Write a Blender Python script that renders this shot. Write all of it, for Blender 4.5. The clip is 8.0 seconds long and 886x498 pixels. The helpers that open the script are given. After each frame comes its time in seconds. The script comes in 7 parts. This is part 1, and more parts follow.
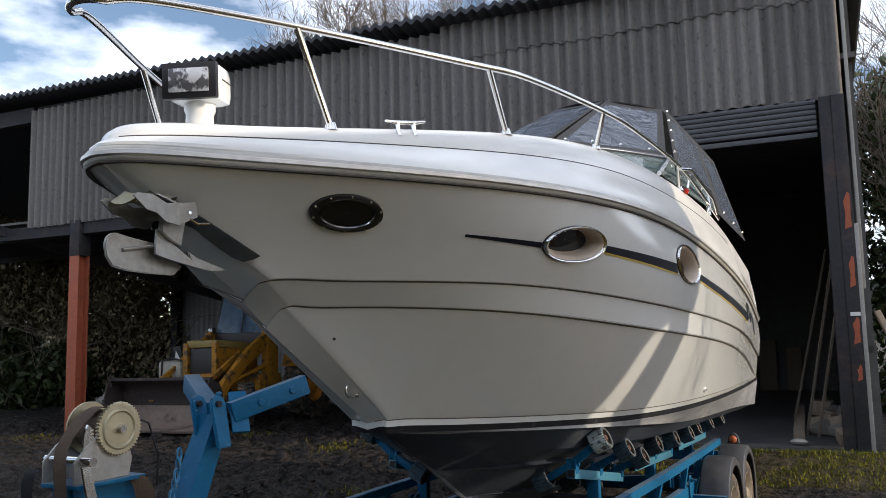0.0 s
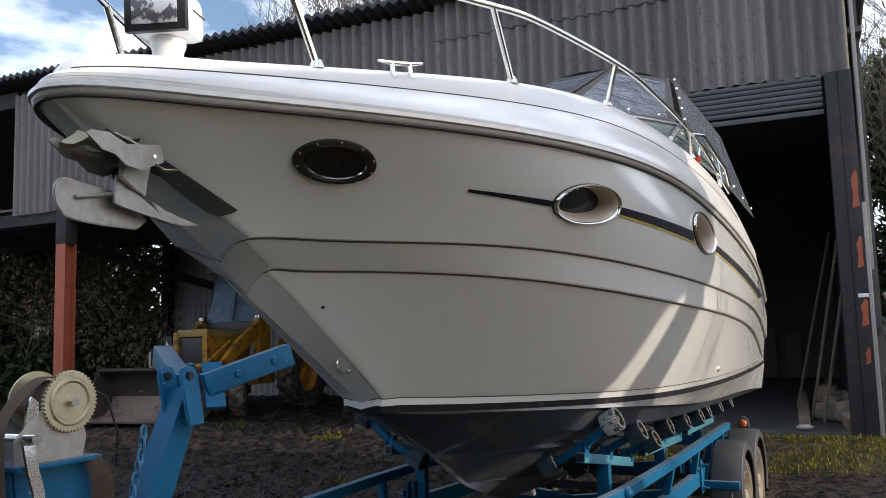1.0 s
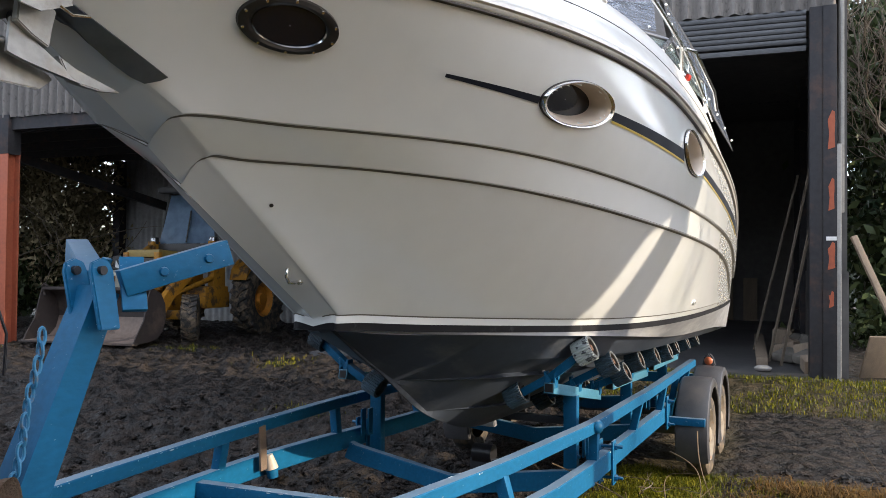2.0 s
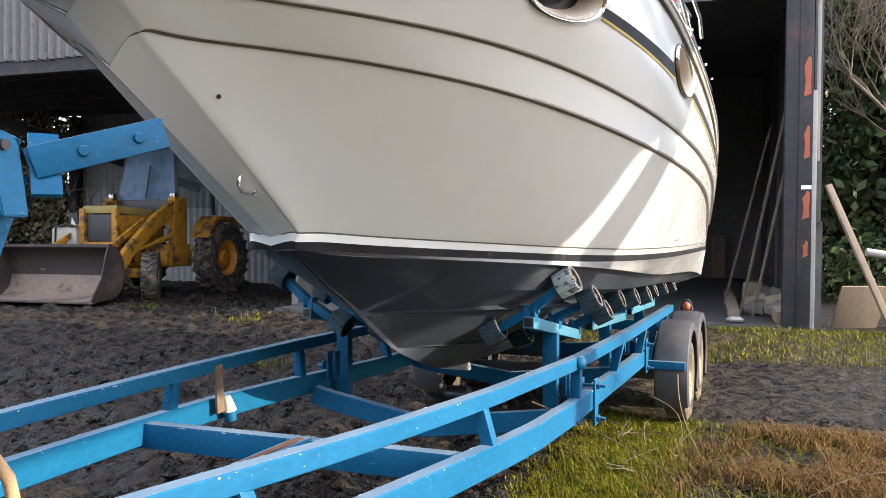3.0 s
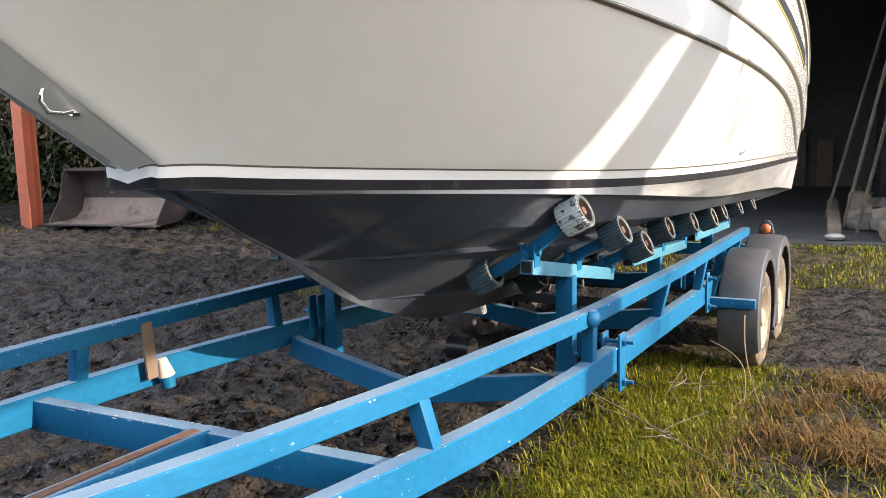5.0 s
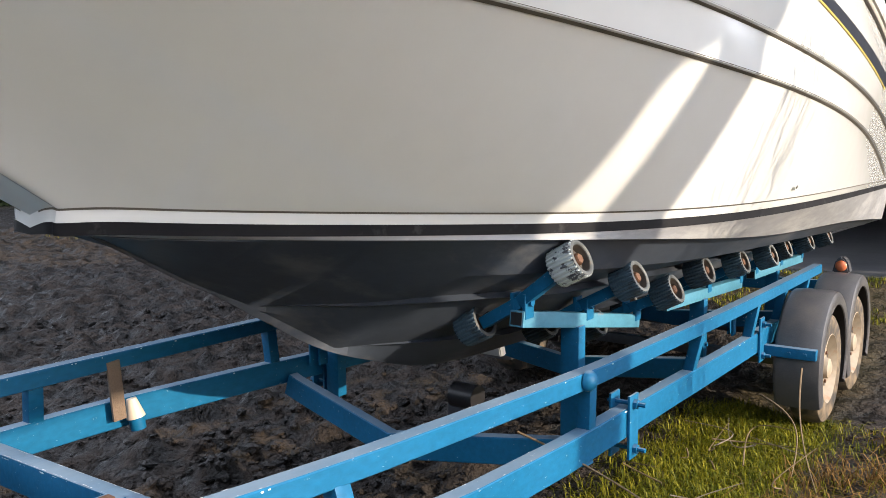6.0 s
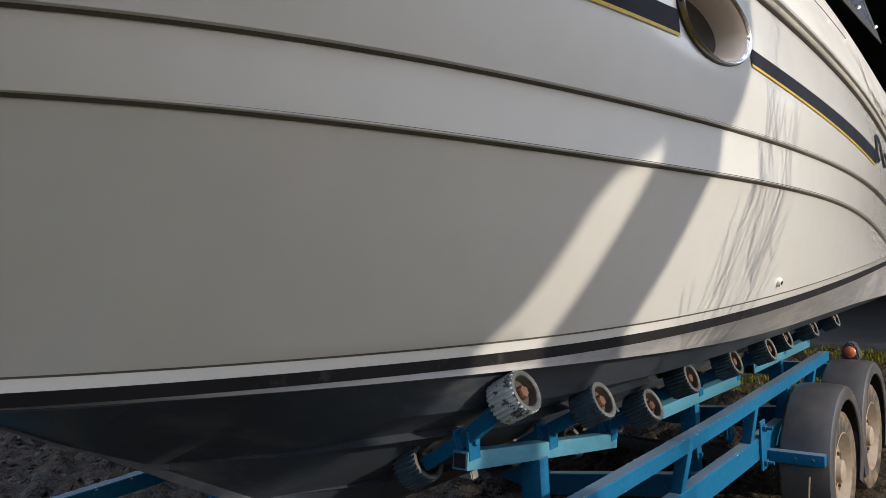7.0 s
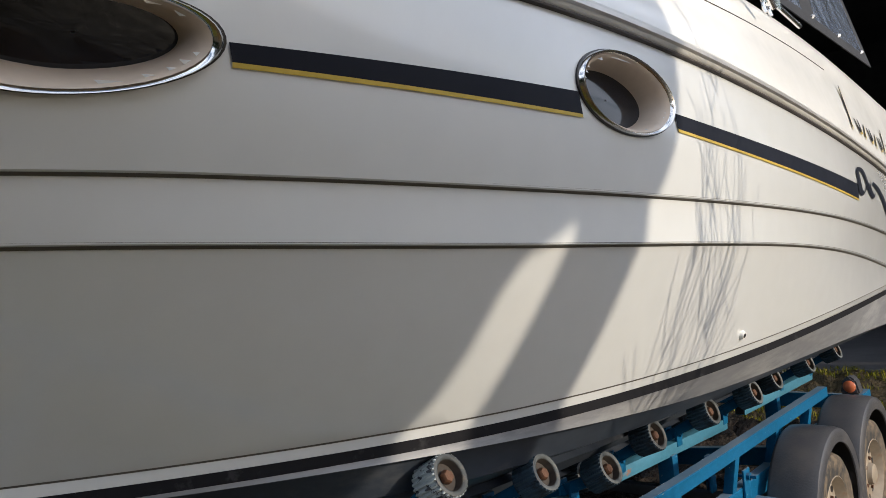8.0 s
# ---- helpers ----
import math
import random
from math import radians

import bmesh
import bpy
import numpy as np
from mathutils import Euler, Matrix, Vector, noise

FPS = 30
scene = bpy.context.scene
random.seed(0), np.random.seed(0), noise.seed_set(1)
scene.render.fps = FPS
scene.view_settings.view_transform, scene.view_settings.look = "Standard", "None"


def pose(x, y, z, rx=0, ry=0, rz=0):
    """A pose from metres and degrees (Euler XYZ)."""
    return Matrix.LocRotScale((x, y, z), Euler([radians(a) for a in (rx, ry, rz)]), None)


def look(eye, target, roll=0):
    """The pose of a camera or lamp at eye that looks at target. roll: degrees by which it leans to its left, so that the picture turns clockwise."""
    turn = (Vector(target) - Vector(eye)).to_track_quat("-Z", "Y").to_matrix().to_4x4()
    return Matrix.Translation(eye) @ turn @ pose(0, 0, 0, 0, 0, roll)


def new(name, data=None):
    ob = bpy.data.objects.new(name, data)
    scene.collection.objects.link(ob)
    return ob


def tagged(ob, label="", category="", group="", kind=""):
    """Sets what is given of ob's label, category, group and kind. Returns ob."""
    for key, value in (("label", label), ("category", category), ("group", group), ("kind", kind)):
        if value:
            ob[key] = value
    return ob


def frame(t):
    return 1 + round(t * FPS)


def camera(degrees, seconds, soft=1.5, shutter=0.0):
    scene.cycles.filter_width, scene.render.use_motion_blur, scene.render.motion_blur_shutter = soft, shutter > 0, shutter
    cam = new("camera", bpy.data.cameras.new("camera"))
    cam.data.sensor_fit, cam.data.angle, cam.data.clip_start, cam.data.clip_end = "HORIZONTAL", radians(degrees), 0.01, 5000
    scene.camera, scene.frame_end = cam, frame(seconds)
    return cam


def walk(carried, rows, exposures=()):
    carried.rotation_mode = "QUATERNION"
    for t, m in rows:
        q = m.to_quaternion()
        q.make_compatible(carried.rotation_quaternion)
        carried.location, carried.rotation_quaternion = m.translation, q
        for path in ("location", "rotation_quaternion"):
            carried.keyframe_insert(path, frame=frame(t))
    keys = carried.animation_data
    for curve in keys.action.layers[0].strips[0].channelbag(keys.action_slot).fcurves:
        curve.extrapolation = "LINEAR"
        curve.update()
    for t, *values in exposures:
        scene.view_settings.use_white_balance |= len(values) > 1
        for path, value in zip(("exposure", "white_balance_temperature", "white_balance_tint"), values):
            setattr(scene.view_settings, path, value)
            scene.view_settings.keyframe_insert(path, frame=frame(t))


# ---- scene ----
cam = camera(58.0, 8.0, soft=0.7)
PATH = [
    (0, (0.247, -0.103, 1.768), (0.147, 1.881, 1.999), -1.71),
    (0.5, (0.17, 0.037, 1.739), (0.083, 2.023, 1.958), -2.87),
    (1, (0.201, 0.244, 1.678), (0.115, 2.231, 1.889), -2.07),
    (1.5, (0.248, 0.446, 1.61), (0.172, 2.439, 1.757), -0.91),
    (1.7, (0.198, 0.532, 1.615), (0.156, 2.53, 1.702), -0.38),
    (2.8, (0.134, 0.888, 1.427), (0.216, 2.886, 1.432), 0.02),
    (3, (0.141, 0.956, 1.405), (0.23, 2.954, 1.366), -0.07),
    (3.5, (0.236, 1.121, 1.394), (0.3, 3.118, 1.317), -0.3),
    (4, (0.382, 1.283, 1.395), (0.285, 3.277, 1.265), -0.68),
    (4.5, (0.485, 1.506, 1.405), (0.359, 3.483, 1.133), -1.53),
    (4.7, (0.535, 1.618, 1.418), (0.416, 3.596, 1.151), -1.76),
    (6, (0.979, 2.114, 1.514), (0.593, 4.063, 1.287), -0.7),
    (6.5, (1.082, 2.318, 1.577), (0.671, 4.265, 1.369), -1.34),
    (7, (1.193, 2.447, 1.645), (0.763, 4.399, 1.605), -3.36),
    (7.5, (1.352, 2.494, 1.762), (0.887, 4.439, 1.777), -4.79),
    (8, (1.536, 2.532, 1.809), (1.011, 4.462, 1.815), -5.66),
]
walk(cam, [(t, look(eye, target, roll)) for t, eye, target, roll in PATH],
     exposures=[(0, 0.22, 6500, 13), (1, 0.42, 6500, 13), (1.6, 0.75, 6550, 13), (3, 1.8, 6650, 14), (4, 1.93, 6700, 14), (4.5, 1.9, 6800, 14), (6, 1.45, 6650, 14), (6.5, 0.75, 6550, 14), (8, 0.23, 6350, 13)])

# ---- light ----
SUN_AZIMUTH, SUN_HEIGHT = 110.0, 18.0   # degrees clockwise from +y, degrees above the ground
world = bpy.data.worlds.new("world")
scene.world = world
world.use_nodes = True
wn, wl = world.node_tree.nodes, world.node_tree.links
wn.clear()
sky = wn.new("ShaderNodeTexSky")
sky.sky_type, sky.sun_disc = "NISHITA", False
sky.sun_elevation, sky.sun_rotation = radians(SUN_HEIGHT), radians(SUN_AZIMUTH)
sky.air_density, sky.dust_density, sky.ozone_density = 1.0, 1.2, 1.5
w_coord, w_map, w_noise, w_ramp, w_mix = (wn.new(k) for k in ("ShaderNodeTexCoord", "ShaderNodeMapping", "ShaderNodeTexNoise", "ShaderNodeValToRGB", "ShaderNodeMixRGB"))
w_back, w_out = wn.new("ShaderNodeBackground"), wn.new("ShaderNodeOutputWorld")
w_map.inputs["Scale"].default_value = (1.6, 1.6, 4.2)
w_map.inputs["Location"].default_value = (0.35, 0.1, 0.3)
w_noise.inputs["Scale"].default_value, w_noise.inputs["Detail"].default_value, w_noise.inputs["Roughness"].default_value = 1.9, 8, 0.55
w_ramp.color_ramp.elements[0].position, w_ramp.color_ramp.elements[1].position = 0.42, 0.56
w_mix.inputs["Color2"].default_value = (8.2, 9.0, 10.2, 1)
wl.new(w_coord.outputs["Generated"], w_map.inputs["Vector"])
wl.new(w_map.outputs["Vector"], w_noise.inputs["Vector"])
wl.new(w_noise.outputs["Fac"], w_ramp.inputs["Fac"])
wl.new(w_ramp.outputs["Color"], w_mix.inputs["Fac"])
wl.new(sky.outputs["Color"], w_mix.inputs["Color1"])
wl.new(w_mix.outputs["Color"], w_back.inputs["Color"])
w_back.inputs["Strength"].default_value = 0.15
wl.new(w_back.outputs["Background"], w_out.inputs["Surface"])

sun_data = bpy.data.lights.new("sun", "SUN")
sun_data.energy, sun_data.angle, sun_data.color = 2.95, radians(0.45), (1.0, 0.88, 0.68)
sun = new("sun", sun_data)
sun_way = Vector((math.sin(radians(SUN_AZIMUTH)) * math.cos(radians(SUN_HEIGHT)), math.cos(radians(SUN_AZIMUTH)) * math.cos(radians(SUN_HEIGHT)), math.sin(radians(SUN_HEIGHT))))
sun.matrix_world = look(sun_way * 60, (0, 0, 0))


# ---- materials ----
def nodes_of(name):
    m = bpy.data.materials.new(name)
    m.use_nodes = True
    return m, m.node_tree.nodes, m.node_tree.links, m.node_tree.nodes["Principled BSDF"]


def surface(name, colour, rough=0.5, metal=0.0, vary=0.12, grain=40.0, bump=0.1, blotch=3.0, second=None, amount=0.0, edge=(0.55, 0.62), second_scale=12.0, coat=0.0, per_piece=0.0, second_rough=None, stretch=(1, 1, 1), spec=0.5, dust=None, world_size=False):
    """Paint, metal, stone or cloth: a base colour with blotches, grain and, where given, a second colour in worn patches."""
    m, n, l, b = nodes_of(name)
    co, mp = n.new("ShaderNodeTexCoord"), n.new("ShaderNodeMapping")
    mp.inputs["Scale"].default_value = stretch
    l.new(n.new("ShaderNodeNewGeometry").outputs["Position"] if world_size else co.outputs["Object"], mp.inputs["Vector"])
    big, fine = n.new("ShaderNodeTexNoise"), n.new("ShaderNodeTexNoise")
    big.inputs["Scale"].default_value, big.inputs["Detail"].default_value = blotch, 5
    fine.inputs["Scale"].default_value, fine.inputs["Detail"].default_value = grain, 6
    l.new(mp.outputs["Vector"], big.inputs["Vector"]), l.new(mp.outputs["Vector"], fine.inputs["Vector"])
    add = n.new("ShaderNodeMath")
    add.operation = "ADD"
    l.new(big.outputs["Fac"], add.inputs[0]), l.new(fine.outputs["Fac"], add.inputs[1])
    rng = n.new("ShaderNodeMapRange")
    rng.inputs["From Min"].default_value, rng.inputs["From Max"].default_value = 0.6, 1.4
    rng.inputs["To Min"].default_value, rng.inputs["To Max"].default_value = 1 - vary, 1 + vary
    l.new(add.outputs[0], rng.inputs["Value"])
    tone = rng.outputs["Result"]
    if per_piece:
        info, pr, mul = n.new("ShaderNodeObjectInfo"), n.new("ShaderNodeMapRange"), n.new("ShaderNodeMath")
        pr.inputs["To Min"].default_value, pr.inputs["To Max"].default_value = 1 - per_piece, 1 + per_piece
        mul.operation = "MULTIPLY"
        l.new(info.outputs["Random"], pr.inputs["Value"])
        l.new(pr.outputs["Result"], mul.inputs[0]), l.new(tone, mul.inputs[1])
        tone = mul.outputs[0]
    scale = n.new("ShaderNodeVectorMath")
    scale.operation = "SCALE"
    scale.inputs[0].default_value = colour
    l.new(tone, scale.inputs["Scale"])
    out = scale.outputs["Vector"]
    if second is not None:
        sn, sr, mix = n.new("ShaderNodeTexNoise"), n.new("ShaderNodeMapRange"), n.new("ShaderNodeMixRGB")
        sn.inputs["Scale"].default_value, sn.inputs["Detail"].default_value, sn.inputs["Roughness"].default_value = second_scale, 8, 0.65
        sr.inputs["From Min"].default_value, sr.inputs["From Max"].default_value, sr.inputs["To Max"].default_value = edge[0], edge[1], amount
        l.new(mp.outputs["Vector"], sn.inputs["Vector"]), l.new(sn.outputs["Fac"], sr.inputs["Value"])
        l.new(sr.outputs["Result"], mix.inputs["Fac"]), l.new(out, mix.inputs["Color1"])
        mix.inputs["Color2"].default_value = (*second, 1)
        out = mix.outputs["Color"]
        if second_rough is not None:
            rr = n.new("ShaderNodeMapRange")
            rr.inputs["From Min"].default_value, rr.inputs["From Max"].default_value = edge
            rr.inputs["To Min"].default_value, rr.inputs["To Max"].default_value = rough, second_rough
            l.new(sn.outputs["Fac"], rr.inputs["Value"]), l.new(rr.outputs["Result"], b.inputs["Roughness"])
    if dust is not None:
        # pale dust settled on what faces up
        ge, sz, dr, dm = n.new("ShaderNodeNewGeometry"), n.new("ShaderNodeSeparateXYZ"), n.new("ShaderNodeMapRange"), n.new("ShaderNodeMath")
        dn, dx = n.new("ShaderNodeTexNoise"), n.new("ShaderNodeMixRGB")
        dn.inputs["Scale"].default_value, dn.inputs["Detail"].default_value = 5.0, 9
        dr.inputs["From Min"].default_value, dr.inputs["From Max"].default_value, dr.inputs["To Max"].default_value = 0.75, 0.98, dust[1]
        dm.operation = "MULTIPLY"
        l.new(ge.outputs["Normal"], sz.inputs["Vector"]), l.new(sz.outputs["Z"], dr.inputs["Value"]), l.new(mp.outputs["Vector"], dn.inputs["Vector"])
        l.new(dr.outputs["Result"], dm.inputs[0]), l.new(dn.outputs["Fac"], dm.inputs[1]), l.new(dm.outputs[0], dx.inputs["Fac"])
        l.new(out, dx.inputs["Color1"])
        dx.inputs["Color2"].default_value = (*dust[0], 1)
        out = dx.outputs["Color"]
    l.new(out, b.inputs["Base Color"])
    if second_rough is None:
        r2 = n.new("ShaderNodeMapRange")
        r2.inputs["From Min"].default_value, r2.inputs["From Max"].default_value = 0.3, 0.7
        r2.inputs["To Min"].default_value, r2.inputs["To Max"].default_value = max(0.02, rough * 0.85), min(1, rough * 1.15)
        l.new(big.outputs["Fac"], r2.inputs["Value"]), l.new(r2.outputs["Result"], b.inputs["Roughness"])
    b.inputs["Metallic"].default_value, b.inputs["Specular IOR Level"].default_value = metal, spec
    b.inputs["Coat Weight"].default_value = coat
    b.inputs["Coat Roughness"].default_value = 0.12
    if bump:
        bp = n.new("ShaderNodeBump")
        bp.inputs["Strength"].default_value, bp.inputs["Distance"].default_value = bump, 0.01
        l.new(fine.outputs["Fac"], bp.inputs["Height"]), l.new(bp.outputs["Normal"], b.inputs["Normal"])
    return m


def clear(name, tint, rough=0.03, alpha=0.25, ripple=0.0):
    """Thin glass or clear vinyl: mostly see-through, with real gloss."""
    m, n, l, b = nodes_of(name)
    b.inputs["Base Color"].default_value = (*tint, 1)
    b.inputs["Roughness"].default_value = rough
    b.inputs["Alpha"].default_value = alpha
    b.inputs["IOR"].default_value = 1.5
    if ripple:
        co, nz, bp = n.new("ShaderNodeTexCoord"), n.new("ShaderNodeTexNoise"), n.new("ShaderNodeBump")
        nz.inputs["Scale"].default_value, nz.inputs["Detail"].default_value, nz.inputs["Distortion"].default_value = 3.0, 3, 1.5
        bp.inputs["Strength"].default_value, bp.inputs["Distance"].default_value = ripple, 0.08
        l.new(co.outputs["Object"], nz.inputs["Vector"]), l.new(nz.outputs["Fac"], bp.inputs["Height"]), l.new(bp.outputs["Normal"], b.inputs["Normal"])
    return m


M_GEL = surface("white_gelcoat", (0.685, 0.70, 0.70), 0.2, vary=0.03, grain=9, bump=0.0, blotch=1.2, second=(0.66, 0.64, 0.57), amount=0.2, edge=(0.55, 0.85), second_scale=2.2, coat=0.7)
M_DECK = surface("deck_gelcoat", (0.80, 0.80, 0.78), 0.24, vary=0.03, grain=12, bump=0.0, blotch=1.5, coat=0.2)
M_BOOT = surface("black_boot_stripe", (0.006, 0.006, 0.008), 0.7, spec=0.2, vary=0.2, bump=0.02, second=(0.10, 0.10, 0.10), amount=0.2, edge=(0.6, 0.7), second_scale=14)
M_ANTIFOUL = surface("dark_antifouling", (0.036, 0.045, 0.062), 0.45, vary=0.22, grain=30, bump=0.06, blotch=2.5, second=(0.15, 0.15, 0.155), amount=0.6, edge=(0.54, 0.7), second_scale=4, stretch=(1, 0.4, 1))
M_GREY = surface("worn_grey_antifouling", (0.23, 0.235, 0.25), 0.5, vary=0.2, grain=25, bump=0.06, blotch=4, second=(0.42, 0.42, 0.42), amount=0.7, edge=(0.5, 0.68), second_scale=6, stretch=(1, 0.35, 1.5))
M_RUB = surface("grey_rub_rail", (0.50, 0.49, 0.46), 0.4, metal=0.1, vary=0.15, grain=30, bump=0.05, second=(0.10, 0.09, 0.08), amount=0.3, edge=(0.58, 0.70), second_scale=9, stretch=(1, 0.3, 1))
M_SHADEDIRT = surface("step_shade_and_grime", (0.11, 0.10, 0.085), 0.8, vary=0.3, grain=14, bump=0)
M_HUB = surface("rusty_hub", (0.045, 0.036, 0.030), 0.8, vary=0.35, grain=40, bump=0.2, per_piece=0.4)
M_RUBSTEEL = surface("worn_rub_strip", (0.60, 0.58, 0.55), 0.38, metal=0.6, vary=0.2, grain=25, bump=0.05, second=(0.25, 0.23, 0.2), amount=0.5, edge=(0.55, 0.65), second_scale=8, stretch=(1, 0.2, 1))
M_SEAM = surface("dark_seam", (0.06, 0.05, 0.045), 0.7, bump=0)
M_STEEL = surface("stainless_steel", (0.72, 0.71, 0.69), 0.16, metal=1.0, vary=0.08, grain=60, bump=0.03)
M_GALV = surface("galvanised_steel", (0.34, 0.335, 0.32), 0.5, metal=0.6, vary=0.25, grain=35, bump=0.2, second=(0.25, 0.22, 0.19), amount=0.6, edge=(0.55, 0.68), second_scale=16)
M_ZINC = surface("passivated_zinc", (0.44, 0.39, 0.27), 0.42, metal=0.7, vary=0.15, grain=40, bump=0.08)
M_DARKMETAL = surface("dark_metal_plate", (0.10, 0.11, 0.13), 0.35, metal=0.7, vary=0.25, grain=25, bump=0.05)
M_BLUE = surface("blue_paint", (0.002, 0.098, 0.215), 0.5, spec=0.25, dust=((0.34, 0.37, 0.38), 0.75), vary=0.2, grain=60, bump=0.12, blotch=5, second=(0.42, 0.47, 0.50), amount=0.7, edge=(0.655, 0.70), second_scale=70, stretch=(1, 0.45, 1))
M_CHIP = surface("bare_primer", (0.52, 0.56, 0.58), 0.6, vary=0.25, grain=60, bump=0.1)
M_BLUEWORN = surface("faded_blue_paint", (0.05, 0.19, 0.28), 0.5, vary=0.2, grain=50, bump=0.15, blotch=6, second=(0.34, 0.14, 0.06), amount=0.9, edge=(0.62, 0.68), second_scale=10, stretch=(1, 0.5, 1))
M_RIB = surface("blue_grey_rubber", (0.035, 0.065, 0.092), 0.7, vary=0.25, grain=40, bump=0.15, second=(0.02, 0.022, 0.025), amount=0.8, edge=(0.5, 0.62), second_scale=18, per_piece=0.5)
M_RIBPALE = surface("chalky_rubber", (0.42, 0.47, 0.48), 0.7, vary=0.15, grain=60, bump=0.15, second=(0.04, 0.045, 0.06), amount=0.95, edge=(0.53, 0.57), second_scale=30)
M_HUBPALE = surface("pale_roller_face", (0.085, 0.095, 0.10), 0.6, vary=0.2, grain=40, bump=0.1, second=(0.22, 0.17, 0.12), amount=0.5, edge=(0.56, 0.66), second_scale=15, per_piece=0.5)
M_RUST = surface("rusty_bolt", (0.11, 0.05, 0.026), 0.8, vary=0.35, grain=60, bump=0.3)
M_TYRE = surface("tyre_rubber", (0.028, 0.027, 0.026), 0.8, vary=0.3, grain=40, bump=0.2, second=(0.22, 0.16, 0.10), amount=0.75, edge=(0.45, 0.62), second_scale=7)
M_GUARD = surface("dark_grey_plastic", (0.06, 0.06, 0.066), 0.33, vary=0.15, grain=120, bump=0.12, blotch=4, second=(0.2, 0.17, 0.14), amount=0.3, edge=(0.5, 0.75), second_scale=4)
M_RIM = surface("dirty_pale_rim", (0.30, 0.25, 0.19), 0.6, metal=0.1, vary=0.2, grain=30, bump=0.1, second=(0.28, 0.13, 0.06), amount=0.6, edge=(0.52, 0.66), second_scale=12)
M_NAVY = surface("navy_decal", (0.006, 0.008, 0.016), 0.6, spec=0.2, vary=0.1, bump=0)
M_GOLD = surface("gold_decal", (0.50, 0.36, 0.06), 0.4, vary=0.15, bump=0)
M_CREAM = surface("cream_port_liner", (0.56, 0.47, 0.38), 0.45, vary=0.08, bump=0)
M_BLACKRIM = surface("black_port_frame", (0.015, 0.014, 0.016), 0.35, vary=0.2, bump=0.02)
M_GLASSDARK = surface("dark_port_glass", (0.008, 0.010, 0.016), 0.06, vary=0.1, bump=0)
# pale colour and dark blotches stand in for reflections in the lamp
M_LAMPSHEEN = surface("lamp_painted_reflections", (0.74, 0.76, 0.80), 0.3, metal=0.35, vary=0.35, grain=8, bump=0.0, blotch=12, second=(0.05, 0.05, 0.06), amount=0.9, edge=(0.48, 0.55), second_scale=16)
M_CANVAS = surface("black_canvas", (0.022, 0.023, 0.027), 0.8, vary=0.2, grain=150, bump=0.2)
M_VINYL = clear("clear_vinyl", (0.20, 0.24, 0.32), 0.12, 0.5, ripple=0.9)
M_GLASS = clear("window_glass", (0.25, 0.33, 0.34), 0.03, 0.5)
M_REDLENS = surface("red_lens", (0.42, 0.03, 0.02), 0.2, vary=0.1, bump=0)
M_AMBER = surface("orange_lens", (0.50, 0.13, 0.05), 0.3, vary=0.1, bump=0)
M_RUBBERPAD = surface("pale_rubber_pad", (0.45, 0.46, 0.47), 0.7, vary=0.1, bump=0.05)
M_CHAIN = surface("blue_chain", (0.03, 0.18, 0.34), 0.5, vary=0.25, grain=60, bump=0.15, second=(0.12, 0.09, 0.07), amount=0.6, edge=(0.52, 0.62), second_scale=40)
M_STRAP = surface("brown_webbing", (0.16, 0.115, 0.085), 0.9, vary=0.2, grain=180, bump=0.5, blotch=6)
M_STRAPDARK = surface("dark_webbing", (0.015, 0.017, 0.022), 0.85, vary=0.2, grain=180, bump=0.4)
M_HOSE = surface("tan_rope", (0.38, 0.24, 0.13), 0.8, vary=0.15, grain=100, bump=0.3)
M_CEMENT = surface("weathered_fibre_cement", (0.185, 0.172, 0.163), 0.85, world_size=True, vary=0.2, grain=22, bump=0.2, blotch=1.3, second=(0.05, 0.045, 0.042), amount=0.55, edge=(0.58, 0.66), second_scale=16, per_piece=0.16, stretch=(1, 1, 0.6))
M_ROOFEDGE = surface("dark_roof_sheet", (0.05, 0.052, 0.06), 0.8, vary=0.2, grain=20, bump=0.2)
M_STEELDARK = surface("dark_painted_steel", (0.032, 0.032, 0.036), 0.7, spec=0.25, vary=0.3, grain=15, bump=0.1, blotch=2, second=(0.11, 0.06, 0.045), amount=0.5, edge=(0.52, 0.7), second_scale=4)
M_OXIDE = surface("red_oxide_steel", (0.34, 0.085, 0.04), 0.7, vary=0.2, grain=20, bump=0.1, blotch=2, second=(0.10, 0.045, 0.035), amount=0.6, edge=(0.56, 0.72), second_scale=3)
M_SHUTTER = surface("grey_shutter_slat", (0.075, 0.078, 0.085), 0.5, metal=0.2, vary=0.2, grain=12, bump=0.05, per_piece=0.15)
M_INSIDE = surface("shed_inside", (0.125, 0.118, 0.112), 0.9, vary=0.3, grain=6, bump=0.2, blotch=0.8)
M_BACKSHEET = surface("back_wall_sheet", (0.20, 0.20, 0.205), 0.7, vary=0.25, grain=10, bump=0.15, blotch=1.0, second=(0.1, 0.07, 0.05), amount=0.5, edge=(0.55, 0.7), second_scale=1.5)
M_PALEPOST = surface("pale_cement_edge", (0.30, 0.29, 0.275), 0.85, vary=0.2, grain=30, bump=0.2)
M_WOOD = surface("weathered_plank", (0.20, 0.155, 0.115), 0.85, vary=0.3, grain=30, bump=0.35, blotch=3, stretch=(6, 6, 0.6))
M_YELLOW = surface("faded_yellow_paint", (0.34, 0.150, 0.006), 0.65, vary=0.2, grain=25, bump=0.1, blotch=3, second=(0.045, 0.028, 0.02), amount=0.9, edge=(0.50, 0.60), second_scale=5)
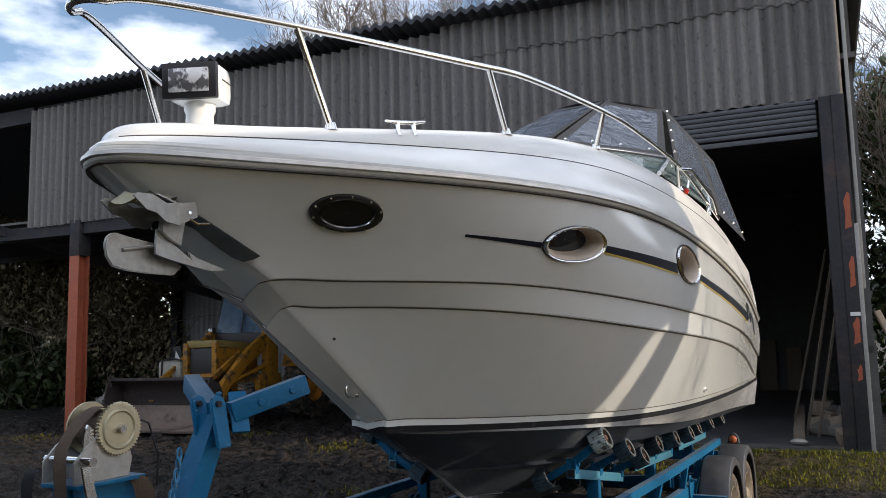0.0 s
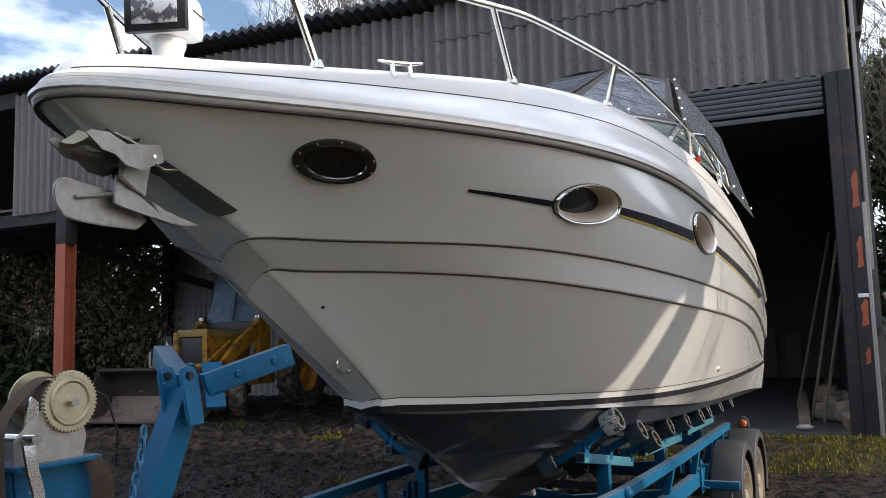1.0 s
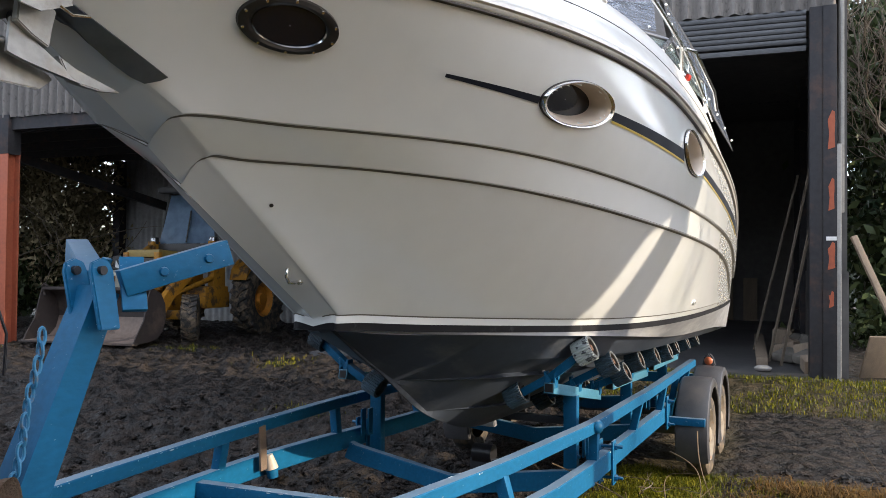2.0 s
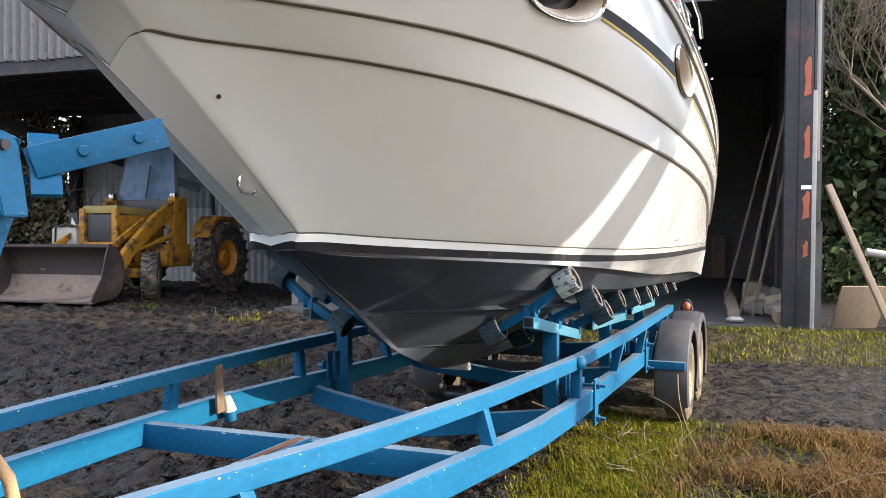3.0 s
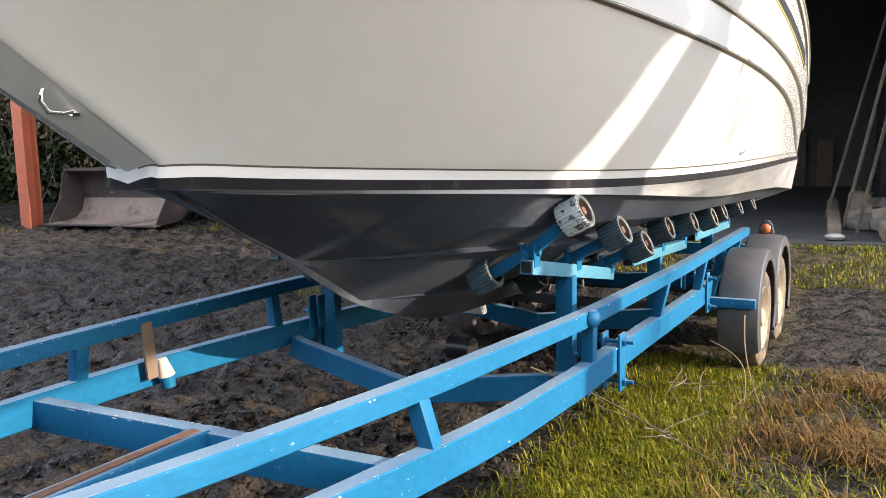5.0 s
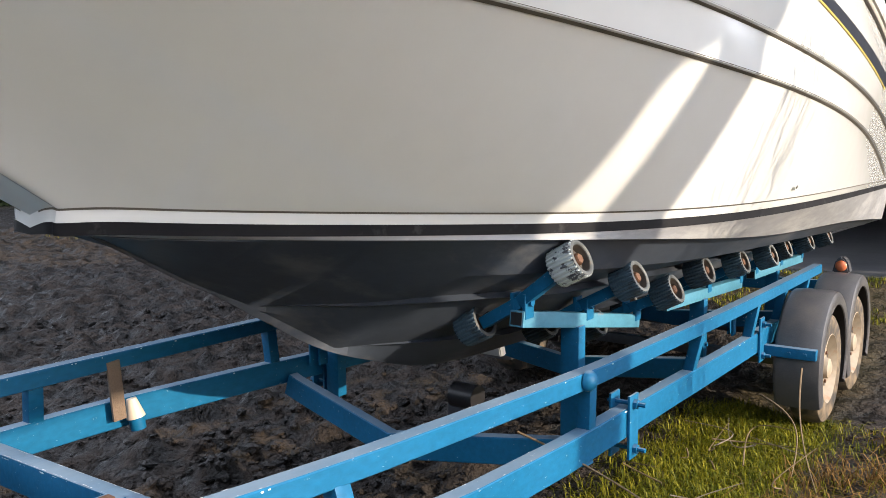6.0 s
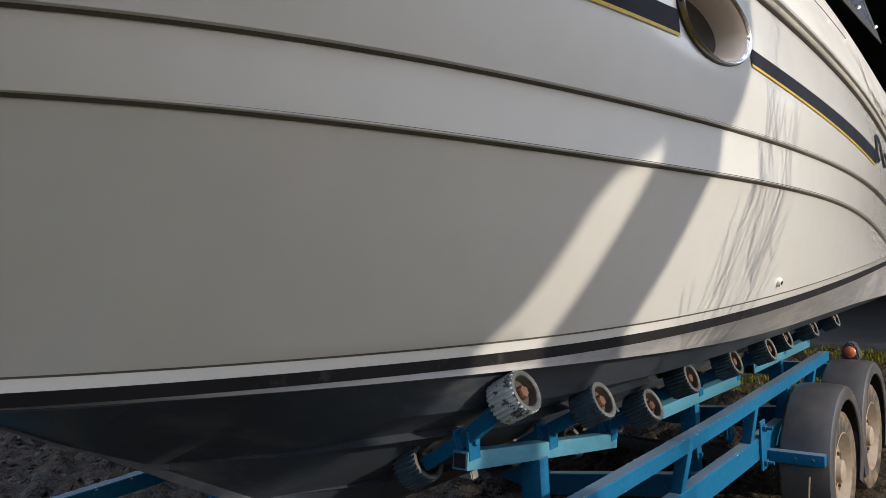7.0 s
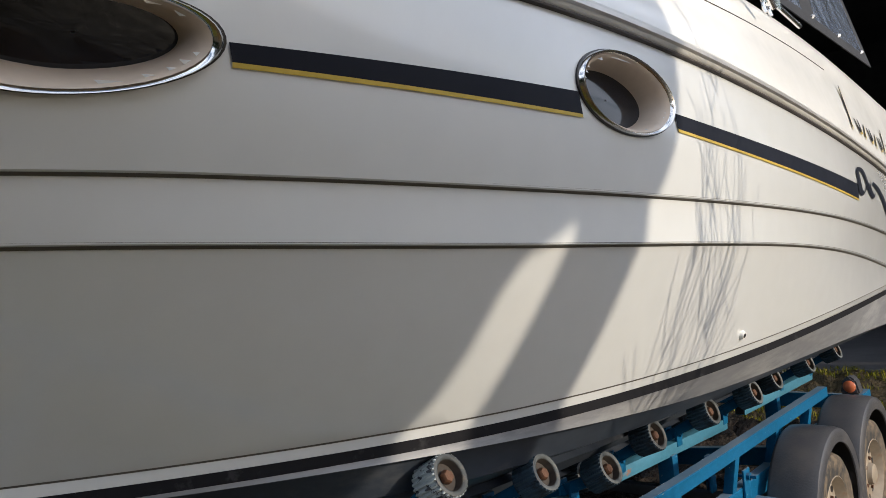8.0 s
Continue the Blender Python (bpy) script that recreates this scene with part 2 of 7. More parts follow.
M_BUCKET = surface("rusty_bucket_steel", (0.032, 0.024, 0.022), 0.75, vary=0.3, grain=14, bump=0.25, blotch=1.8, second=(0.12, 0.085, 0.065), amount=0.6, edge=(0.54, 0.68), second_scale=1.7)
M_BUCKETWORN = surface("scoured_bucket_steel", (0.17, 0.125, 0.10), 0.7, vary=0.3, grain=14, bump=0.25, blotch=1.8, second=(0.045, 0.032, 0.027), amount=0.85, edge=(0.52, 0.64), second_scale=2.2)
M_CABBLACK = surface("black_machine_paint", (0.02, 0.02, 0.02), 0.5, vary=0.3, grain=20, bump=0.1)
M_GREYTANK = surface("grey_machine_cover", (0.30, 0.29, 0.25), 0.6, vary=0.25, grain=12, bump=0.1)
M_ORANGE = surface("orange_wheel_centre", (0.58, 0.22, 0.02), 0.6, vary=0.25, grain=14, bump=0.1, second=(0.1, 0.05, 0.03), amount=0.7, edge=(0.55, 0.66), second_scale=6)
# the blotchy blue stands in for sky reflected in the windscreen
M_CABSKYGLASS = surface("cab_glass_painted_sky", (0.16, 0.24, 0.34), 0.05, vary=0.25, grain=5, bump=0, blotch=2.5)
M_WHITE = surface("white_plate", (0.7, 0.7, 0.7), 0.5, vary=0.1, bump=0)
M_DIRTYLUMP = surface("dirty_concrete_lump", (0.13, 0.12, 0.105), 0.85, vary=0.3, grain=14, bump=0.3, blotch=3)
M_BARK = surface("bark", (0.085, 0.07, 0.055), 0.9, vary=0.35, grain=20, bump=0.5)
M_TWIG = surface("bare_twigs", (0.13, 0.105, 0.08), 0.9, vary=0.3, grain=20, bump=0.1)
M_STALK = surface("dry_stalks", (0.13, 0.09, 0.05), 0.85, vary=0.3, grain=20, bump=0.1)


def leafy(name, low, high, rough=0.5):
    """Leaves or blades, each island with its own tone between two colours."""
    m, n, l, b = nodes_of(name)
    g, r = n.new("ShaderNodeNewGeometry"), n.new("ShaderNodeValToRGB")
    r.color_ramp.elements[0].color, r.color_ramp.elements[1].color = (*low, 1), (*high, 1)
    l.new(g.outputs["Random Per Island"], r.inputs["Fac"]), l.new(r.outputs["Color"], b.inputs["Base Color"])
    b.inputs["Roughness"].default_value, b.inputs["Specular IOR Level"].default_value = rough, 0.15
    return m


M_IVY = leafy("ivy_leaves", (0.014, 0.026, 0.011), (0.075, 0.098, 0.040), 0.4)
M_FIR = leafy("dark_evergreen", (0.012, 0.030, 0.016), (0.05, 0.085, 0.045), 0.5)
M_BRAMBLE = leafy("winter_scrub", (0.08, 0.068, 0.038), (0.30, 0.25, 0.15), 0.8)
M_GRASS = leafy("green_grass", (0.032, 0.052, 0.003), (0.23, 0.20, 0.012), 0.55)
M_DRYGRASS = leafy("dry_grass", (0.035, 0.019, 0.006), (0.23, 0.125, 0.036), 0.7)


def ground_material():
    m, n, l, b = nodes_of("muddy_ground")
    geo = n.new("ShaderNodeNewGeometry")
    n1, n2, n3 = (n.new("ShaderNodeTexNoise") for _ in range(3))
    for k, (s, d) in zip((n1, n2, n3), ((0.55, 4), (7.0, 9), (45.0, 6))):
        k.inputs["Scale"].default_value, k.inputs["Detail"].default_value = s, d
        l.new(geo.outputs["Position"], k.inputs["Vector"])
    mud = n.new("ShaderNodeValToRGB")
    mud.color_ramp.elements[0].position, mud.color_ramp.elements[0].color = 0.41, (0.0035, 0.0027, 0.0024, 1)
    mud.color_ramp.elements[1].position, mud.color_ramp.elements[1].color = 0.63, (0.040, 0.030, 0.0245, 1)
    l.new(n2.outputs["Fac"], mud.inputs["Fac"])
    # turf to the right of the trailer and beyond the yard
    sep = n.new("ShaderNodeSeparateXYZ")
    l.new(geo.outputs["Position"], sep.inputs["Vector"])
    turf = n.new("ShaderNodeValToRGB")
    turf.color_ramp.elements[0].position, turf.color_ramp.elements[0].color = 0.3, (0.022, 0.020, 0.008, 1)
    turf.color_ramp.elements[1].position, turf.color_ramp.elements[1].color = 0.7, (0.075, 0.053, 0.026, 1)
    l.new(n2.outputs["Fac"], turf.inputs["Fac"])
    attr = n.new("ShaderNodeAttribute")
    attr.attribute_name = "turf"
    ma = n.new("ShaderNodeMath")
    ma.operation = "ADD"
    l.new(attr.outputs["Fac"], ma.inputs[0]), l.new(n1.outputs["Fac"], ma.inputs[1])
    mr = n.new("ShaderNodeMapRange")
    mr.inputs["From Min"].default_value, mr.inputs["From Max"].default_value = 0.92, 1.12
    l.new(ma.outputs[0], mr.inputs["Value"])
    mix = n.new("ShaderNodeMixRGB")
    l.new(mr.outputs["Result"], mix.inputs["Fac"]), l.new(mud.outputs["Color"], mix.inputs["Color1"]), l.new(turf.outputs["Color"], mix.inputs["Color2"])
    l.new(mix.outputs["Color"], b.inputs["Base Color"])
    rr = n.new("ShaderNodeMapRange")
    rr.inputs["From Min"].default_value, rr.inputs["From Max"].default_value, rr.inputs["To Min"].default_value, rr.inputs["To Max"].default_value = 0.35, 0.62, 0.34, 0.9
    l.new(n2.outputs["Fac"], rr.inputs["Value"]), l.new(rr.outputs["Result"], b.inputs["Roughness"])
    b.inputs["Specular IOR Level"].default_value = 0.3
    b1, b2 = n.new("ShaderNodeBump"), n.new("ShaderNodeBump")
    b1.inputs["Strength"].default_value, b1.inputs["Distance"].default_value = 1.0, 0.22
    b2.inputs["Strength"].default_value, b2.inputs["Distance"].default_value = 1.0, 0.03
    l.new(n2.outputs["Fac"], b1.inputs["Height"]), l.new(n3.outputs["Fac"], b2.inputs["Height"])
    l.new(b1.outputs["Normal"], b2.inputs["Normal"]), l.new(b2.outputs["Normal"], b.inputs["Normal"])
    return m


M_GROUND = ground_material()
M_SLAB = surface("damp_concrete", (0.07, 0.07, 0.073), 0.5, vary=0.3, grain=12, bump=0.15, blotch=0.9, second=(0.05, 0.05, 0.055), amount=0.7, edge=(0.48, 0.6), second_scale=1.2)

import functools


# ---- builders ----
def link(name, bm, material, parent=None, label="", smooth=0.0, kind="", category=""):
    """Links a bmesh as one mesh object. smooth: the angle in degrees above which an edge stays sharp; 0 is flat."""
    me = bpy.data.meshes.new(name)
    bm.normal_update()
    if smooth:
        cut = radians(smooth)
        for f in bm.faces:
            f.smooth = True
        for e in bm.edges:
            e.smooth = len(e.link_faces) != 2 or e.calc_face_angle(0) < cut
    bm.to_mesh(me)
    bm.free()
    me.materials.append(material)
    ob = new(name, me)
    ob.parent = parent
    return tagged(ob, label, category, "", kind)


def part(name, bm, material, parent, label="", smooth=30.0):
    return link(name, bm, material, parent, label, smooth)


def thing(name, label, category, m=None, group=""):
    ob = new(name)
    ob.empty_display_size = 0.2
    if m is not None:
        ob.matrix_world = m
    return tagged(ob, label, category, group)


def add_box(bm, size, m=None, bevel=0.0):
    """A box of that size round the pose m."""
    m = m if m is not None else Matrix.Identity(4)
    r = bmesh.ops.create_cube(bm, size=1, matrix=m @ Matrix.Diagonal((*size, 1)))
    if bevel:
        es = list({e for v in r["verts"] for e in v.link_edges})
        bmesh.ops.bevel(bm, geom=es, offset=bevel, segments=2, affect="EDGES", profile=0.6)
    return bm


def box(size, m=None, bevel=0.0):
    return add_box(bmesh.new(), size, m, bevel)


def beam(p, q, w, h, bevel=0.004, up=(0, 0, 1), bm=None):
    """A bar of width w and height h from p to q."""
    p, q = Vector(p), Vector(q)
    y = (q - p).normalized()
    x = y.cross(Vector(up)).normalized()
    z = x.cross(y)
    m = Matrix.Translation((p + q) / 2) @ Matrix((x, y, z)).transposed().to_4x4()
    return add_box(bm or bmesh.new(), (w, (q - p).length, h), m, bevel)


def add_cyl(bm, p, q, r, r2=None, seg=20, cap=True):
    p, q = Vector(p), Vector(q)
    rot = (q - p).to_track_quat("Z", "Y").to_matrix().to_4x4()
    bmesh.ops.create_cone(bm, cap_ends=cap, segments=seg, radius1=r, radius2=r if r2 is None else r2, depth=(q - p).length, matrix=Matrix.Translation((p + q) / 2) @ rot)
    return bm


def cyl(p, q, r, r2=None, seg=20):
    return add_cyl(bmesh.new(), p, q, r, r2, seg)


def tube(points, r, seg=10, closed=False, bm=None, radii=None):
    """A round bar along points."""
    bm = bm or bmesh.new()
    pts = [Vector(p) for p in points]
    n = len(pts)
    rings, side = [], None
    for i, p in enumerate(pts):
        a = pts[(i - 1) % n] if closed or i else p
        b = pts[(i + 1) % n] if closed or i < n - 1 else p
        t = (b - a).normalized()
        if side is None:
            side = t.cross(Vector((0, 0, 1)))
            if side.length < 0.1:
                side = t.cross(Vector((1, 0, 0)))
        side = (side - t * side.dot(t)).normalized()
        up = t.cross(side)
        rr = radii[i] if radii else r
        rings.append([bm.verts.new(p + (side * math.cos(k * math.tau / seg) + up * math.sin(k * math.tau / seg)) * rr) for k in range(seg)])
    for i in range(n if closed else n - 1):
        a, b = rings[i], rings[(i + 1) % n]
        for k in range(seg):
            bm.faces.new((a[k], a[(k + 1) % seg], b[(k + 1) % seg], b[k]))
    if not closed:
        bm.faces.new(rings[0][::-1]), bm.faces.new(rings[-1])
    return bm


def swept(points, w, h, bm=None, up=(0, 0, 1), taper=None):
    """A bar with a rectangular section along points; the points run along the middle of its top."""
    bm = bm or bmesh.new()
    pts = [Vector(p) for p in points]
    rings = []
    for i, p in enumerate(pts):
        t = (pts[min(i + 1, len(pts) - 1)] - pts[max(i - 1, 0)]).normalized()
        x = t.cross(Vector(up)).normalized()
        z = x.cross(t)
        c = min(w, h) * 0.07
        k = taper[i] if taper else 1.0
        sec = [(-w / 2 + c, 0), (w / 2 - c, 0), (w / 2, -c), (w / 2, -h * k + c), (w / 2 - c, -h * k), (-w / 2 + c, -h * k), (-w / 2, -h * k + c), (-w / 2, -c)]
        rings.append([bm.verts.new(p + x * a + z * b) for a, b in sec])
    for a, b in zip(rings, rings[1:]):
        for k in range(8):
            bm.faces.new((a[k], a[(k + 1) % 8], b[(k + 1) % 8], b[k]))
    bm.faces.new(rings[0][::-1]), bm.faces.new(rings[-1])
    return bm


def grid(rows, bm=None, close=False):
    """A sheet through rows of points of equal length."""
    bm = bm or bmesh.new()
    vs = [[bm.verts.new(p) for p in row] for row in rows]
    for a, b in zip(vs, vs[1:]):
        for k in range(len(a) - 1):
            bm.faces.new((a[k], a[k + 1], b[k + 1], b[k]))
        if close:
            bm.faces.new((a[-1], a[0], b[0], b[-1]))
    return bm


def mended(bm, dist=0.0004):
    bmesh.ops.remove_doubles(bm, verts=bm.verts, dist=dist)
    bmesh.ops.recalc_face_normals(bm, faces=bm.faces)
    return bm


def turned(profile, seg=32, m=None, bm=None):
    """A turned body: (radius, height) profile about z."""
    bm = bm or bmesh.new()
    m = m if m is not None else Matrix.Identity(4)
    rows = [[m @ Vector((r * math.cos(k * math.tau / seg), r * math.sin(k * math.tau / seg), z)) for k in range(seg)] for r, z in profile]
    return mended(grid(rows, bm, close=True))


def prism(outline, depth, m=None, bevel=0.0):
    """An outline in x, y, extruded along z from 0 to depth."""
    bm = bmesh.new()
    m = m if m is not None else Matrix.Identity(4)
    f = bm.faces.new([bm.verts.new((x, y, 0)) for x, y in outline])
    r = bmesh.ops.extrude_face_region(bm, geom=[f])
    bmesh.ops.translate(bm, verts=[v for v in r["geom"] if isinstance(v, bmesh.types.BMVert)], vec=(0, 0, depth))
    bmesh.ops.recalc_face_normals(bm, faces=bm.faces)
    if bevel:
        bmesh.ops.bevel(bm, geom=list(bm.edges), offset=bevel, segments=2, affect="EDGES")
    bmesh.ops.transform(bm, matrix=m, verts=bm.verts)
    return bm


@functools.lru_cache(maxsize=None)
def curvatures(xk, yk):
    """Second derivatives of the natural cubic at its knots."""
    n, h = len(xk), np.diff(xk)
    a, r = np.zeros((n, n)), np.zeros(n)
    a[0, 0] = a[-1, -1] = 1
    for i in range(1, n - 1):
        a[i, i - 1], a[i, i], a[i, i + 1] = h[i - 1], 2 * (h[i - 1] + h[i]), h[i]
        r[i] = 6 * ((yk[i + 1] - yk[i]) / h[i] - (yk[i] - yk[i - 1]) / h[i - 1])
    return np.linalg.solve(a, r)


def spline(xk, yk, x):
    """Natural cubic through the knots."""
    k = curvatures(tuple(xk), tuple(yk))
    xk, yk, x = np.asarray(xk, float), np.asarray(yk, float), np.asarray(x, float)
    i = np.clip(np.searchsorted(xk, x) - 1, 0, len(xk) - 2)
    h, p, q = xk[i + 1] - xk[i], xk[i + 1] - x, x - xk[i]
    return k[i] * p**3 / (6 * h) + k[i + 1] * q**3 / (6 * h) + (yk[i] / h - k[i] * h / 6) * p + (yk[i + 1] / h - k[i + 1] * h / 6) * q


rnd = random.Random(7)

# ---- plan ----
# Boat and trailer share one frame: x to the port side, y aft, z up from the ground.
AXIS, SIDE = 25.5, -1.95
BOAT = pose(SIDE * math.cos(radians(AXIS)), -SIDE * math.sin(radians(AXIS)), 0, 0, 0, -AXIS)
# The shed's frame: x along its front, y into it; its corner post stands at the origin.
SHED = pose(5.106, 10.885, -0.045, 0, 0, -21.2) @ pose(0, 0, 0, 0, 0.5, 0)
TO_BOAT = BOAT.inverted()
TO_SHED = SHED.inverted()


# ---- ground ----
def smoothstep(a, b, x):
    t = min(1.0, max(0.0, (x - a) / (b - a)))
    return t * t * (3 - 2 * t)


def turf_at(x, y):
    """How grassy the ground is: bare mud in the yard, turf beside the trailer and beyond."""
    p = TO_BOAT @ Vector((x, y, 0))
    q = TO_SHED @ Vector((x, y, 0))
    beside = smoothstep(0.2, 0.6, p.x) * (1 - 0.55 * smoothstep(4.2, 5.6, p.y) * smoothstep(0.8, 1.3, p.x))
    verge = smoothstep(-2.3, -1.4, q.y) * smoothstep(-3.5, -2.0, q.x) * (1 - smoothstep(-0.1, 0.3, q.y))
    far = smoothstep(24, 34, math.hypot(x, y))
    foot = 0.55 * max(0, 1 - math.hypot(x + 8.4, y - 15.6) / 1.6)
    return max(beside * 0.75, verge, far, foot)


def ground_height(x, y):
    q = TO_SHED @ Vector((x, y, 0))
    p = TO_BOAT @ Vector((x, y, 0))
    rise = 0.22 * smoothstep(-2.4, -0.3, q.y) * smoothstep(-9.5, -6.8, q.x)
    rise += 0.12 * smoothstep(9.5, 14.0, y) * smoothstep(-1.0, -4.0, x)
    near = 1 - smoothstep(16, 30, math.hypot(x, y - 5))
    rough = noise.fractal(Vector((x * 1.1, y * 1.1, 3)), 1.0, 2.0, 4) * 0.035 + noise.fractal(Vector((x * 5, y * 5, 9)), 0.8, 2.0, 4) * 0.020
    # ruts left by wheels, running across the yard
    r = x * 0.35 + y * 0.94 + noise.noise(Vector((x * 0.25, y * 0.25, 0))) * 1.2
    rut = -0.055 * max(0, math.cos(r * math.tau / 1.7)) ** 6 * smoothstep(0.5, -1.5, p.x)
    clod = (max(0.0, noise.noise(Vector((x * 9, y * 9, 5)))) * 0.085 + max(0.0, noise.noise(Vector((x * 4, y * 6, 2))) - 0.05) * 0.14 + abs(noise.noise(Vector((x * 16, y * 16, 8)))) * 0.03) * smoothstep(0.7, 0.0, p.x)
    flat = smoothstep(-0.6, 0.3, q.y) * smoothstep(-8.5, -7.0, q.x)
    return rise + (rough + rut + clod) * near * (1 - flat) - 0.02 - 0.04 * flat


def build_ground():
    fine = np.concatenate([-np.geomspace(3000, 16, 26), np.arange(-15.5, -11, 0.5), np.arange(-11, -4.5, 0.09), np.arange(-4.5, 3.2, 0.038), np.arange(3.2, 7.0, 0.09), np.arange(7, 15, 0.5), np.geomspace(15.5, 3000, 26)])
    deep = np.concatenate([-np.geomspace(3000, 8, 22), np.arange(-7, 1.0, 0.4), np.arange(1.0, 2.4, 0.07), np.arange(2.4, 9.5, 0.038), np.arange(9.5, 12, 0.08), np.arange(12, 19, 0.12), np.arange(19, 30, 0.8), np.geomspace(30.5, 3000, 24)])
    verts = [(x, y, ground_height(x, y)) for y in deep for x in fine]
    nx = len(fine)
    faces = [(j * nx + i, j * nx + i + 1, (j + 1) * nx + i + 1, (j + 1) * nx + i) for j in range(len(deep) - 1) for i in range(nx - 1)]
    me = bpy.data.meshes.new("ground")
    me.from_pydata(verts, [], faces)
    a = me.attributes.new("turf", "FLOAT", "POINT")
    a.data.foreach_set("value", [turf_at(v[0], v[1]) for v in verts])
    me.shade_smooth()
    me.materials.append(M_GROUND)
    tagged(new("ground", me), "churned dark mud with ruts and patches of turf", "ground", kind="structure")


build_ground()


# ---- the shed ----
def shed_obj(name, bm, mat, label="", kind="structure", smooth=0.0, parent=None, category=""):
    ob = link(name, bm, mat, parent, label, smooth, kind if parent is None else "", category)
    if parent is None:
        ob.matrix_world = SHED
    return ob


PITCH, SHEET = 0.2, 1.0


def sheet_mesh(name, height, mat):
    """One corrugated sheet, its lower left corner at the origin, 8 mm thick."""
    steps = 8
    n = int(SHEET / PITCH * steps)
    xs = [SHEET * 1.04 * k / n for k in range(n + 1)]
    wave = [-0.055 * math.cos(x / PITCH * math.tau) for x in xs]
    bm = bmesh.new()
    front = [[(x, w - 0.004, z) for x, w in zip(xs, wave)] for z in (0, height)]
    back = [[(x, w + 0.004, z) for x, w in zip(xs, wave)] for z in (height, 0)]
    grid(front + back + [front[0]], bm)
    mended(bm)
    me = bpy.data.meshes.new(name)
    for f in bm.faces:
        f.smooth = abs(f.normal.z) < 0.5
    for e in bm.edges:
        e.smooth = e.calc_face_angle(0) < 1.0
    bm.to_mesh(me)
    bm.free()
    me.materials.append(mat)
    return me


def build_shed_front():
    # rails behind the sheets carry them
    bm = bmesh.new()
    for z in (4.62, 5.7, 6.5, 7.05):
        add_box(bm, (15.8, 0.08, 0.14), pose(-7.9, 0.165, z))
    wall = shed_obj("wall_front", bm, M_STEELDARK, "high shed front of overlapping weathered corrugated fibre-cement sheets")
    upper, lower, short = sheet_mesh("sheet_upper", 0.78, M_CEMENT), sheet_mesh("sheet_lower", 2.14, M_CEMENT), sheet_mesh("sheet_short", 1.52, M_CEMENT)
    for k in range(16):
        x = -15.78 + k * 0.99
        lift = 0.018 * (k % 3 - 1)
        top_z = 6.46 + (0.26 if x < -6.6 else 0.0) * 0.9 + lift
        for me, z, y in ((upper, top_z, -0.012), (lower if x < -4 else short, (4.40 if x < -4 else 5.02) + lift * 0.6, 0.012)):
            if me is upper and x < -6.6:
                continue
            ob = new("sheet", me)
            ob.parent = wall
            s = 1.0 if me is not lower else (2.62 / 2.14 if x < -6.6 else 1.0)
            ob.matrix_local = pose(x, y + 0.006 * (k % 2), z, rnd.uniform(-0.15, 0.15), rnd.uniform(-0.12, 0.12), 0) @ Matrix.Diagonal((1, 1, s, 1))
    # roof: corrugated, overhanging the front, falling to the back
    xs = np.arange(-27.0, 0.55, PITCH / 6)
    wave = [0.034 * math.cos(x / PITCH * math.tau) for x in xs]
    rows = [[(x, y, 7.10 - 0.014 * x + w + dz - 0.16 * (y + 0.3)) for x, w in zip(xs, wave)] for y, dz in ((-0.32, -0.05), (-0.32, 0.03), (9.0, 0.03), (9.0, -0.05))]
    shed_obj("roof", mended(grid(rows + [rows[0]])), M_ROOFEDGE, "dark corrugated roof with a scalloped front edge", smooth=40)
    # dark fascia beam under the roof edge beyond the sheeting
    shed_obj("trim", box((2.2, 0.18, 0.34), pose(-16.95, 0.15, 6.95)), M_STEELDARK, "dark eaves beam")
    # closed sides, back and inner partition
    bm = bmesh.new()
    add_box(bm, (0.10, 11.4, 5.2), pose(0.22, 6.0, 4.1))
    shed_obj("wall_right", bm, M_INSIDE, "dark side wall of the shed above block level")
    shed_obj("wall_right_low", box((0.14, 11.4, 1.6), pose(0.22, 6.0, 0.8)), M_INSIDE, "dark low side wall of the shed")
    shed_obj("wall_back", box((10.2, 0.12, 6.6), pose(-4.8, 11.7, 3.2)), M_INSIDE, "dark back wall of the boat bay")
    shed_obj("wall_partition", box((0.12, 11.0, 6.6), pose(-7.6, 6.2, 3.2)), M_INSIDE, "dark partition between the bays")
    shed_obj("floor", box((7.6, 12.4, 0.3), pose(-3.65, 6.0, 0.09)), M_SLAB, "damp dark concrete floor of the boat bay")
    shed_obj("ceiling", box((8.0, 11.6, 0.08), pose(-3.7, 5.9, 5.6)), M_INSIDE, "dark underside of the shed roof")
    # back wall boards: pale planks standing at the far end
    for x, h, w in ((-2.1, 1.5, 0.5), (-1.55, 1.35, 0.45), (-0.9, 1.15, 0.35)):
        ob = link("standing_board", box((w, 0.03, h), None, 0.004), M_WOOD)
        ob.matrix_world = SHED @ pose(x, 11.45, 0.24 + h / 2, 8, 0, 0)
        tagged(ob, "grey board leaning on the shed's back wall", "board", "boards in the shed")


build_shed_front()


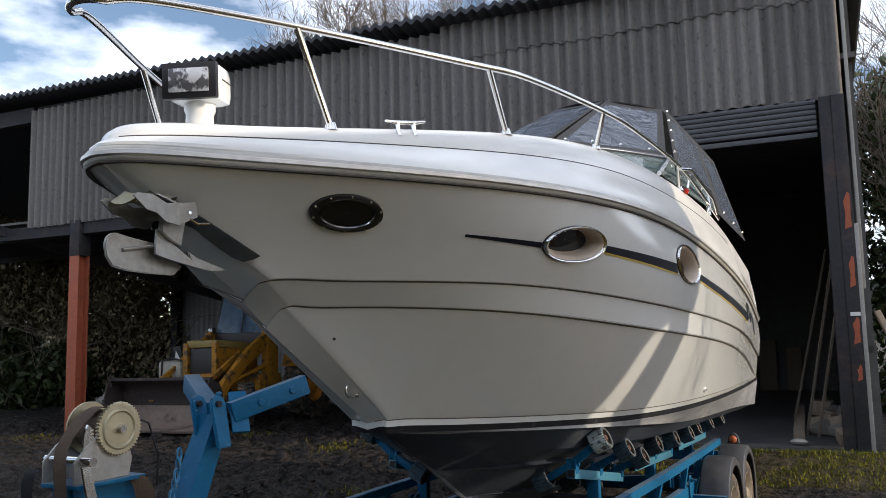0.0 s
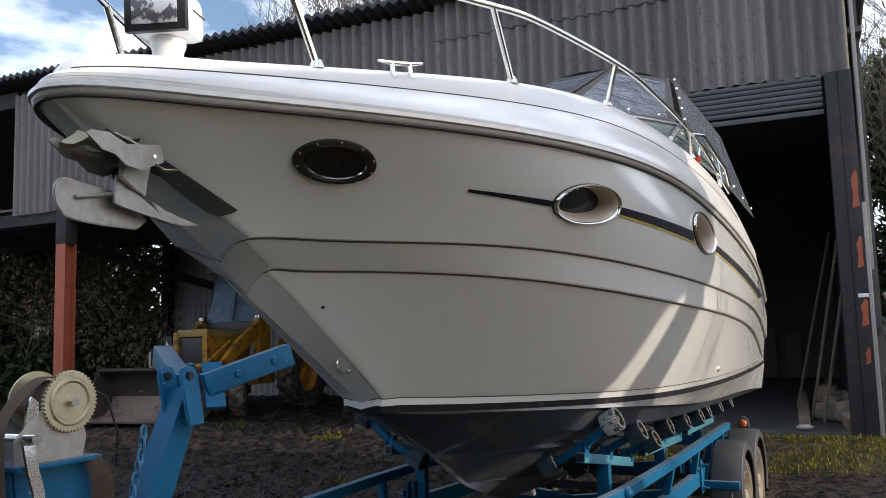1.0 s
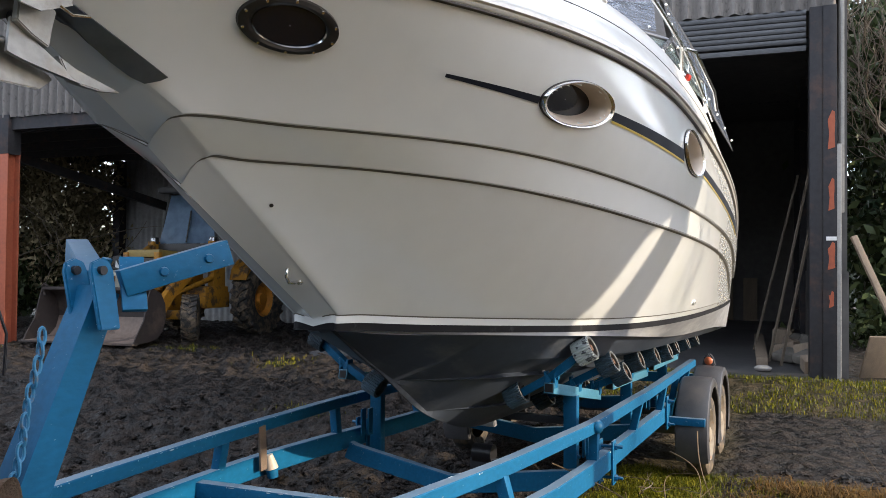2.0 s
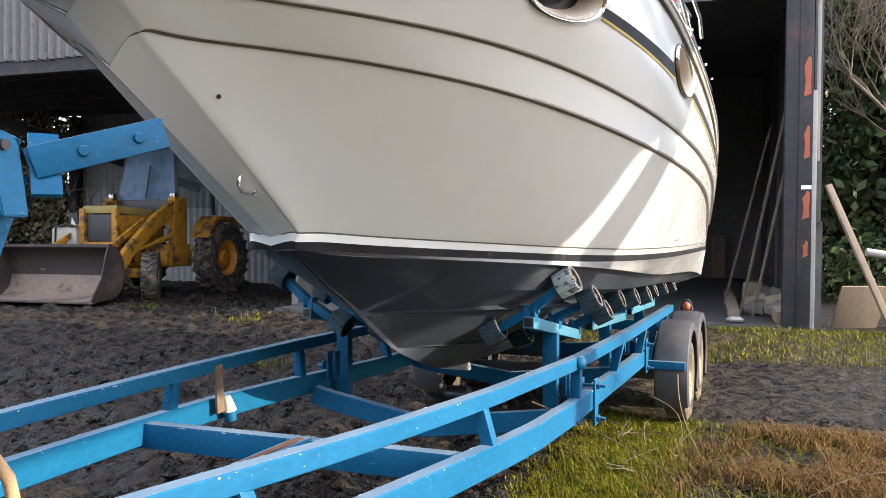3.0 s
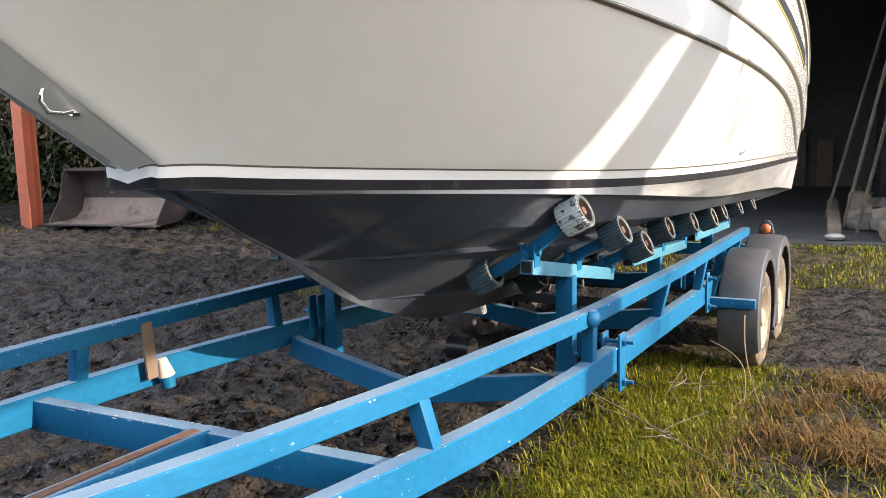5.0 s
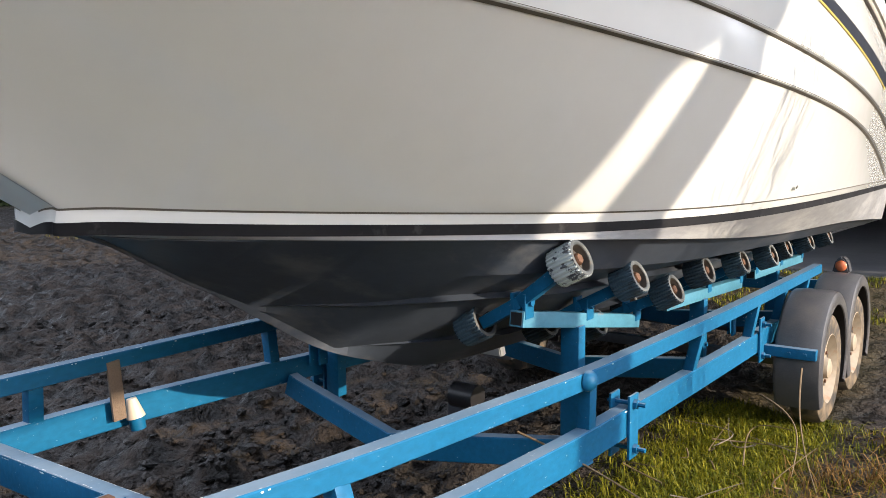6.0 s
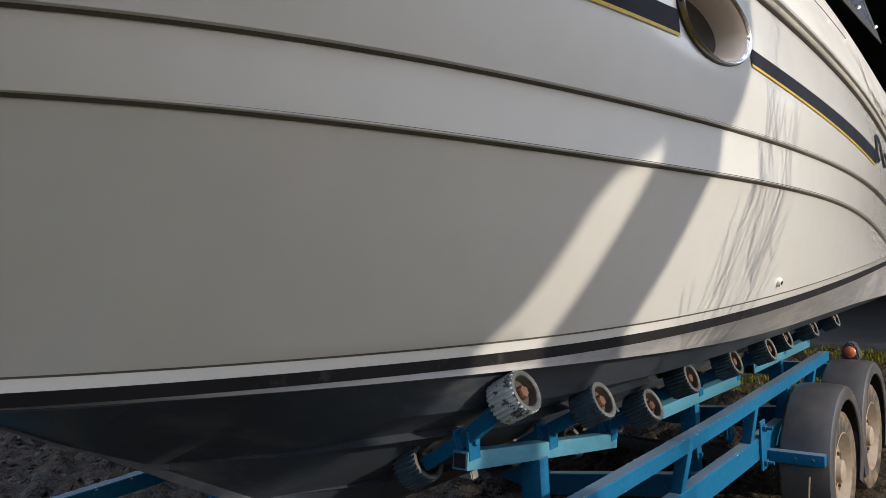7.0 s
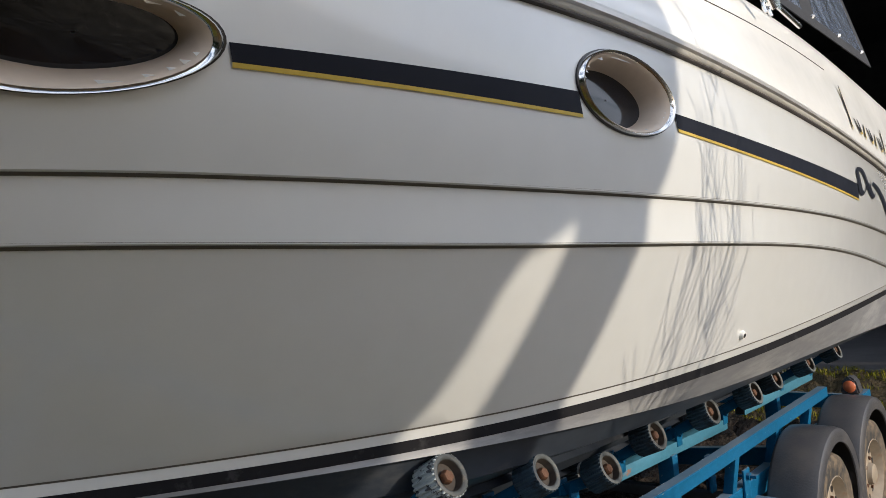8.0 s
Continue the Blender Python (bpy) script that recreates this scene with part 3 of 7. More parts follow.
def build_corner_post():
    bm = bmesh.new()
    # H section: two flanges and a web, facing the yard
    post = thing("corner_post", "dark steel doorway post with flaking red oxide patches", "steel post", SHED)
    part("flange", box((0.16, 0.02, 4.9), pose(0.03, -0.14, 2.55), 0.003), M_STEELDARK, post)
    part("web", box((0.02, 0.26, 4.9), pose(-0.05, 0.0, 2.55)), M_STEELDARK, post)
    part("inner_flange", box((0.16, 0.24, 4.9), pose(-0.125, -0.01, 2.55), 0.004), M_STEELDARK, post)
    for z, h, w in ((3.40, 0.50, 0.085), (2.58, 0.42, 0.07), (1.80, 0.36, 0.085), (1.25, 0.22, 0.06)):
        bm = bmesh.new()
        ragged = [(-w / 2, -h / 2), (w / 2, -h / 2 + 0.03), (w * 0.42, -h * 0.1), (w / 2, h * 0.2), (w * 0.46, h / 2 - 0.02), (w * 0.1, h / 2), (-w * 0.2, h / 2 - 0.06), (-w / 2, h * 0.25), (-w * 0.3, -h * 0.1)]
        part("paint_patch", prism(ragged, 0.003, pose(0.045, -0.151, z, 90, 0, 0)), M_OXIDE, post, "flaking red oxide paint")
    part("band", box((0.12, 0.006, 0.05), pose(0.045, -0.154, 2.02), 0.001), M_WHITE, post, "white paint mark")
    edge = thing("sheet_edge", "pale cement sheet edge fixed to the doorway post", "cladding edge", SHED)
    part("lower_strip", box((0.05, 0.06, 3.0), pose(0.135, -0.13, 1.72), 0.006), M_PALEPOST, edge)
    part("upper_strip", box((0.045, 0.05, 4.3), pose(0.175, -0.08, 4.5), 0.006), M_PALEPOST, edge)


build_corner_post()


def build_shutter():
    sh = thing("roller_shutter", "rolled-up grey metal roller shutter above the doorway", "roller shutter", SHED)
    for k in range(6):
        z = 4.98 - k * 0.075
        prof = [(-0.04 + 0.028 * math.sin(a), 0.036 * math.cos(a)) for a in np.linspace(0, math.pi, 6)]
        rows = [[(x, -0.02 - p[0] * 0.8, z + p[1]) for x in (-6.8, -0.24)] for p in prof]
        part("slat", grid(rows + [[(x, 0.05, z) for x in (-6.8, -0.24)]]), M_SHUTTER, sh)
    part("bottom_bar", box((6.56, 0.06, 0.07), pose(-3.52, 0.0, 4.50), 0.005), M_SHUTTER, sh)


build_shutter()


def build_left_bay():
    """The open bay with the machine: post, eaves beam, raking rafter, purlins, back wall."""
    post = thing("bay_post", "red oxide steel post with a dark top, standing on the mud", "steel post", SHED @ pose(-14.38, 0.12, 0))
    part("flange", box((0.27, 0.025, 3.75), pose(0, -0.13, 1.85), 0.003), M_OXIDE, post)
    part("back_flange", box((0.27, 0.025, 3.75), pose(0, 0.13, 1.85), 0.003), M_OXIDE, post)
    part("web", box((0.02, 0.24, 3.75), pose(0, 0, 1.85)), M_OXIDE, post)
    part("head", box((0.28, 0.30, 0.75), pose(0, 0, 4.08), 0.004), M_STEELDARK, post, "dark unpainted head")
    bm = bmesh.new()
    add_box(bm, (9.0, 0.16, 0.26), pose(-12.3, 0.12, 4.30))
    add_box(bm, (2.6, 0.16, 0.20), pose(-16.9, 0.12, 4.28))
    shed_obj("trim_eaves", bm, M_STEELDARK, "dark eaves beam of the open bay")
    for x in (-14.38,):
        r = link("rafter", beam((x - 2.6, -0.9, 4.62), (x + 0.25, 7.2, 2.55), 0.14, 0.20, 0.004), M_STEELDARK)
        r.matrix_world = SHED
        tagged(r, "dark raking steel brace of the open bay", "brace", "bay braces")
    for y in (1.2, 2.5, 3.8, 5.1, 6.4):
        p = link("purlin", box((16.0, 0.10, 0.22), pose(-15.6, y, 4.42 + 0.03 * y), 0.003), M_STEELDARK)
        p.matrix_world = SHED
        tagged(p, "dark timber purlin under the bay roof", "purlin", "bay purlins")
    rows = [[(x, y, 4.56 + 0.03 * y + dz) for x in (-24.0, -7.6)] for y, dz in ((0.3, 0), (7.4, 0), (7.4, 0.05), (0.3, 0.05))]
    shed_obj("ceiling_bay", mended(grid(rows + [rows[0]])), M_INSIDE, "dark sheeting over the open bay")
    xs = np.arange(-18.2, -7.5, 0.04)
    rows = [[(x, 7.3 + 0.025 * math.cos(x / 0.2 * math.tau) + dy, z) for x in xs] for z, dy in ((0, 0), (4.7, 0), (4.7, 0.02), (0, 0.02))]
    shed_obj("wall_bay_back", mended(grid(rows + [rows[0]])), M_BACKSHEET, "grey corrugated back wall of the open bay", smooth=50)
    p = thing("back_post", "dark timber post at the back of the open bay", "post", SHED @ pose(-18.2, 7.15, 0))
    part("shaft", box((0.26, 0.26, 4.6), pose(0, 0, 2.3), 0.01), M_STEELDARK, p)
    b = thing("knee_brace", "dark steel knee brace under the rafter", "brace", SHED)
    part("strut", beam((-18.2, 7.0, 3.1), (-19.6, 6.6, 4.4), 0.10, 0.14), M_STEELDARK, b)


build_left_bay()


# ---- the boat ----
STERN = 10.05
V_KNOTS = (0, 0.06, 0.12, 0.18, 0.36, 0.52, 0.66, 0.8, 1.0)
# start aft of the origin, half-breadths and heights at the knots
LINES = {
    "rub": (1.735, (0.03, 0.120, 0.222, 0.33, 0.83, 1.145, 1.209, 1.202, 0.956), (2.405, 2.404, 2.402, 2.401, 2.405, 2.422, 2.373, 2.198, 1.922)),
    "band_top": (2.34, (0.177, 0.196, 0.247, 0.337, 0.789, 1.095, 1.204, 1.174, 0.927), (2.026, 2.026, 2.029, 2.025, 2.019, 1.955, 1.881, 1.771, 1.495)),
    "band_low": (2.503, (0.138, 0.158, 0.207, 0.3, 0.76, 1.069, 1.183, 1.135, 0.879), (1.934, 1.934, 1.927, 1.926, 1.894, 1.81, 1.734, 1.61, 1.255)),
    "boot": (3.25, (0.121, 0.137, 0.176, 0.243, 0.587, 0.893, 1.044, 1.069, 0.907), (1.383, 1.376, 1.375, 1.366, 1.327, 1.291, 1.288, 1.293, 1.255)),
    "chine": (3.36, (0.118, 0.145, 0.195, 0.28, 0.63, 0.888, 0.945, 0.975, 0.86), (1.345, 1.338, 1.328, 1.318, 1.276, 1.210, 1.136, 1.095, 0.948)),
    "deck": (1.83, (0.03, 0.11, 0.20, 0.29, 0.66, 0.929, 1.04, 1.02, 0.86), (2.530, 2.531, 2.536, 2.547, 2.650, 2.783, 2.80, 2.76, 2.56)),
    "seam": (1.765, (0.03, 0.114, 0.210, 0.31, 0.69, 1.005, 1.095, 1.08, 0.91), (2.47, 2.472, 2.478, 2.49, 2.56, 2.645, 2.66, 2.61, 2.40)),
}
NV = 150
V = np.linspace(0, 1, NV)


def line_at(name, v):
    s0, b, z = LINES[name]
    return s0 + (STERN - s0) * v * v, spline(V_KNOTS, b, v), spline(V_KNOTS, z, v)


def line_by_s(name, s):
    s0 = LINES[name][0]
    v = np.sqrt(np.maximum(0, (np.asarray(s, float) - s0) / (STERN - s0)))
    return spline(V_KNOTS, LINES[name][1], v), spline(V_KNOTS, LINES[name][2], v)


def flare(v, t):
    """How far the side draws in below the rub rail; t runs from the rail (0) to the upper step (1)."""
    depth = float(np.interp(v, (0, 0.10, 0.20, 0.30, 0.42, 0.60, 1), (0, 0.012, 0.018, 0.010, -0.015, -0.024, -0.018)))
    return depth * math.sin(math.pi * min(1.0, max(0.0, t)))


def side_b(s, z):
    """Half-breadth of the topsides at s, height z: finds the place between two neighbouring lines."""
    for a, c in (("deck", "rub"), ("rub", "band_top"), ("band_top", "band_low"), ("band_low", "boot")):
        t = 0.5
        for _ in range(10):
            s0 = LINES[a][0] * (1 - t) + LINES[c][0] * t
            v = np.array([min(1.0, math.sqrt(max(0.0, (s - s0) / (STERN - s0))))])
            za, zc = float(spline(V_KNOTS, LINES[a][2], v)[0]) - (0.02 if a == "rub" else 0.0), float(spline(V_KNOTS, LINES[c][2], v)[0])
            t = min(1.3, max(-0.3, (za - z) / (za - zc)))
        if t <= 1:
            break
    t = min(1.0, max(0.0, t))
    drawn = flare(float(v[0]), t) - 0.020 * t if a == "rub" else (-0.019 * t if a == "band_top" else -0.010 * t)
    return float(spline(V_KNOTS, LINES[a][1], v)[0]) * (1 - t) + float(spline(V_KNOTS, LINES[c][1], v)[0]) * t - drawn


def side_point(s, z, out=0.0):
    """A point of the port side, pushed outwards by out, and the outward normal."""
    e = 0.02
    p = Vector((side_b(s, z), s, z))
    ds = Vector((side_b(s + e, z), s + e, z)) - p
    dz = Vector((side_b(s, z + e), s, z + e)) - p
    n = ds.cross(dz).normalized()
    n = n if n.x > 0 else -n
    return p + n * out, n


boat = thing("motor_cruiser", "white motor cruiser with a dark bottom, standing on its trailer", "boat", BOAT)

# portholes: centre s, z, half-lengths along and up, how the upright axis leans, how the long axis tilts
PORTS = ((2.447, 2.260, 0.092, 0.047, 0.78, 0.02), (3.555, 2.203, 0.194, 0.069, 0.33, 0.07), (4.985, 2.192, 0.221, 0.101, 0.10, -0.055))


def oval(k, a, grow=1.0):
    s, z, la, lz, lean, tilt = PORTS[k]
    return s + la * grow * math.cos(a) - lean * lz * grow * math.sin(a), z + lz * grow * math.sin(a) + tilt * la * grow * math.cos(a)


def inside_port(s, z, grow=1.0):
    for k in (1, 2):
        ps, pz, la, lz, lean, tilt = PORTS[k]
        dz = z - (pz + tilt * (s - ps))
        if ((s - ps + lean * dz) / (la * grow)) ** 2 + (dz / (lz * grow)) ** 2 < 1:
            return True
    return False


def rows_between(a, b, n, out_a=0.0, out_b=0.0, dz_a=0.0, dz_b=0.0, hollow=0.0, v=V, flared=False):
    """Rows of points from line a down to line b on the port side."""
    sa, ba, za = line_at(a, v)
    sb, bb, zb = line_at(b, v)
    rows = []
    for k in range(n + 1):
        t = k / n
        bow = hollow * 4 * t * (1 - t)
        rows.append([(x0 * (1 - t) + x1 * t - bow * math.exp(-3.5 * w) - (flare(w, t) if flared else 0.0), y0 * (1 - t) + y1 * t, z0 * (1 - t) + z1 * t)
                     for x0, x1, y0, y1, z0, z1, w in zip(ba + out_a, bb + out_b, sa, sb, za + dz_a, zb + dz_b, v)])
    return rows


def middle(y):
    """The boat lies a little askew on its trailer: its centre line at y."""
    return 0.03 * (1 - smoothstep(4.0, 5.5, y))


def both_sides(rows):
    """Mirrors port rows about the centre line and closes the stem with a facet, on which the lines dip."""
    full = []
    for row in rows:
        x0, y0, z0 = row[0]
        c = middle(y0)
        h = max(0.0, x0 - c)
        dip = float(np.interp(z0, (1.34, 1.38, 1.93, 2.03, 2.25, 2.40), (0.0, 0.02, 0.085, 0.07, 0.02, 0.0)))
        back = float(np.interp(z0, (1.38, 1.93, 2.03, 2.25), (0.0, 0.23, 0.38, 0.0))) * h
        corner = Vector((c + h, y0, z0))
        facet = [Vector((c + h * f, y0 + back * (1 - f) ** 1.25, z0 - dip * (1 - f) ** 1.15)) for f in (0.94, 0.86, 0.76, 0.62, 0.42, 0.2, 0.0)]
        port = [Vector(p) for p in row[:0:-1]] + [corner] + facet
        # the edge of the facet is rounded over
        r = 0.055 * float(np.interp(z0, (1.30, 1.42, 2.15, 2.35), (0.15, 1.0, 1.0, 0.0)))
        if r > 0.001 and h > 0.02:
            along = next((Vector(p) - corner for p in row if (Vector(p) - corner).length > r), Vector((0, 1, 0))).normalized()
            inward = (along + (facet[-1] - corner).normalized()) * 0.25
            port = [p + inward * r * max(0.0, 1 - (p - corner).length / r) ** 2 for p in port]
        port = [tuple(p) for p in port]
        full.append(port + [(2 * middle(y) - x, y, z) for x, y, z in port[-2::-1]])
    return full


def pushed(x, y, o, w):
    """Moves a point of a line outwards by o: sideways along the side, forwards at the stem."""
    return float(x + o * min(1.0, w / 0.05)), float(y - o * max(0.0, 1 - w / 0.12))


VF = np.concatenate([(0.0,), np.linspace(0.03, 0.30, 46)[:-1], np.linspace(0.30, 0.72, 170)[:-1], np.linspace(0.72, 1, 60)])


def build_hull():
    # topsides from the rub rail to the boot stripe, in three strakes with small steps
    rows = rows_between("rub", "band_top", 30, 0, 0.020, -0.02, 0, 0.0, VF, True)
    rows += rows_between("band_top", "band_low", 4, 0.0, 0.019, -0.006, 0, 0, VF)
    lean = (line_at("band_low", VF)[1] - line_at("boot", VF)[1]) / (line_at("band_low", VF)[2] - line_at("boot", VF)[2])
    rows += rows_between("band_low", "boot", 12, 0.0, lean * 0.034 + 0.008, -0.006, 0.034, -0.008, VF)
    last = rows_between("boot", "boot", 1, lean * 0.030 + 0.004, 0.0, 0.030, 0.0, 0, VF)
    rows += last
    bm = grid(both_sides(rows))
    # openings of the two framed ports on the port side
    gone = [f for f in bm.faces if f.calc_center_median().x > 0 and inside_port(f.calc_center_median().y, f.calc_center_median().z)]
    bmesh.ops.delete(bm, geom=gone, context="FACES")
    part("hull", mended(bm), M_GEL, boat, "white gelcoat topsides with two fine steps", 16)
    # dark ribbons: painted shade and grime in the two steps, grime above the pale strip
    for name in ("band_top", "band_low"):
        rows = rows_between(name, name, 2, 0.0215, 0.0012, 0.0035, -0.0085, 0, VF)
        part("step_line", mended(grid(both_sides(rows))), M_SHADEDIRT, boat, "dark line of painted shade and grime along the step", 40)
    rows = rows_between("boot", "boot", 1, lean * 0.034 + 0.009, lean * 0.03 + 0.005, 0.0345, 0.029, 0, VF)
    part("step_line", mended(grid(both_sides(rows))), M_SHADEDIRT, boat, "dark grimy line above the boot stripe", 40)
    # transom
    bm = bmesh.new()
    edge = [(float(line_by_s(k, STERN)[0]), float(line_by_s(k, STERN)[1])) for k in ("deck", "rub", "band_top", "band_low", "boot", "chine")] + [(0.0, 0.62)]
    ring = [bm.verts.new((b, STERN - 0.002, z)) for b, z in edge] + [bm.verts.new((-b, STERN - 0.002, z)) for b, z in edge[-2::-1]]
    bm.faces.new(ring)
    part("transom", bm, M_GEL, boat)
    rows = rows_between("boot", "boot", 2, 0.002, 0.002, 0.0, -0.031)
    part("boot_stripe", mended(grid(both_sides(rows))), M_BOOT, boat, "black boot stripe", 40)
    rows = rows_between("boot", "chine", 3, 0.0, 0.0, -0.031, 0.0)
    groove = rows_between("chine", "chine", 1, -0.003, 0.0, 0.05, 0.045)
    part("chine_strip", mended(grid(both_sides(rows))), M_GREY, boat, "worn pale grey strip above the chine", 40)
    # bottom: chine flat, two spray rails, keel
    s, b, z = line_at("chine", V)
    ks = spline((3.46, 3.89, 4.19, 4.45, 4.65, 5.2, 6.0, 8.0, 10.1), (1.30, 1.05, 0.88, 0.785, 0.725, 0.66, 0.635, 0.62, 0.61), s)
    r1 = np.maximum(0.006, np.interp(s, (3.9, 4.17, 4.76, 5.6, 6.6, 8, 10.1), (0.006, 0.242, 0.580, 0.610, 0.62, 0.62, 0.54)))
    cen = np.array([middle(q) for q in s])
    r1 = np.minimum(np.maximum(r1, cen + 0.006), cen + (b - cen) * 0.9)
    z1 = np.maximum(ks + 0.0, np.interp(s, (3.4, 3.9, 4.17, 4.76, 5.6, 6.6, 10.1), (1.31, 1.07, 1.056, 1.045, 1.010, 0.985, 0.86)))
    r2 = np.maximum(0.004, np.interp(s, (4.25, 4.5, 4.85, 5.6, 6.6, 10.1), (0.004, 0.15, 0.29, 0.34, 0.36, 0.32)))
    r2 = np.minimum(np.maximum(r2, cen + 0.004), cen + (r1 - cen) * 0.62)
    z2 = np.maximum(ks, np.interp(s, (3.4, 3.9, 4.25, 4.85, 5.6, 10.1), (1.31, 1.07, 0.87, 0.845, 0.835, 0.75)))
    step = np.clip((s - 3.9) / 0.5, 0, 1) * 0.050
    step2 = np.clip((s - 4.3) / 0.5, 0, 1) * 0.045
    rows = [list(zip(b, s, z)), list(zip(b - 0.05 * np.clip((s - 3.6) / 1.2, 0, 1), s, z - 0.004)), list(zip((b + r1 + step) / 2, s, (z + z1) / 2 - 0.012)), list(zip(r1 + step * 0.25, s, z1 + step * 0.3)), list(zip(r1 + step, s, z1)), list(zip(r1 - step * 0.5, s, z1 - step * 0.28)),
            list(zip((r1 + r2 + step2) / 2, s, (z1 + z2) / 2 - 0.008)), list(zip(r2 + step2 * 0.25, s, z2 + step2 * 0.3)), list(zip(r2 + step2, s, z2)), list(zip(r2 - step2 * 0.5, s, z2 - step2 * 0.28)), list(zip(cen + 0.003, s, ks))]
    rows = [[tuple(float(q) for q in p) for p in r] for r in rows]
    part("bottom", mended(grid(both_sides(rows)), 0.002), M_ANTIFOUL, boat, "dark antifouled bottom with spray rails and light scuffs", 18)
    # rub rail: a soft half-round band with a steel insert
    bm, ins = bmesh.new(), bmesh.new()
    prof = [(0.0, 0.028), (0.016, 0.027), (0.024, 0.016), (0.025, 0.002), (0.022, -0.014), (0.014, -0.024), (0.0, -0.028)]
    sa, ba, za = line_at("rub", V)
    rows = [[(*pushed(x, y, o, w), float(q + d)) for x, y, q, w in zip(ba, sa, za, V)] for o, d in prof]
    part("rub_rail", mended(grid(both_sides(rows))), M_RUB, boat, "scuffed grey rub rail", 50)
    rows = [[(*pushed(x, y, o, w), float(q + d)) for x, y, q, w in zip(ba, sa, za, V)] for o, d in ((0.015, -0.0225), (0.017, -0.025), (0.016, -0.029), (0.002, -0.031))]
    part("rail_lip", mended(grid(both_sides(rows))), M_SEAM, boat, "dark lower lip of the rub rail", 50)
    rows = [[(*pushed(x, y, o, w), float(q + d)) for x, y, q, w in zip(ba, sa, za, V)] for o, d in ((0.023, 0.014), (0.032, 0.010), (0.033, -0.003), (0.024, -0.008))]
    part("rail_insert", mended(grid(both_sides(rows))), M_RUBSTEEL, boat, "steel rub strip", 50)
    # deck moulding: side up to the seam, rounded shoulder, cambered top
    sd, bd, zd = line_at("deck", V)
    sm, bs, zs = line_at("seam", V)
    rows = []
    for t, bulge in ((0.0, 0.0), (0.12, 0.010), (0.35, 0.017), (0.65, 0.013), (1.0, 0.0)):
        rows.append([(*pushed(x0 * (1 - t) + x1 * t, y0 * (1 - t) + y1 * t, bulge, w), float((q0 + 0.028) * (1 - t) + q1 * t)) for x0, x1, y0, y1, q0, q1, w in zip(ba, bs, sa, sm, za, zs, V)])
    for t, bulge in ((0.30, 0.012), (0.60, 0.017), (0.85, 0.012), (1.0, 0.0)):
        rows.append([(*pushed(x0 * (1 - t) + x1 * t, y0 * (1 - t) + y1 * t, bulge, w), float(q0 * (1 - t) + q1 * t)) for x0, x1, y0, y1, q0, q1, w in zip(bs, bd, sm, sd, zs, zd, V)])
    for f, up in ((0.97, 0.005), (0.92, 0.010), (0.7, 0.022), (0.35, 0.04), (0.0, 0.05)):
        rows.append([(float(middle(y) + (x - middle(y)) * f), float(y + 0.12 * (1 - f) * math.exp(-8 * w)), float(q + up * min(1.0, 0.08 + w / 0.4))) for x, y, q, w in zip(bd, sd, zd, V)])
    part("deck", mended(grid(both_sides(rows))), M_DECK, boat, "white deck moulding", 30)
    # dark seam line along the deck's side
    part("seam", tube([(float(x) + 0.001, float(y), float(q)) for x, y, q in zip(bs[4:126], sm[4:126], zs[4:126])], 0.0026, 5), M_SEAM, boat, "dark moulding seam")
    # cabin top rising to the windscreen
    rows = []
    for y, w, h in ((3.6, 0.40, 2.74), (4.2, 0.58, 2.86), (4.9, 0.72, 2.95), (5.6, 0.80, 2.98)):
        rows.append([(w * math.cos(a) * 1.05, y, h - 0.14 + 0.16 * math.sin(a)) for a in np.linspace(-0.3, math.pi + 0.3, 13)])
    part("cabin_top", grid(rows), M_DECK, boat, "white cambered cabin top", 60)


build_hull()


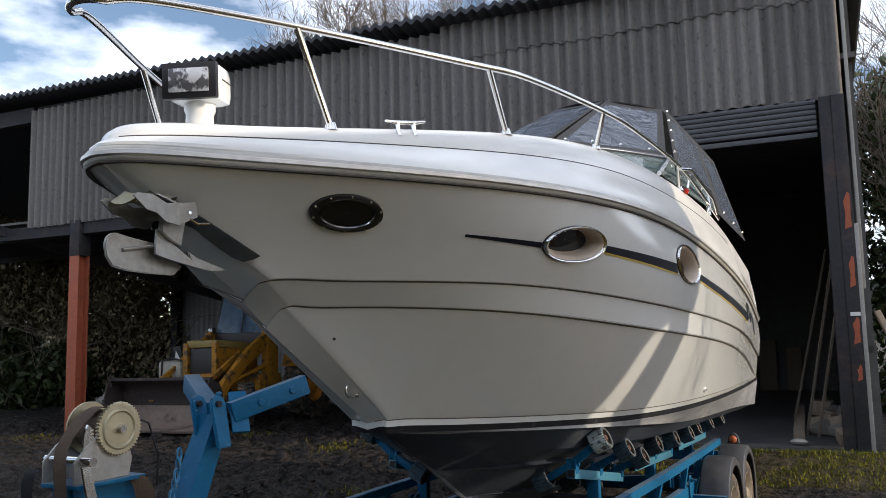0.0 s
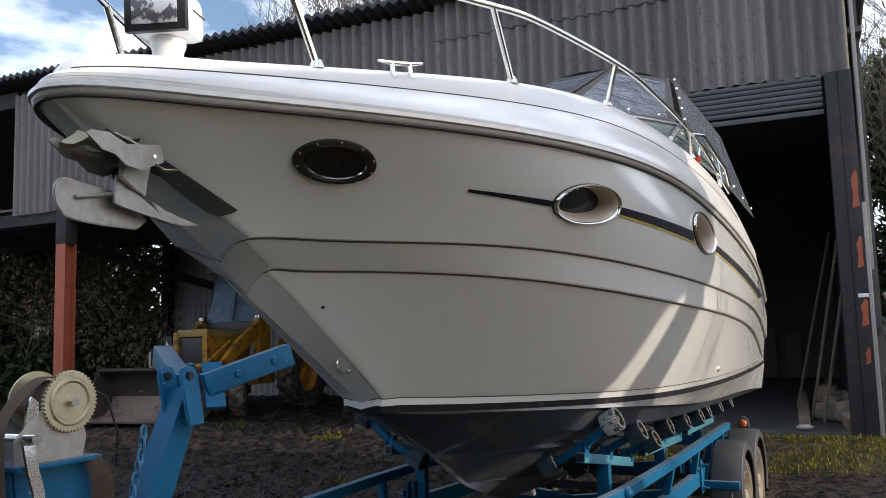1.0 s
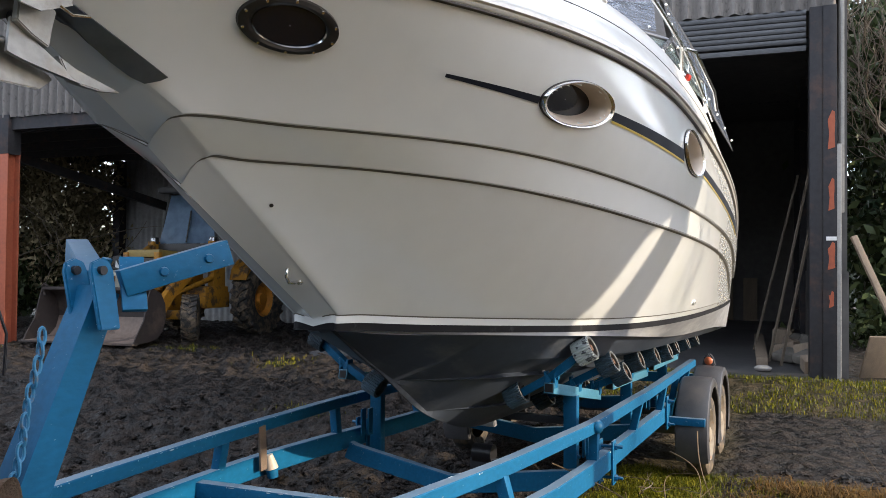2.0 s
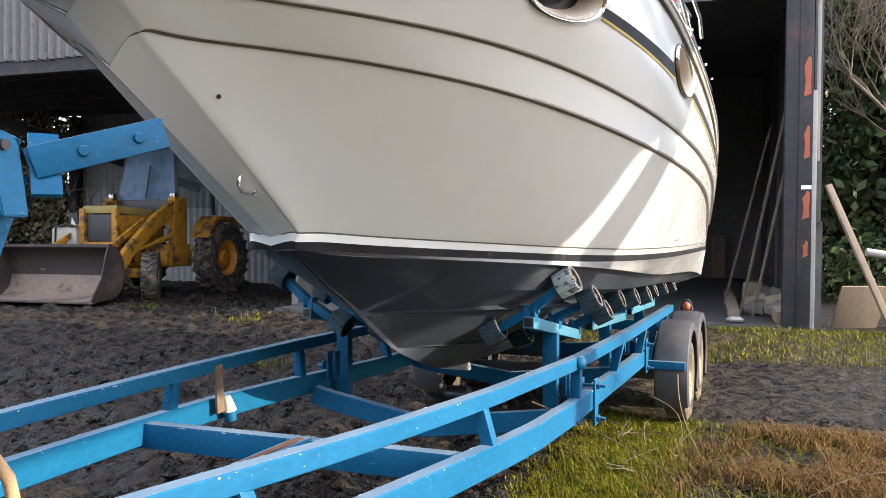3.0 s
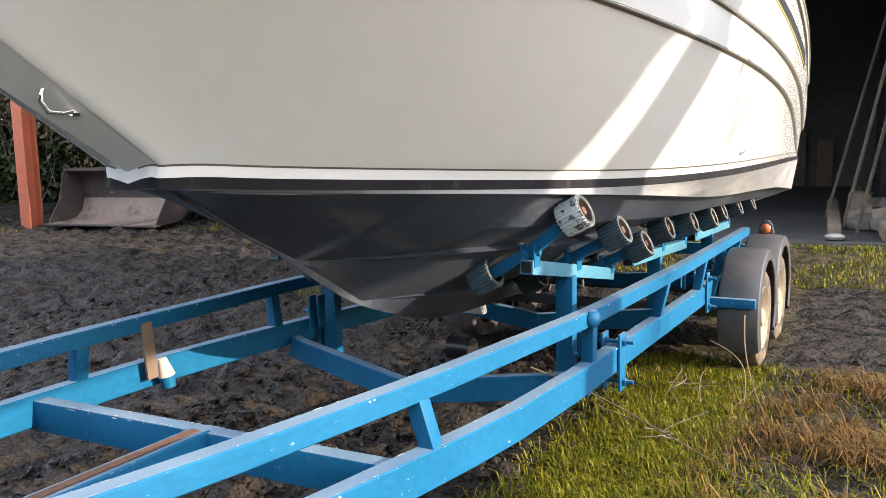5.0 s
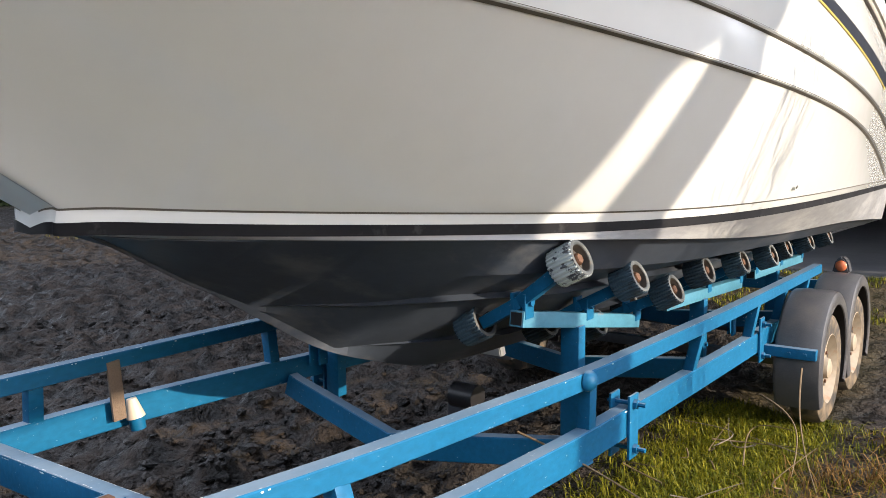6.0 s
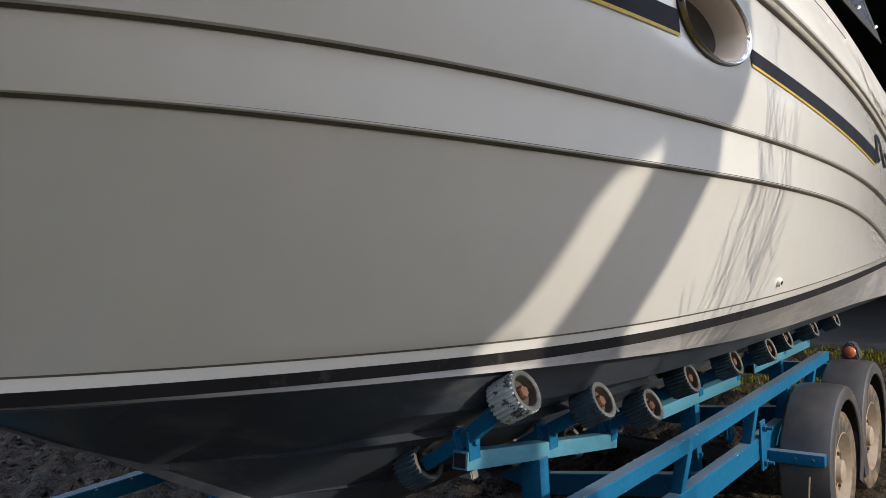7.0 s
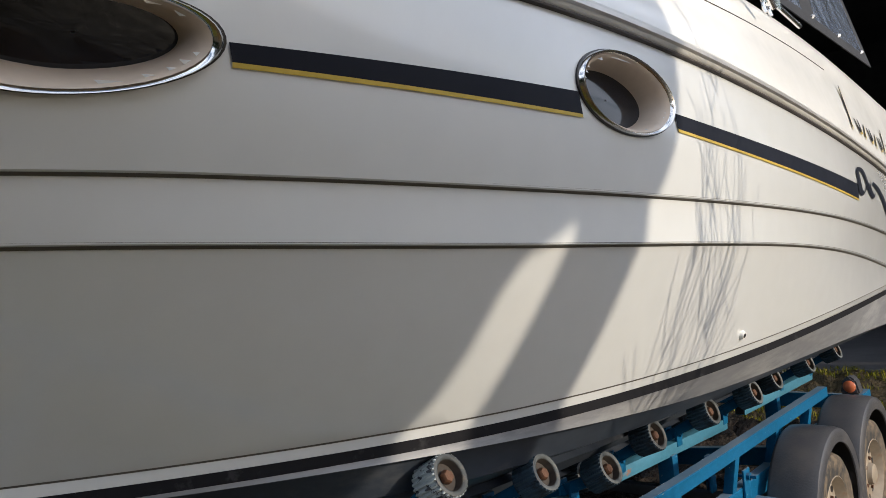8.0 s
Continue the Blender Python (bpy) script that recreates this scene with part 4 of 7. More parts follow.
def build_ports():
    # forward port: flush black frame with screws
    p0, nrm = side_point(PORTS[0][0], PORTS[0][1])
    bm = bmesh.new()
    angles = np.linspace(0, math.tau, 49)[:-1]
    rows = [[side_point(*oval(0, a, g), o)[0] for a in angles] for g, o in ((1.30, 0.001), (1.27, 0.012), (1.10, 0.016), (0.98, 0.012), (0.93, 0.004))]
    port = part("porthole", mended(grid(rows, bm, close=True)), M_BLACKRIM, boat, "oval porthole in a black screwed frame", 40)
    bm = bmesh.new()
    rows = [[side_point(*oval(0, a, g), 0.005)[0] for a in angles] for g in (0.95, 0.6, 0.3, 0.02)]
    part("pane", mended(grid(rows, bm, close=True)), M_GLASSDARK, port, "dark glass", 60)
    rows = [[side_point(*oval(0, a, g), o)[0] for a in angles] for g, o in ((0.965, 0.007), (0.95, 0.014), (0.92, 0.009))]
    part("trim_ring", mended(grid(rows, None, close=True)), M_STEEL, port, "thin bright ring", 60)
    for k in range(10):
        c, n = side_point(*oval(0, k * math.tau / 10 + 0.2, 1.19), 0.013)
        part("screw", cyl(c, c + n * 0.005, 0.0055, 0.004, 8), M_STEEL, port)
    # the two larger ports: chrome ring, cream liner, recessed dark glass
    for k in (1, 2):
        rows = [[side_point(*oval(k, a, g), o)[0] for a in angles] for g, o in ((1.13, 0.001), (1.12, 0.012), (1.09, 0.018), (1.05, 0.015), (1.025, 0.007))]
        port = part("porthole", mended(grid(rows, None, close=True)), M_STEEL, boat, "oval porthole with a bright ring and cream liner", 60)
        rows = [[side_point(*oval(k, a, g), o)[0] for a in angles] for g, o in ((1.16, 0.001), (1.155, 0.006), (1.11, 0.006))]
        part("gasket", mended(grid(rows, None, close=True)), M_BLACKRIM, port, "black gasket", 60)
        rows = [[side_point(*oval(k, a, g), o)[0] for a in angles] for g, o in ((1.04, 0.009), (0.985, 0.0045), (0.93, -0.012), (0.88, -0.045), (0.86, -0.085))]
        part("liner", mended(grid(rows, None, close=True)), M_CREAM, port, "cream liner", 60)
        rows = [[side_point(*oval(k, a, g), -0.075)[0] for a in angles] for g in (0.90, 0.5, 0.02)]
        part("pane", mended(grid(rows, None, close=True)), M_GLASSDARK, port, "dark recessed glass", 60)
    # navy stripe between and beside the ports, with a gold lower edge aft
    def stripe(s0, s1, za0, za1, w0, w1, gold):
        n = 24
        top, low, gl = [], [], []
        for i in range(n + 1):
            t = i / n
            s, z, w = s0 + (s1 - s0) * t, za0 + (za1 - za0) * t, w0 + (w1 - w0) * t
            top.append(side_point(s, z + w / 2, 0.004)[0]), low.append(side_point(s + w * 0.3, z - w / 2, 0.004)[0]), gl.append(side_point(s + w * 0.35, z - w / 2 - 0.009, 0.004)[0])
        part("stripe", grid([top, low]), M_NAVY, boat, "navy decal stripe", 60)
        if gold:
            part("gold_line", grid([low, gl]), M_GOLD, boat, "thin gold line", 60)
    stripe(2.928, 3.325, 2.203, 2.184, 0.010, 0.023, False)
    stripe(3.785, 4.735, 2.195, 2.152, 0.032, 0.056, True)
    stripe(5.245, 7.43, 2.130, 1.905, 0.046, 0.076, True)


build_ports()


# ---- boat fittings ----
def deck_edge(s, inset=0.03, up=0.0):
    b, z = line_by_s("deck", s)
    return Vector((float(b) - inset, s, float(z) + up))


def mirror(p):
    return Vector((0.06 - p[0], p[1], p[2]))


def build_bow_rail():
    # the top rail runs from beside the windscreen round the bow and back
    knots = ((0.115, 1.70, 2.905), (0.175, 1.80, 2.925), (0.31, 2.03, 2.93), (0.431, 2.242, 2.93), (0.624, 2.616, 2.93), (0.827, 3.049, 2.935), (0.926, 3.352, 2.94), (1.035, 4.02, 2.945), (1.06, 4.62, 2.957), (1.06, 5.67, 2.955), (1.06, 6.45, 2.875), (1.055, 7.25, 2.765))
    port = [Vector([float(spline(range(len(knots)), [p[i] for p in knots], [t])[0]) for i in range(3)]) for t in np.linspace(0, len(knots) - 1, 80)]
    bow = [Vector((0.03 + 0.088 * math.cos(a), 1.70 - 0.075 * math.sin(a), 2.893)) for a in np.linspace(0.35, math.pi - 0.35, 9)]
    star = [mirror(p) for p in port]
    rail = part("bow_rail", tube([*port[::-1], *bow, *star], 0.0135, 10), M_STEEL, boat, "bent stainless bow rail", 60)
    for s_foot, head in ((2.41, (0.431, 2.242, 2.93)), (3.31, (0.827, 3.049, 2.935)), (4.15, (1.035, 4.02, 2.945)), (5.75, (1.06, 5.67, 2.955))):
        foot, head = deck_edge(s_foot, 0.0), Vector(head)
        for a, b in ((foot, head), (mirror(foot), mirror(head))):
            part("stanchion", tube([a, b], 0.0125, 10), M_STEEL, rail)
            part("stanchion_foot", cyl(a - Vector((0, 0, 0.01)), a + Vector((0, 0, 0.02)), 0.028, 0.018, 14), M_STEEL, rail)


build_bow_rail()


def build_searchlight():
    base = Vector((0.045, 2.15, 2.545))
    lamp = part("searchlight", turned([(0.0, 0.0), (0.062, 0.0), (0.064, 0.015), (0.054, 0.03), (0.050, 0.09), (0.058, 0.11), (0.058, 0.13), (0.0, 0.13)], 28, Matrix.Translation(base)), M_DECK, boat, "white swivelling searchlight on a round pedestal", 40)
    head = Matrix.Translation(base + Vector((0.0, 0.0, 0.205))) @ pose(0, 0, 0, 4, 0, 24)
    part("housing", box((0.20, 0.17, 0.145), head, 0.040), M_DECK, lamp, "white rounded housing", 40)
    part("bezel", box((0.205, 0.03, 0.135), head @ pose(-0.005, -0.082, 0), 0.008), M_BLACKRIM, lamp, "black bezel")
    part("lens", box((0.15, 0.008, 0.088), head @ pose(-0.005, -0.099, 0), 0.003), M_LAMPSHEEN, lamp, "reflector glass with bright and dark reflections painted in")
    part("side_seam", box((0.004, 0.10, 0.004), head @ pose(0.101, 0.01, 0.01)), M_SEAM, lamp)


build_searchlight()


def build_cleat(s, size=0.20):
    c = deck_edge(s, -0.005, -0.012)
    t = (deck_edge(s + 0.1) - deck_edge(s - 0.1)).normalized()
    cleat = part("cleat", tube([c + t * (-size / 2) + Vector((0.02, 0, 0.042)), c + t * (-size / 5) + Vector((0.02, 0, 0.036)), c + t * (size / 5) + Vector((0.02, 0, 0.036)), c + t * (size / 2) + Vector((0.02, 0, 0.042))], 0.009, 8, radii=[0.005, 0.009, 0.009, 0.005]), M_STEEL, boat, "stainless mooring cleat", 60)
    for k in (-0.04, 0.04):
        q = c + t * k
        part("horn_leg", tube([q + Vector((0.02, 0, 0.036)), q + Vector((0.024, 0, 0.0)), q + Vector((0.03, 0, -0.02))], 0.009, 8), M_STEEL, cleat)


build_cleat(2.70)
build_cleat(6.75)


def build_small_fittings():
    # towing eye on the stem
    c = Vector((0.100, 3.010, 1.572))
    eye = [c + Vector((0.0, 0.040, 0.030)), c + Vector((0.0, 0.0, 0.030)), c + Vector((0.0, -0.026, 0.012)), c + Vector((0.0, -0.030, -0.012)), c + Vector((0.0, -0.014, -0.034)), c + Vector((0, 0.02, -0.036)), c + Vector((0.0, 0.055, -0.030))]
    u = part("towing_eye", tube(eye, 0.0062, 8), M_STEEL, boat, "stainless towing eye bolted through the stem", 60)
    for q in (eye[0], eye[-1]):
        part("nut", cyl(q + Vector((0, -0.012, 0)), q + Vector((0, 0.01, 0)), 0.014, None, 6), M_STEEL, u)
    # skin fittings
    for s, z, r, mat, label in ((2.76, 1.80, 0.013, M_DECK, "white plastic skin fitting"), (6.035, 1.372, 0.02, M_DECK, "white plastic drain fitting")):
        p, n = side_point(s, z) if s > 5 else (Vector((0.078, 2.735, 1.797)), Vector((0.35, -0.80, -0.45)).normalized())
        f = part("skin_fitting", cyl(p - n * 0.004, p + n * 0.010, r, r * 0.75, 18), mat, boat, label, 40)
        if s > 5:
            part("hole", cyl(p + n * 0.009, p + n * 0.0115, r * 0.45, None, 12), M_BLACKRIM, f)
    p, n = side_point(2.772, 1.795)
    part("drain_hole", cyl(p - n * 0.01, p + n * 0.003, 0.007, None, 14), M_BLACKRIM, boat, "small dark drain hole")
    # port navigation light
    c = deck_edge(5.80, -0.012, -0.01)
    nav = part("navigation_light", box((0.02, 0.11, 0.075), Matrix.Translation(c) @ pose(0, 0, 0, 0, 25, -6), 0.006), M_BLACKRIM, boat, "small side light in a dark base")
    part("lens", box((0.03, 0.055, 0.04), Matrix.Translation(c + Vector((0.018, 0, 0))) @ pose(0, 0, 0, 0, 25, -6), 0.01), M_REDLENS, nav, "red lens")


build_small_fittings()


def build_bow_roller():
    """Stainless plate on the stem that carries the anchor."""
    def plate(x, pts, mat, name, label, t=0.006):
        return prism(pts, t, Matrix(((0, 0, 1, x), (1, 0, 0, 0), (0, 1, 0, 0), (0, 0, 0, 1))))
    high = [(1.718, 2.252), (1.732, 2.263), (1.790, 2.267), (1.850, 2.245), (1.975, 2.265), (1.985, 2.215), (1.900, 2.178), (1.847, 2.184), (1.810, 2.209), (1.769, 2.214)]
    def wing(out):
        return [[side_point(a[0] * (1 - t) + b[0] * t, a[1] * (1 - t) + b[1] * t, out)[0] for t in np.linspace(0, 1, 9)] for a, b in (((1.93, 2.287), (2.275, 2.111)), ((1.955, 2.245), (2.262, 2.100)), ((1.99, 2.205), (2.237, 2.090)))]
    outer, inner = wing(0.016), wing(0.010)
    bm = grid(outer)
    grid(inner[::-1], bm)
    for a, b in ((outer[0], inner[0]), (inner[-1], outer[-1])):
        grid([b, a], bm)
    grid([[r[-1] for r in outer], [r[-1] for r in inner]], bm)
    roller = part("bow_roller", mended(bm), M_DARKMETAL, boat, "stainless anchor roller plates on the stem")
    part("cheek", plate(0.200, high, M_GALV, "", ""), M_GALV, roller, "dull bent steel cheek")
    part("cheek", plate(0.045, high, M_GALV, "", ""), M_GALV, roller, "dull bent steel cheek")
    part("top_plate", beam((0.126, 1.815, 2.272), (0.126, 1.98, 2.232), 0.15, 0.006, 0.0), M_GALV, roller)
    part("wheel", cyl((0.060, 1.94, 2.190), (0.145, 1.94, 2.190), 0.022, None, 18), M_BLACKRIM, roller, "black rubber roller")
    part("pin", tube([(0.205, 1.95, 2.205), (0.212, 1.98, 2.190), (0.225, 2.02, 2.195)], 0.004, 6), M_STEEL, roller)
    part("bolt", cyl((0.204, 1.945, 2.225), (0.212, 1.945, 2.225), 0.008, 0.006, 10), M_STEEL, roller)
    # rag tied over the roller
    rows = []
    for i in range(9):
        t = i / 8
        rows.append([(0.19 - 0.13 * t + 0.012 * math.sin(5 * t + j), 1.74 + 0.045 * j + 0.015 * math.sin(7 * t), 2.276 + 0.012 * math.sin(9 * t + 2 * j) - 0.05 * (t - 0.4) ** 2 - (0.03 if j == 0 else 0)) for j in range(5)])
    part("tape", mended(grid(rows)), surface("yellowed_tape", (0.36, 0.34, 0.24), 0.7, vary=0.15, grain=30, bump=0.2), roller, "torn yellowed tape", 60)


build_bow_roller()


def build_anchor():
    anchor = thing("plough_anchor", "galvanised plough anchor hanging in the bow roller", "anchor", BOAT @ pose(0.02, -0.012, -0.030))
    def slab(x, pts, t, bevel=0.003):
        return prism(pts, t, Matrix(((0, 0, 1, x), (1, 0, 0, 0), (0, 1, 0, 0), (0, 0, 0, 1))), bevel)
    part("shank", slab(0.110, [(1.899, 2.254), (1.915, 2.272), (1.932, 2.273), (1.997, 2.238), (1.985, 2.19), (1.978, 2.145), (1.93, 2.165), (1.891, 2.19)], 0.022), M_GALV, anchor)
    part("shank_hole", cyl((0.108, 1.922, 2.250), (0.134, 1.922, 2.250), 0.006, None, 12), M_BLACKRIM, anchor)
    # plough: a broad rounded plate, a curved mouldboard and a pointed toe
    wing = [(1.709, 2.133), (1.716, 2.158), (1.732, 2.172), (1.753, 2.176), (1.80, 2.168), (1.868, 2.160), (1.91, 2.158), (2.03, 2.085), (1.99, 2.052), (1.88, 2.052), (1.794, 2.056), (1.738, 2.067), (1.716, 2.098)]
    part("blade", slab(0.070, wing, 0.012), M_GALV, anchor, "weathered plough blade", 40)
    rows = []
    for i in range(11):
        t = i / 10
        top = Vector((0.098 + 0.03 * t, 1.893 + 0.155 * t, 2.200 - 0.112 * t ** 0.9))
        rows.append([top + Vector((0.016 * f * (1 - t), -0.020 * f * (1 - 0.4 * t) + 0.03 * f * t, -0.075 * f * (1 - t) - 0.012 * f)) for f in np.linspace(0, 1, 5)])
    bm = mended(grid(rows))
    bmesh.ops.solidify(bm, geom=bm.faces[:], thickness=0.010)
    part("mouldboard", bm, M_GALV, anchor, "curved galvanised mouldboard", 40)
    part("toe", slab(0.108, [(2.005, 2.135), (2.06, 2.112), (2.196, 2.081), (2.13, 2.072), (2.04, 2.078)], 0.022), M_GALV, anchor, "pointed bright toe")
    part("stock", tube([(0.086, 1.773, 2.122), (0.104, 1.95, 2.157)], 0.007, 8), M_GALV, anchor)
    part("stock_lug", beam((0.092, 1.90, 2.142), (0.112, 1.955, 2.158), 0.014, 0.022), M_GALV, anchor)


build_anchor()


def build_canopy():
    """Windscreen with a black canvas hood over it, clear vinyl windows let in."""
    def low(b):   # along the windscreen's top, athwart
        q = abs(b) / 0.95
        return Vector((b, 4.95 + 1.0 * q * q, 3.10 - 0.02 * q))
    def high(b):
        q = abs(b) / 0.80
        return Vector((b * 0.84, 6.75 + 0.30 * q * q, 3.86 - 0.10 * q * q))
    hood = part("canopy", bmesh.new(), M_CANVAS, boat, "black canvas hood with clear vinyl windows")
    def panel(p00, p10, p11, p01, n=10):
        rows = []
        for i in range(n + 1):
            u = i / n
            rows.append([((p00 * (1 - u) + p10 * u) * (1 - w) + (p01 * (1 - u) + p11 * u) * w) for w in np.linspace(0, 1, n + 1)])
        return rows
    def window(name, rows, border, label):
        n = len(rows) - 1
        bm_c, bm_v = bmesh.new(), bmesh.new()
        nrm = (rows[n][0] - rows[0][0]).cross(rows[0][n] - rows[0][0]).normalized() * 0.006
        for i in range(n):
            for j in range(n):
                edge = i < border or j < border or i >= n - border or j >= n - border
                bm = bm_c if edge else bm_v
                bm.faces.new([bm.verts.new(p) for p in (rows[i][j], rows[i + 1][j], rows[i + 1][j + 1], rows[i][j + 1])])
        for bm in (bm_c,):
            mended(bm)
            bmesh.ops.solidify(bm, geom=bm.faces[:], thickness=0.006)
        mended(bm_v)
        part("border", bm_c, M_CANVAS, hood, "black canvas border", 40)
        v = part("vinyl_window", bm_v, M_VINYL, hood, label, 60)
        v.visible_shadow = False
    # three front panels
    for a, b in ((-0.93, -0.33), (-0.30, 0.30), (0.33, 0.93)):
        rows = panel(low(a), low(b), high(b * 0.86), high(a * 0.86), 12)
        window("front", rows, 1, "crumpled clear vinyl front window")
    # sides
    for sgn in (1, -1):
        a0, a1 = Vector((sgn * 0.99, 5.95, 2.98)), Vector((sgn * 1.08, 8.6, 2.70))
        b0, b1 = Vector((sgn * 0.70, 7.05, 3.76)), Vector((sgn * 0.78, 8.9, 3.62))
        mid_a, mid_b = a0.lerp(a1, 0.6), b0.lerp(b1, 0.6)
        window("side", panel(a0, mid_a, mid_b, b0, 12), 1, "crumpled clear vinyl side window")
        window("side", panel(mid_a, a1, b1, mid_b, 12), 1, "crumpled clear vinyl side window")
        line = [a0.lerp(b0, t) for t in np.linspace(0.08, 0.95, 6)] + [a0.lerp(a1, t) + Vector((sgn * 0.01, 0, 0.03)) for t in np.linspace(0.1, 0.9, 6)]
        for p in line:
            q = p + Vector((sgn * 0.012, -0.012, 0))
            part("press_stud", cyl(q, q + Vector((sgn * 0.006, -0.006, 0)), 0.012, 0.008, 10), M_STEEL, hood)
    for t in np.linspace(-0.85, 0.85, 13):
        q = low(t) + Vector((0, -0.012, 0.035))
        part("press_stud", cyl(q, q + Vector((0, -0.008, 0)), 0.010, 0.007, 10), M_STEEL, hood)
    # roof of the hood
    rows = []
    for i in range(8):
        y = i / 7
        rows.append([high(b * 0.98) * (1 - y) + Vector((b * 0.95, 8.95, 3.72 - 0.10 * (b / 0.8) ** 2)) * y + Vector((0, 0, 0.03 * math.sin(y * math.pi))) for b in np.linspace(-0.82, 0.82, 9)])
    bm = grid(rows)
    mended(bm)
    bmesh.ops.solidify(bm, geom=bm.faces[:], thickness=0.01)
    part("roof", bm, M_CANVAS, hood, "black canvas roof", 50)
    # windscreen glass and frame below the hood
    screen = part("windscreen", tube([low(b) + Vector((0, 0, -0.012)) for b in np.linspace(-0.95, 0.95, 25)] + [Vector((1.04, 7.0, 2.98))], 0.016, 8), M_DARKMETAL, boat, "tinted windscreen in a metal frame", 60)
    def base(b):
        q = abs(b) / 0.95
        return Vector((b * 1.04, 4.55 + 0.85 * q * q, 2.88 - 0.02 * q))
    rows = [[base(b) for b in np.linspace(-0.95, 0.95, 25)], [low(b) - Vector((0, 0, 0.02)) for b in np.linspace(-0.95, 0.95, 25)]]
    g = part("glass", grid(rows), M_GLASS, screen, "tinted glass", 60)
    g.visible_shadow = False
    rows = [[base(0.95), Vector((1.08, 6.9, 2.78))], [low(0.95) - Vector((0, 0, 0.02)), Vector((1.04, 7.0, 2.97))]]
    g = part("side_glass", grid(rows), M_GLASS, screen, "tinted side glass", 60)
    g.visible_shadow = False
    for b in (-0.95, -0.33, 0.33, 0.95):
        part("screen_post", tube([base(b), low(b)], 0.017, 8), M_STEEL, screen)
    for t in (0.45, 0.9):
        part("screen_post", tube([base(0.95).lerp(Vector((1.08, 6.9, 2.78)), t), low(0.95).lerp(Vector((1.04, 7.0, 2.97)), t)], 0.014, 8), M_STEEL, screen)
    part("grab_rail", tube([(1.10, 5.55, 2.90), (1.13, 5.75, 2.93), (1.17, 6.35, 2.80), (1.17, 6.50, 2.70)], 0.012, 8), M_STEEL, screen)


build_canopy()


def build_lettering():
    """The boat's name and a flourish, as plain brushed strokes."""
    name = part("name_marks", bmesh.new(), M_NAVY, boat, "dark brushed name marks on the deck side")
    def on_deck_side(s, f, out=0.02):
        b, z = line_by_s("rub", s)
        bs, zs = line_by_s("seam", s)
        return Vector((float(b) * (1 - f) + float(bs) * f + out, s, (float(z) + 0.028) * (1 - f) + float(zs) * f))
    def stroke(place, pts, w, mat, parent, label=""):
        fine = [[float(spline(range(len(pts)), [p[i] for p in pts], [t])[0]) for i in range(2)] for t in np.linspace(0, len(pts) - 1, 5 * len(pts))]
        rows = [[], []]
        for k, (a, b) in enumerate(fine):
            t = k / (len(fine) - 1)
            half_w = w * (0.25 + 0.75 * math.sin(math.pi * (0.12 + 0.76 * t)))
            rows[0].append(place(a - half_w, b)), rows[1].append(place(a + half_w, b + 0.02))
        return part("stroke", grid(rows), mat, parent, label, 60)
    for k in range(9):
        s = 7.62 + k * 0.19
        tall = 0.62 if k == 0 else (0.22 if k % 3 else 0.40)
        pts = [(s, 0.20), (s + 0.05, 0.20 + tall * 0.5), (s + 0.10, 0.20 + tall)] if k % 2 == 0 else [(s, 0.40), (s + 0.05, 0.24), (s + 0.11, 0.28), (s + 0.10, 0.42)]
        stroke(lambda a, f: on_deck_side(a + 0.012, f - 0.03, 0.019), pts, 0.022, M_GOLD, name)
        stroke(on_deck_side, pts, 0.024, M_NAVY, name)
    def on_side(a, z):
        return side_point(a, z, 0.006)[0]
    for pts, w in (([(7.45, 2.01), (7.47, 1.96), (7.50, 1.90), (7.60, 1.885), (7.68, 1.93)], 0.045), ([(7.45, 2.01), (7.62, 2.0), (7.72, 1.93), (7.80, 1.88)], 0.03), ([(7.83, 1.95), (7.80, 1.90), (7.90, 1.865), (7.98, 1.90)], 0.035), ([(7.90, 1.94), (8.10, 1.90), (8.30, 1.82), (8.45, 1.74)], 0.04)):
        stroke(on_side, pts, w, M_NAVY, boat, "dark curled flourish after the stripe")


build_lettering()


# ---- the trailer ----
trailer = thing("boat_trailer", "blue painted steel boat trailer with rollers, chipped and rusty", "trailer", BOAT)
TC = 0.0


def half(s, kind):
    if kind == "upper":
        return float(np.interp(s, (0.7, 2.3, 2.8, 3.6, 4.6, 6.0, 7.9), (0.20, 0.475, 0.575, 0.69, 0.775, 0.80, 0.80)))
    return float(np.interp(s, (0.7, 2.7, 3.3, 3.9, 4.5, 5.6, 6.5, 9.0), (0.20, 0.60, 0.685, 0.76, 0.772, 0.75, 0.765, 0.765)))


def upper_z(s):
    return float(np.interp(s, (0.7, 2.4, 3.0, 3.6, 4.6, 6.0, 7.9), (0.90, 0.865, 0.85, 0.84, 0.825, 0.81, 0.80)))


def lower_z(s):
    return float(np.interp(s, (0.7, 3.6, 5.66, 9.0), (0.75, 0.66, 0.588, 0.57)))


def bolt(p, d, parent, r=0.012, l=0.012, mat=None):
    p, d = Vector(p), Vector(d).normalized()
    return part("bolt", cyl(p, p + d * l, r, r * 0.92, 6), mat or M_BLUE, parent)


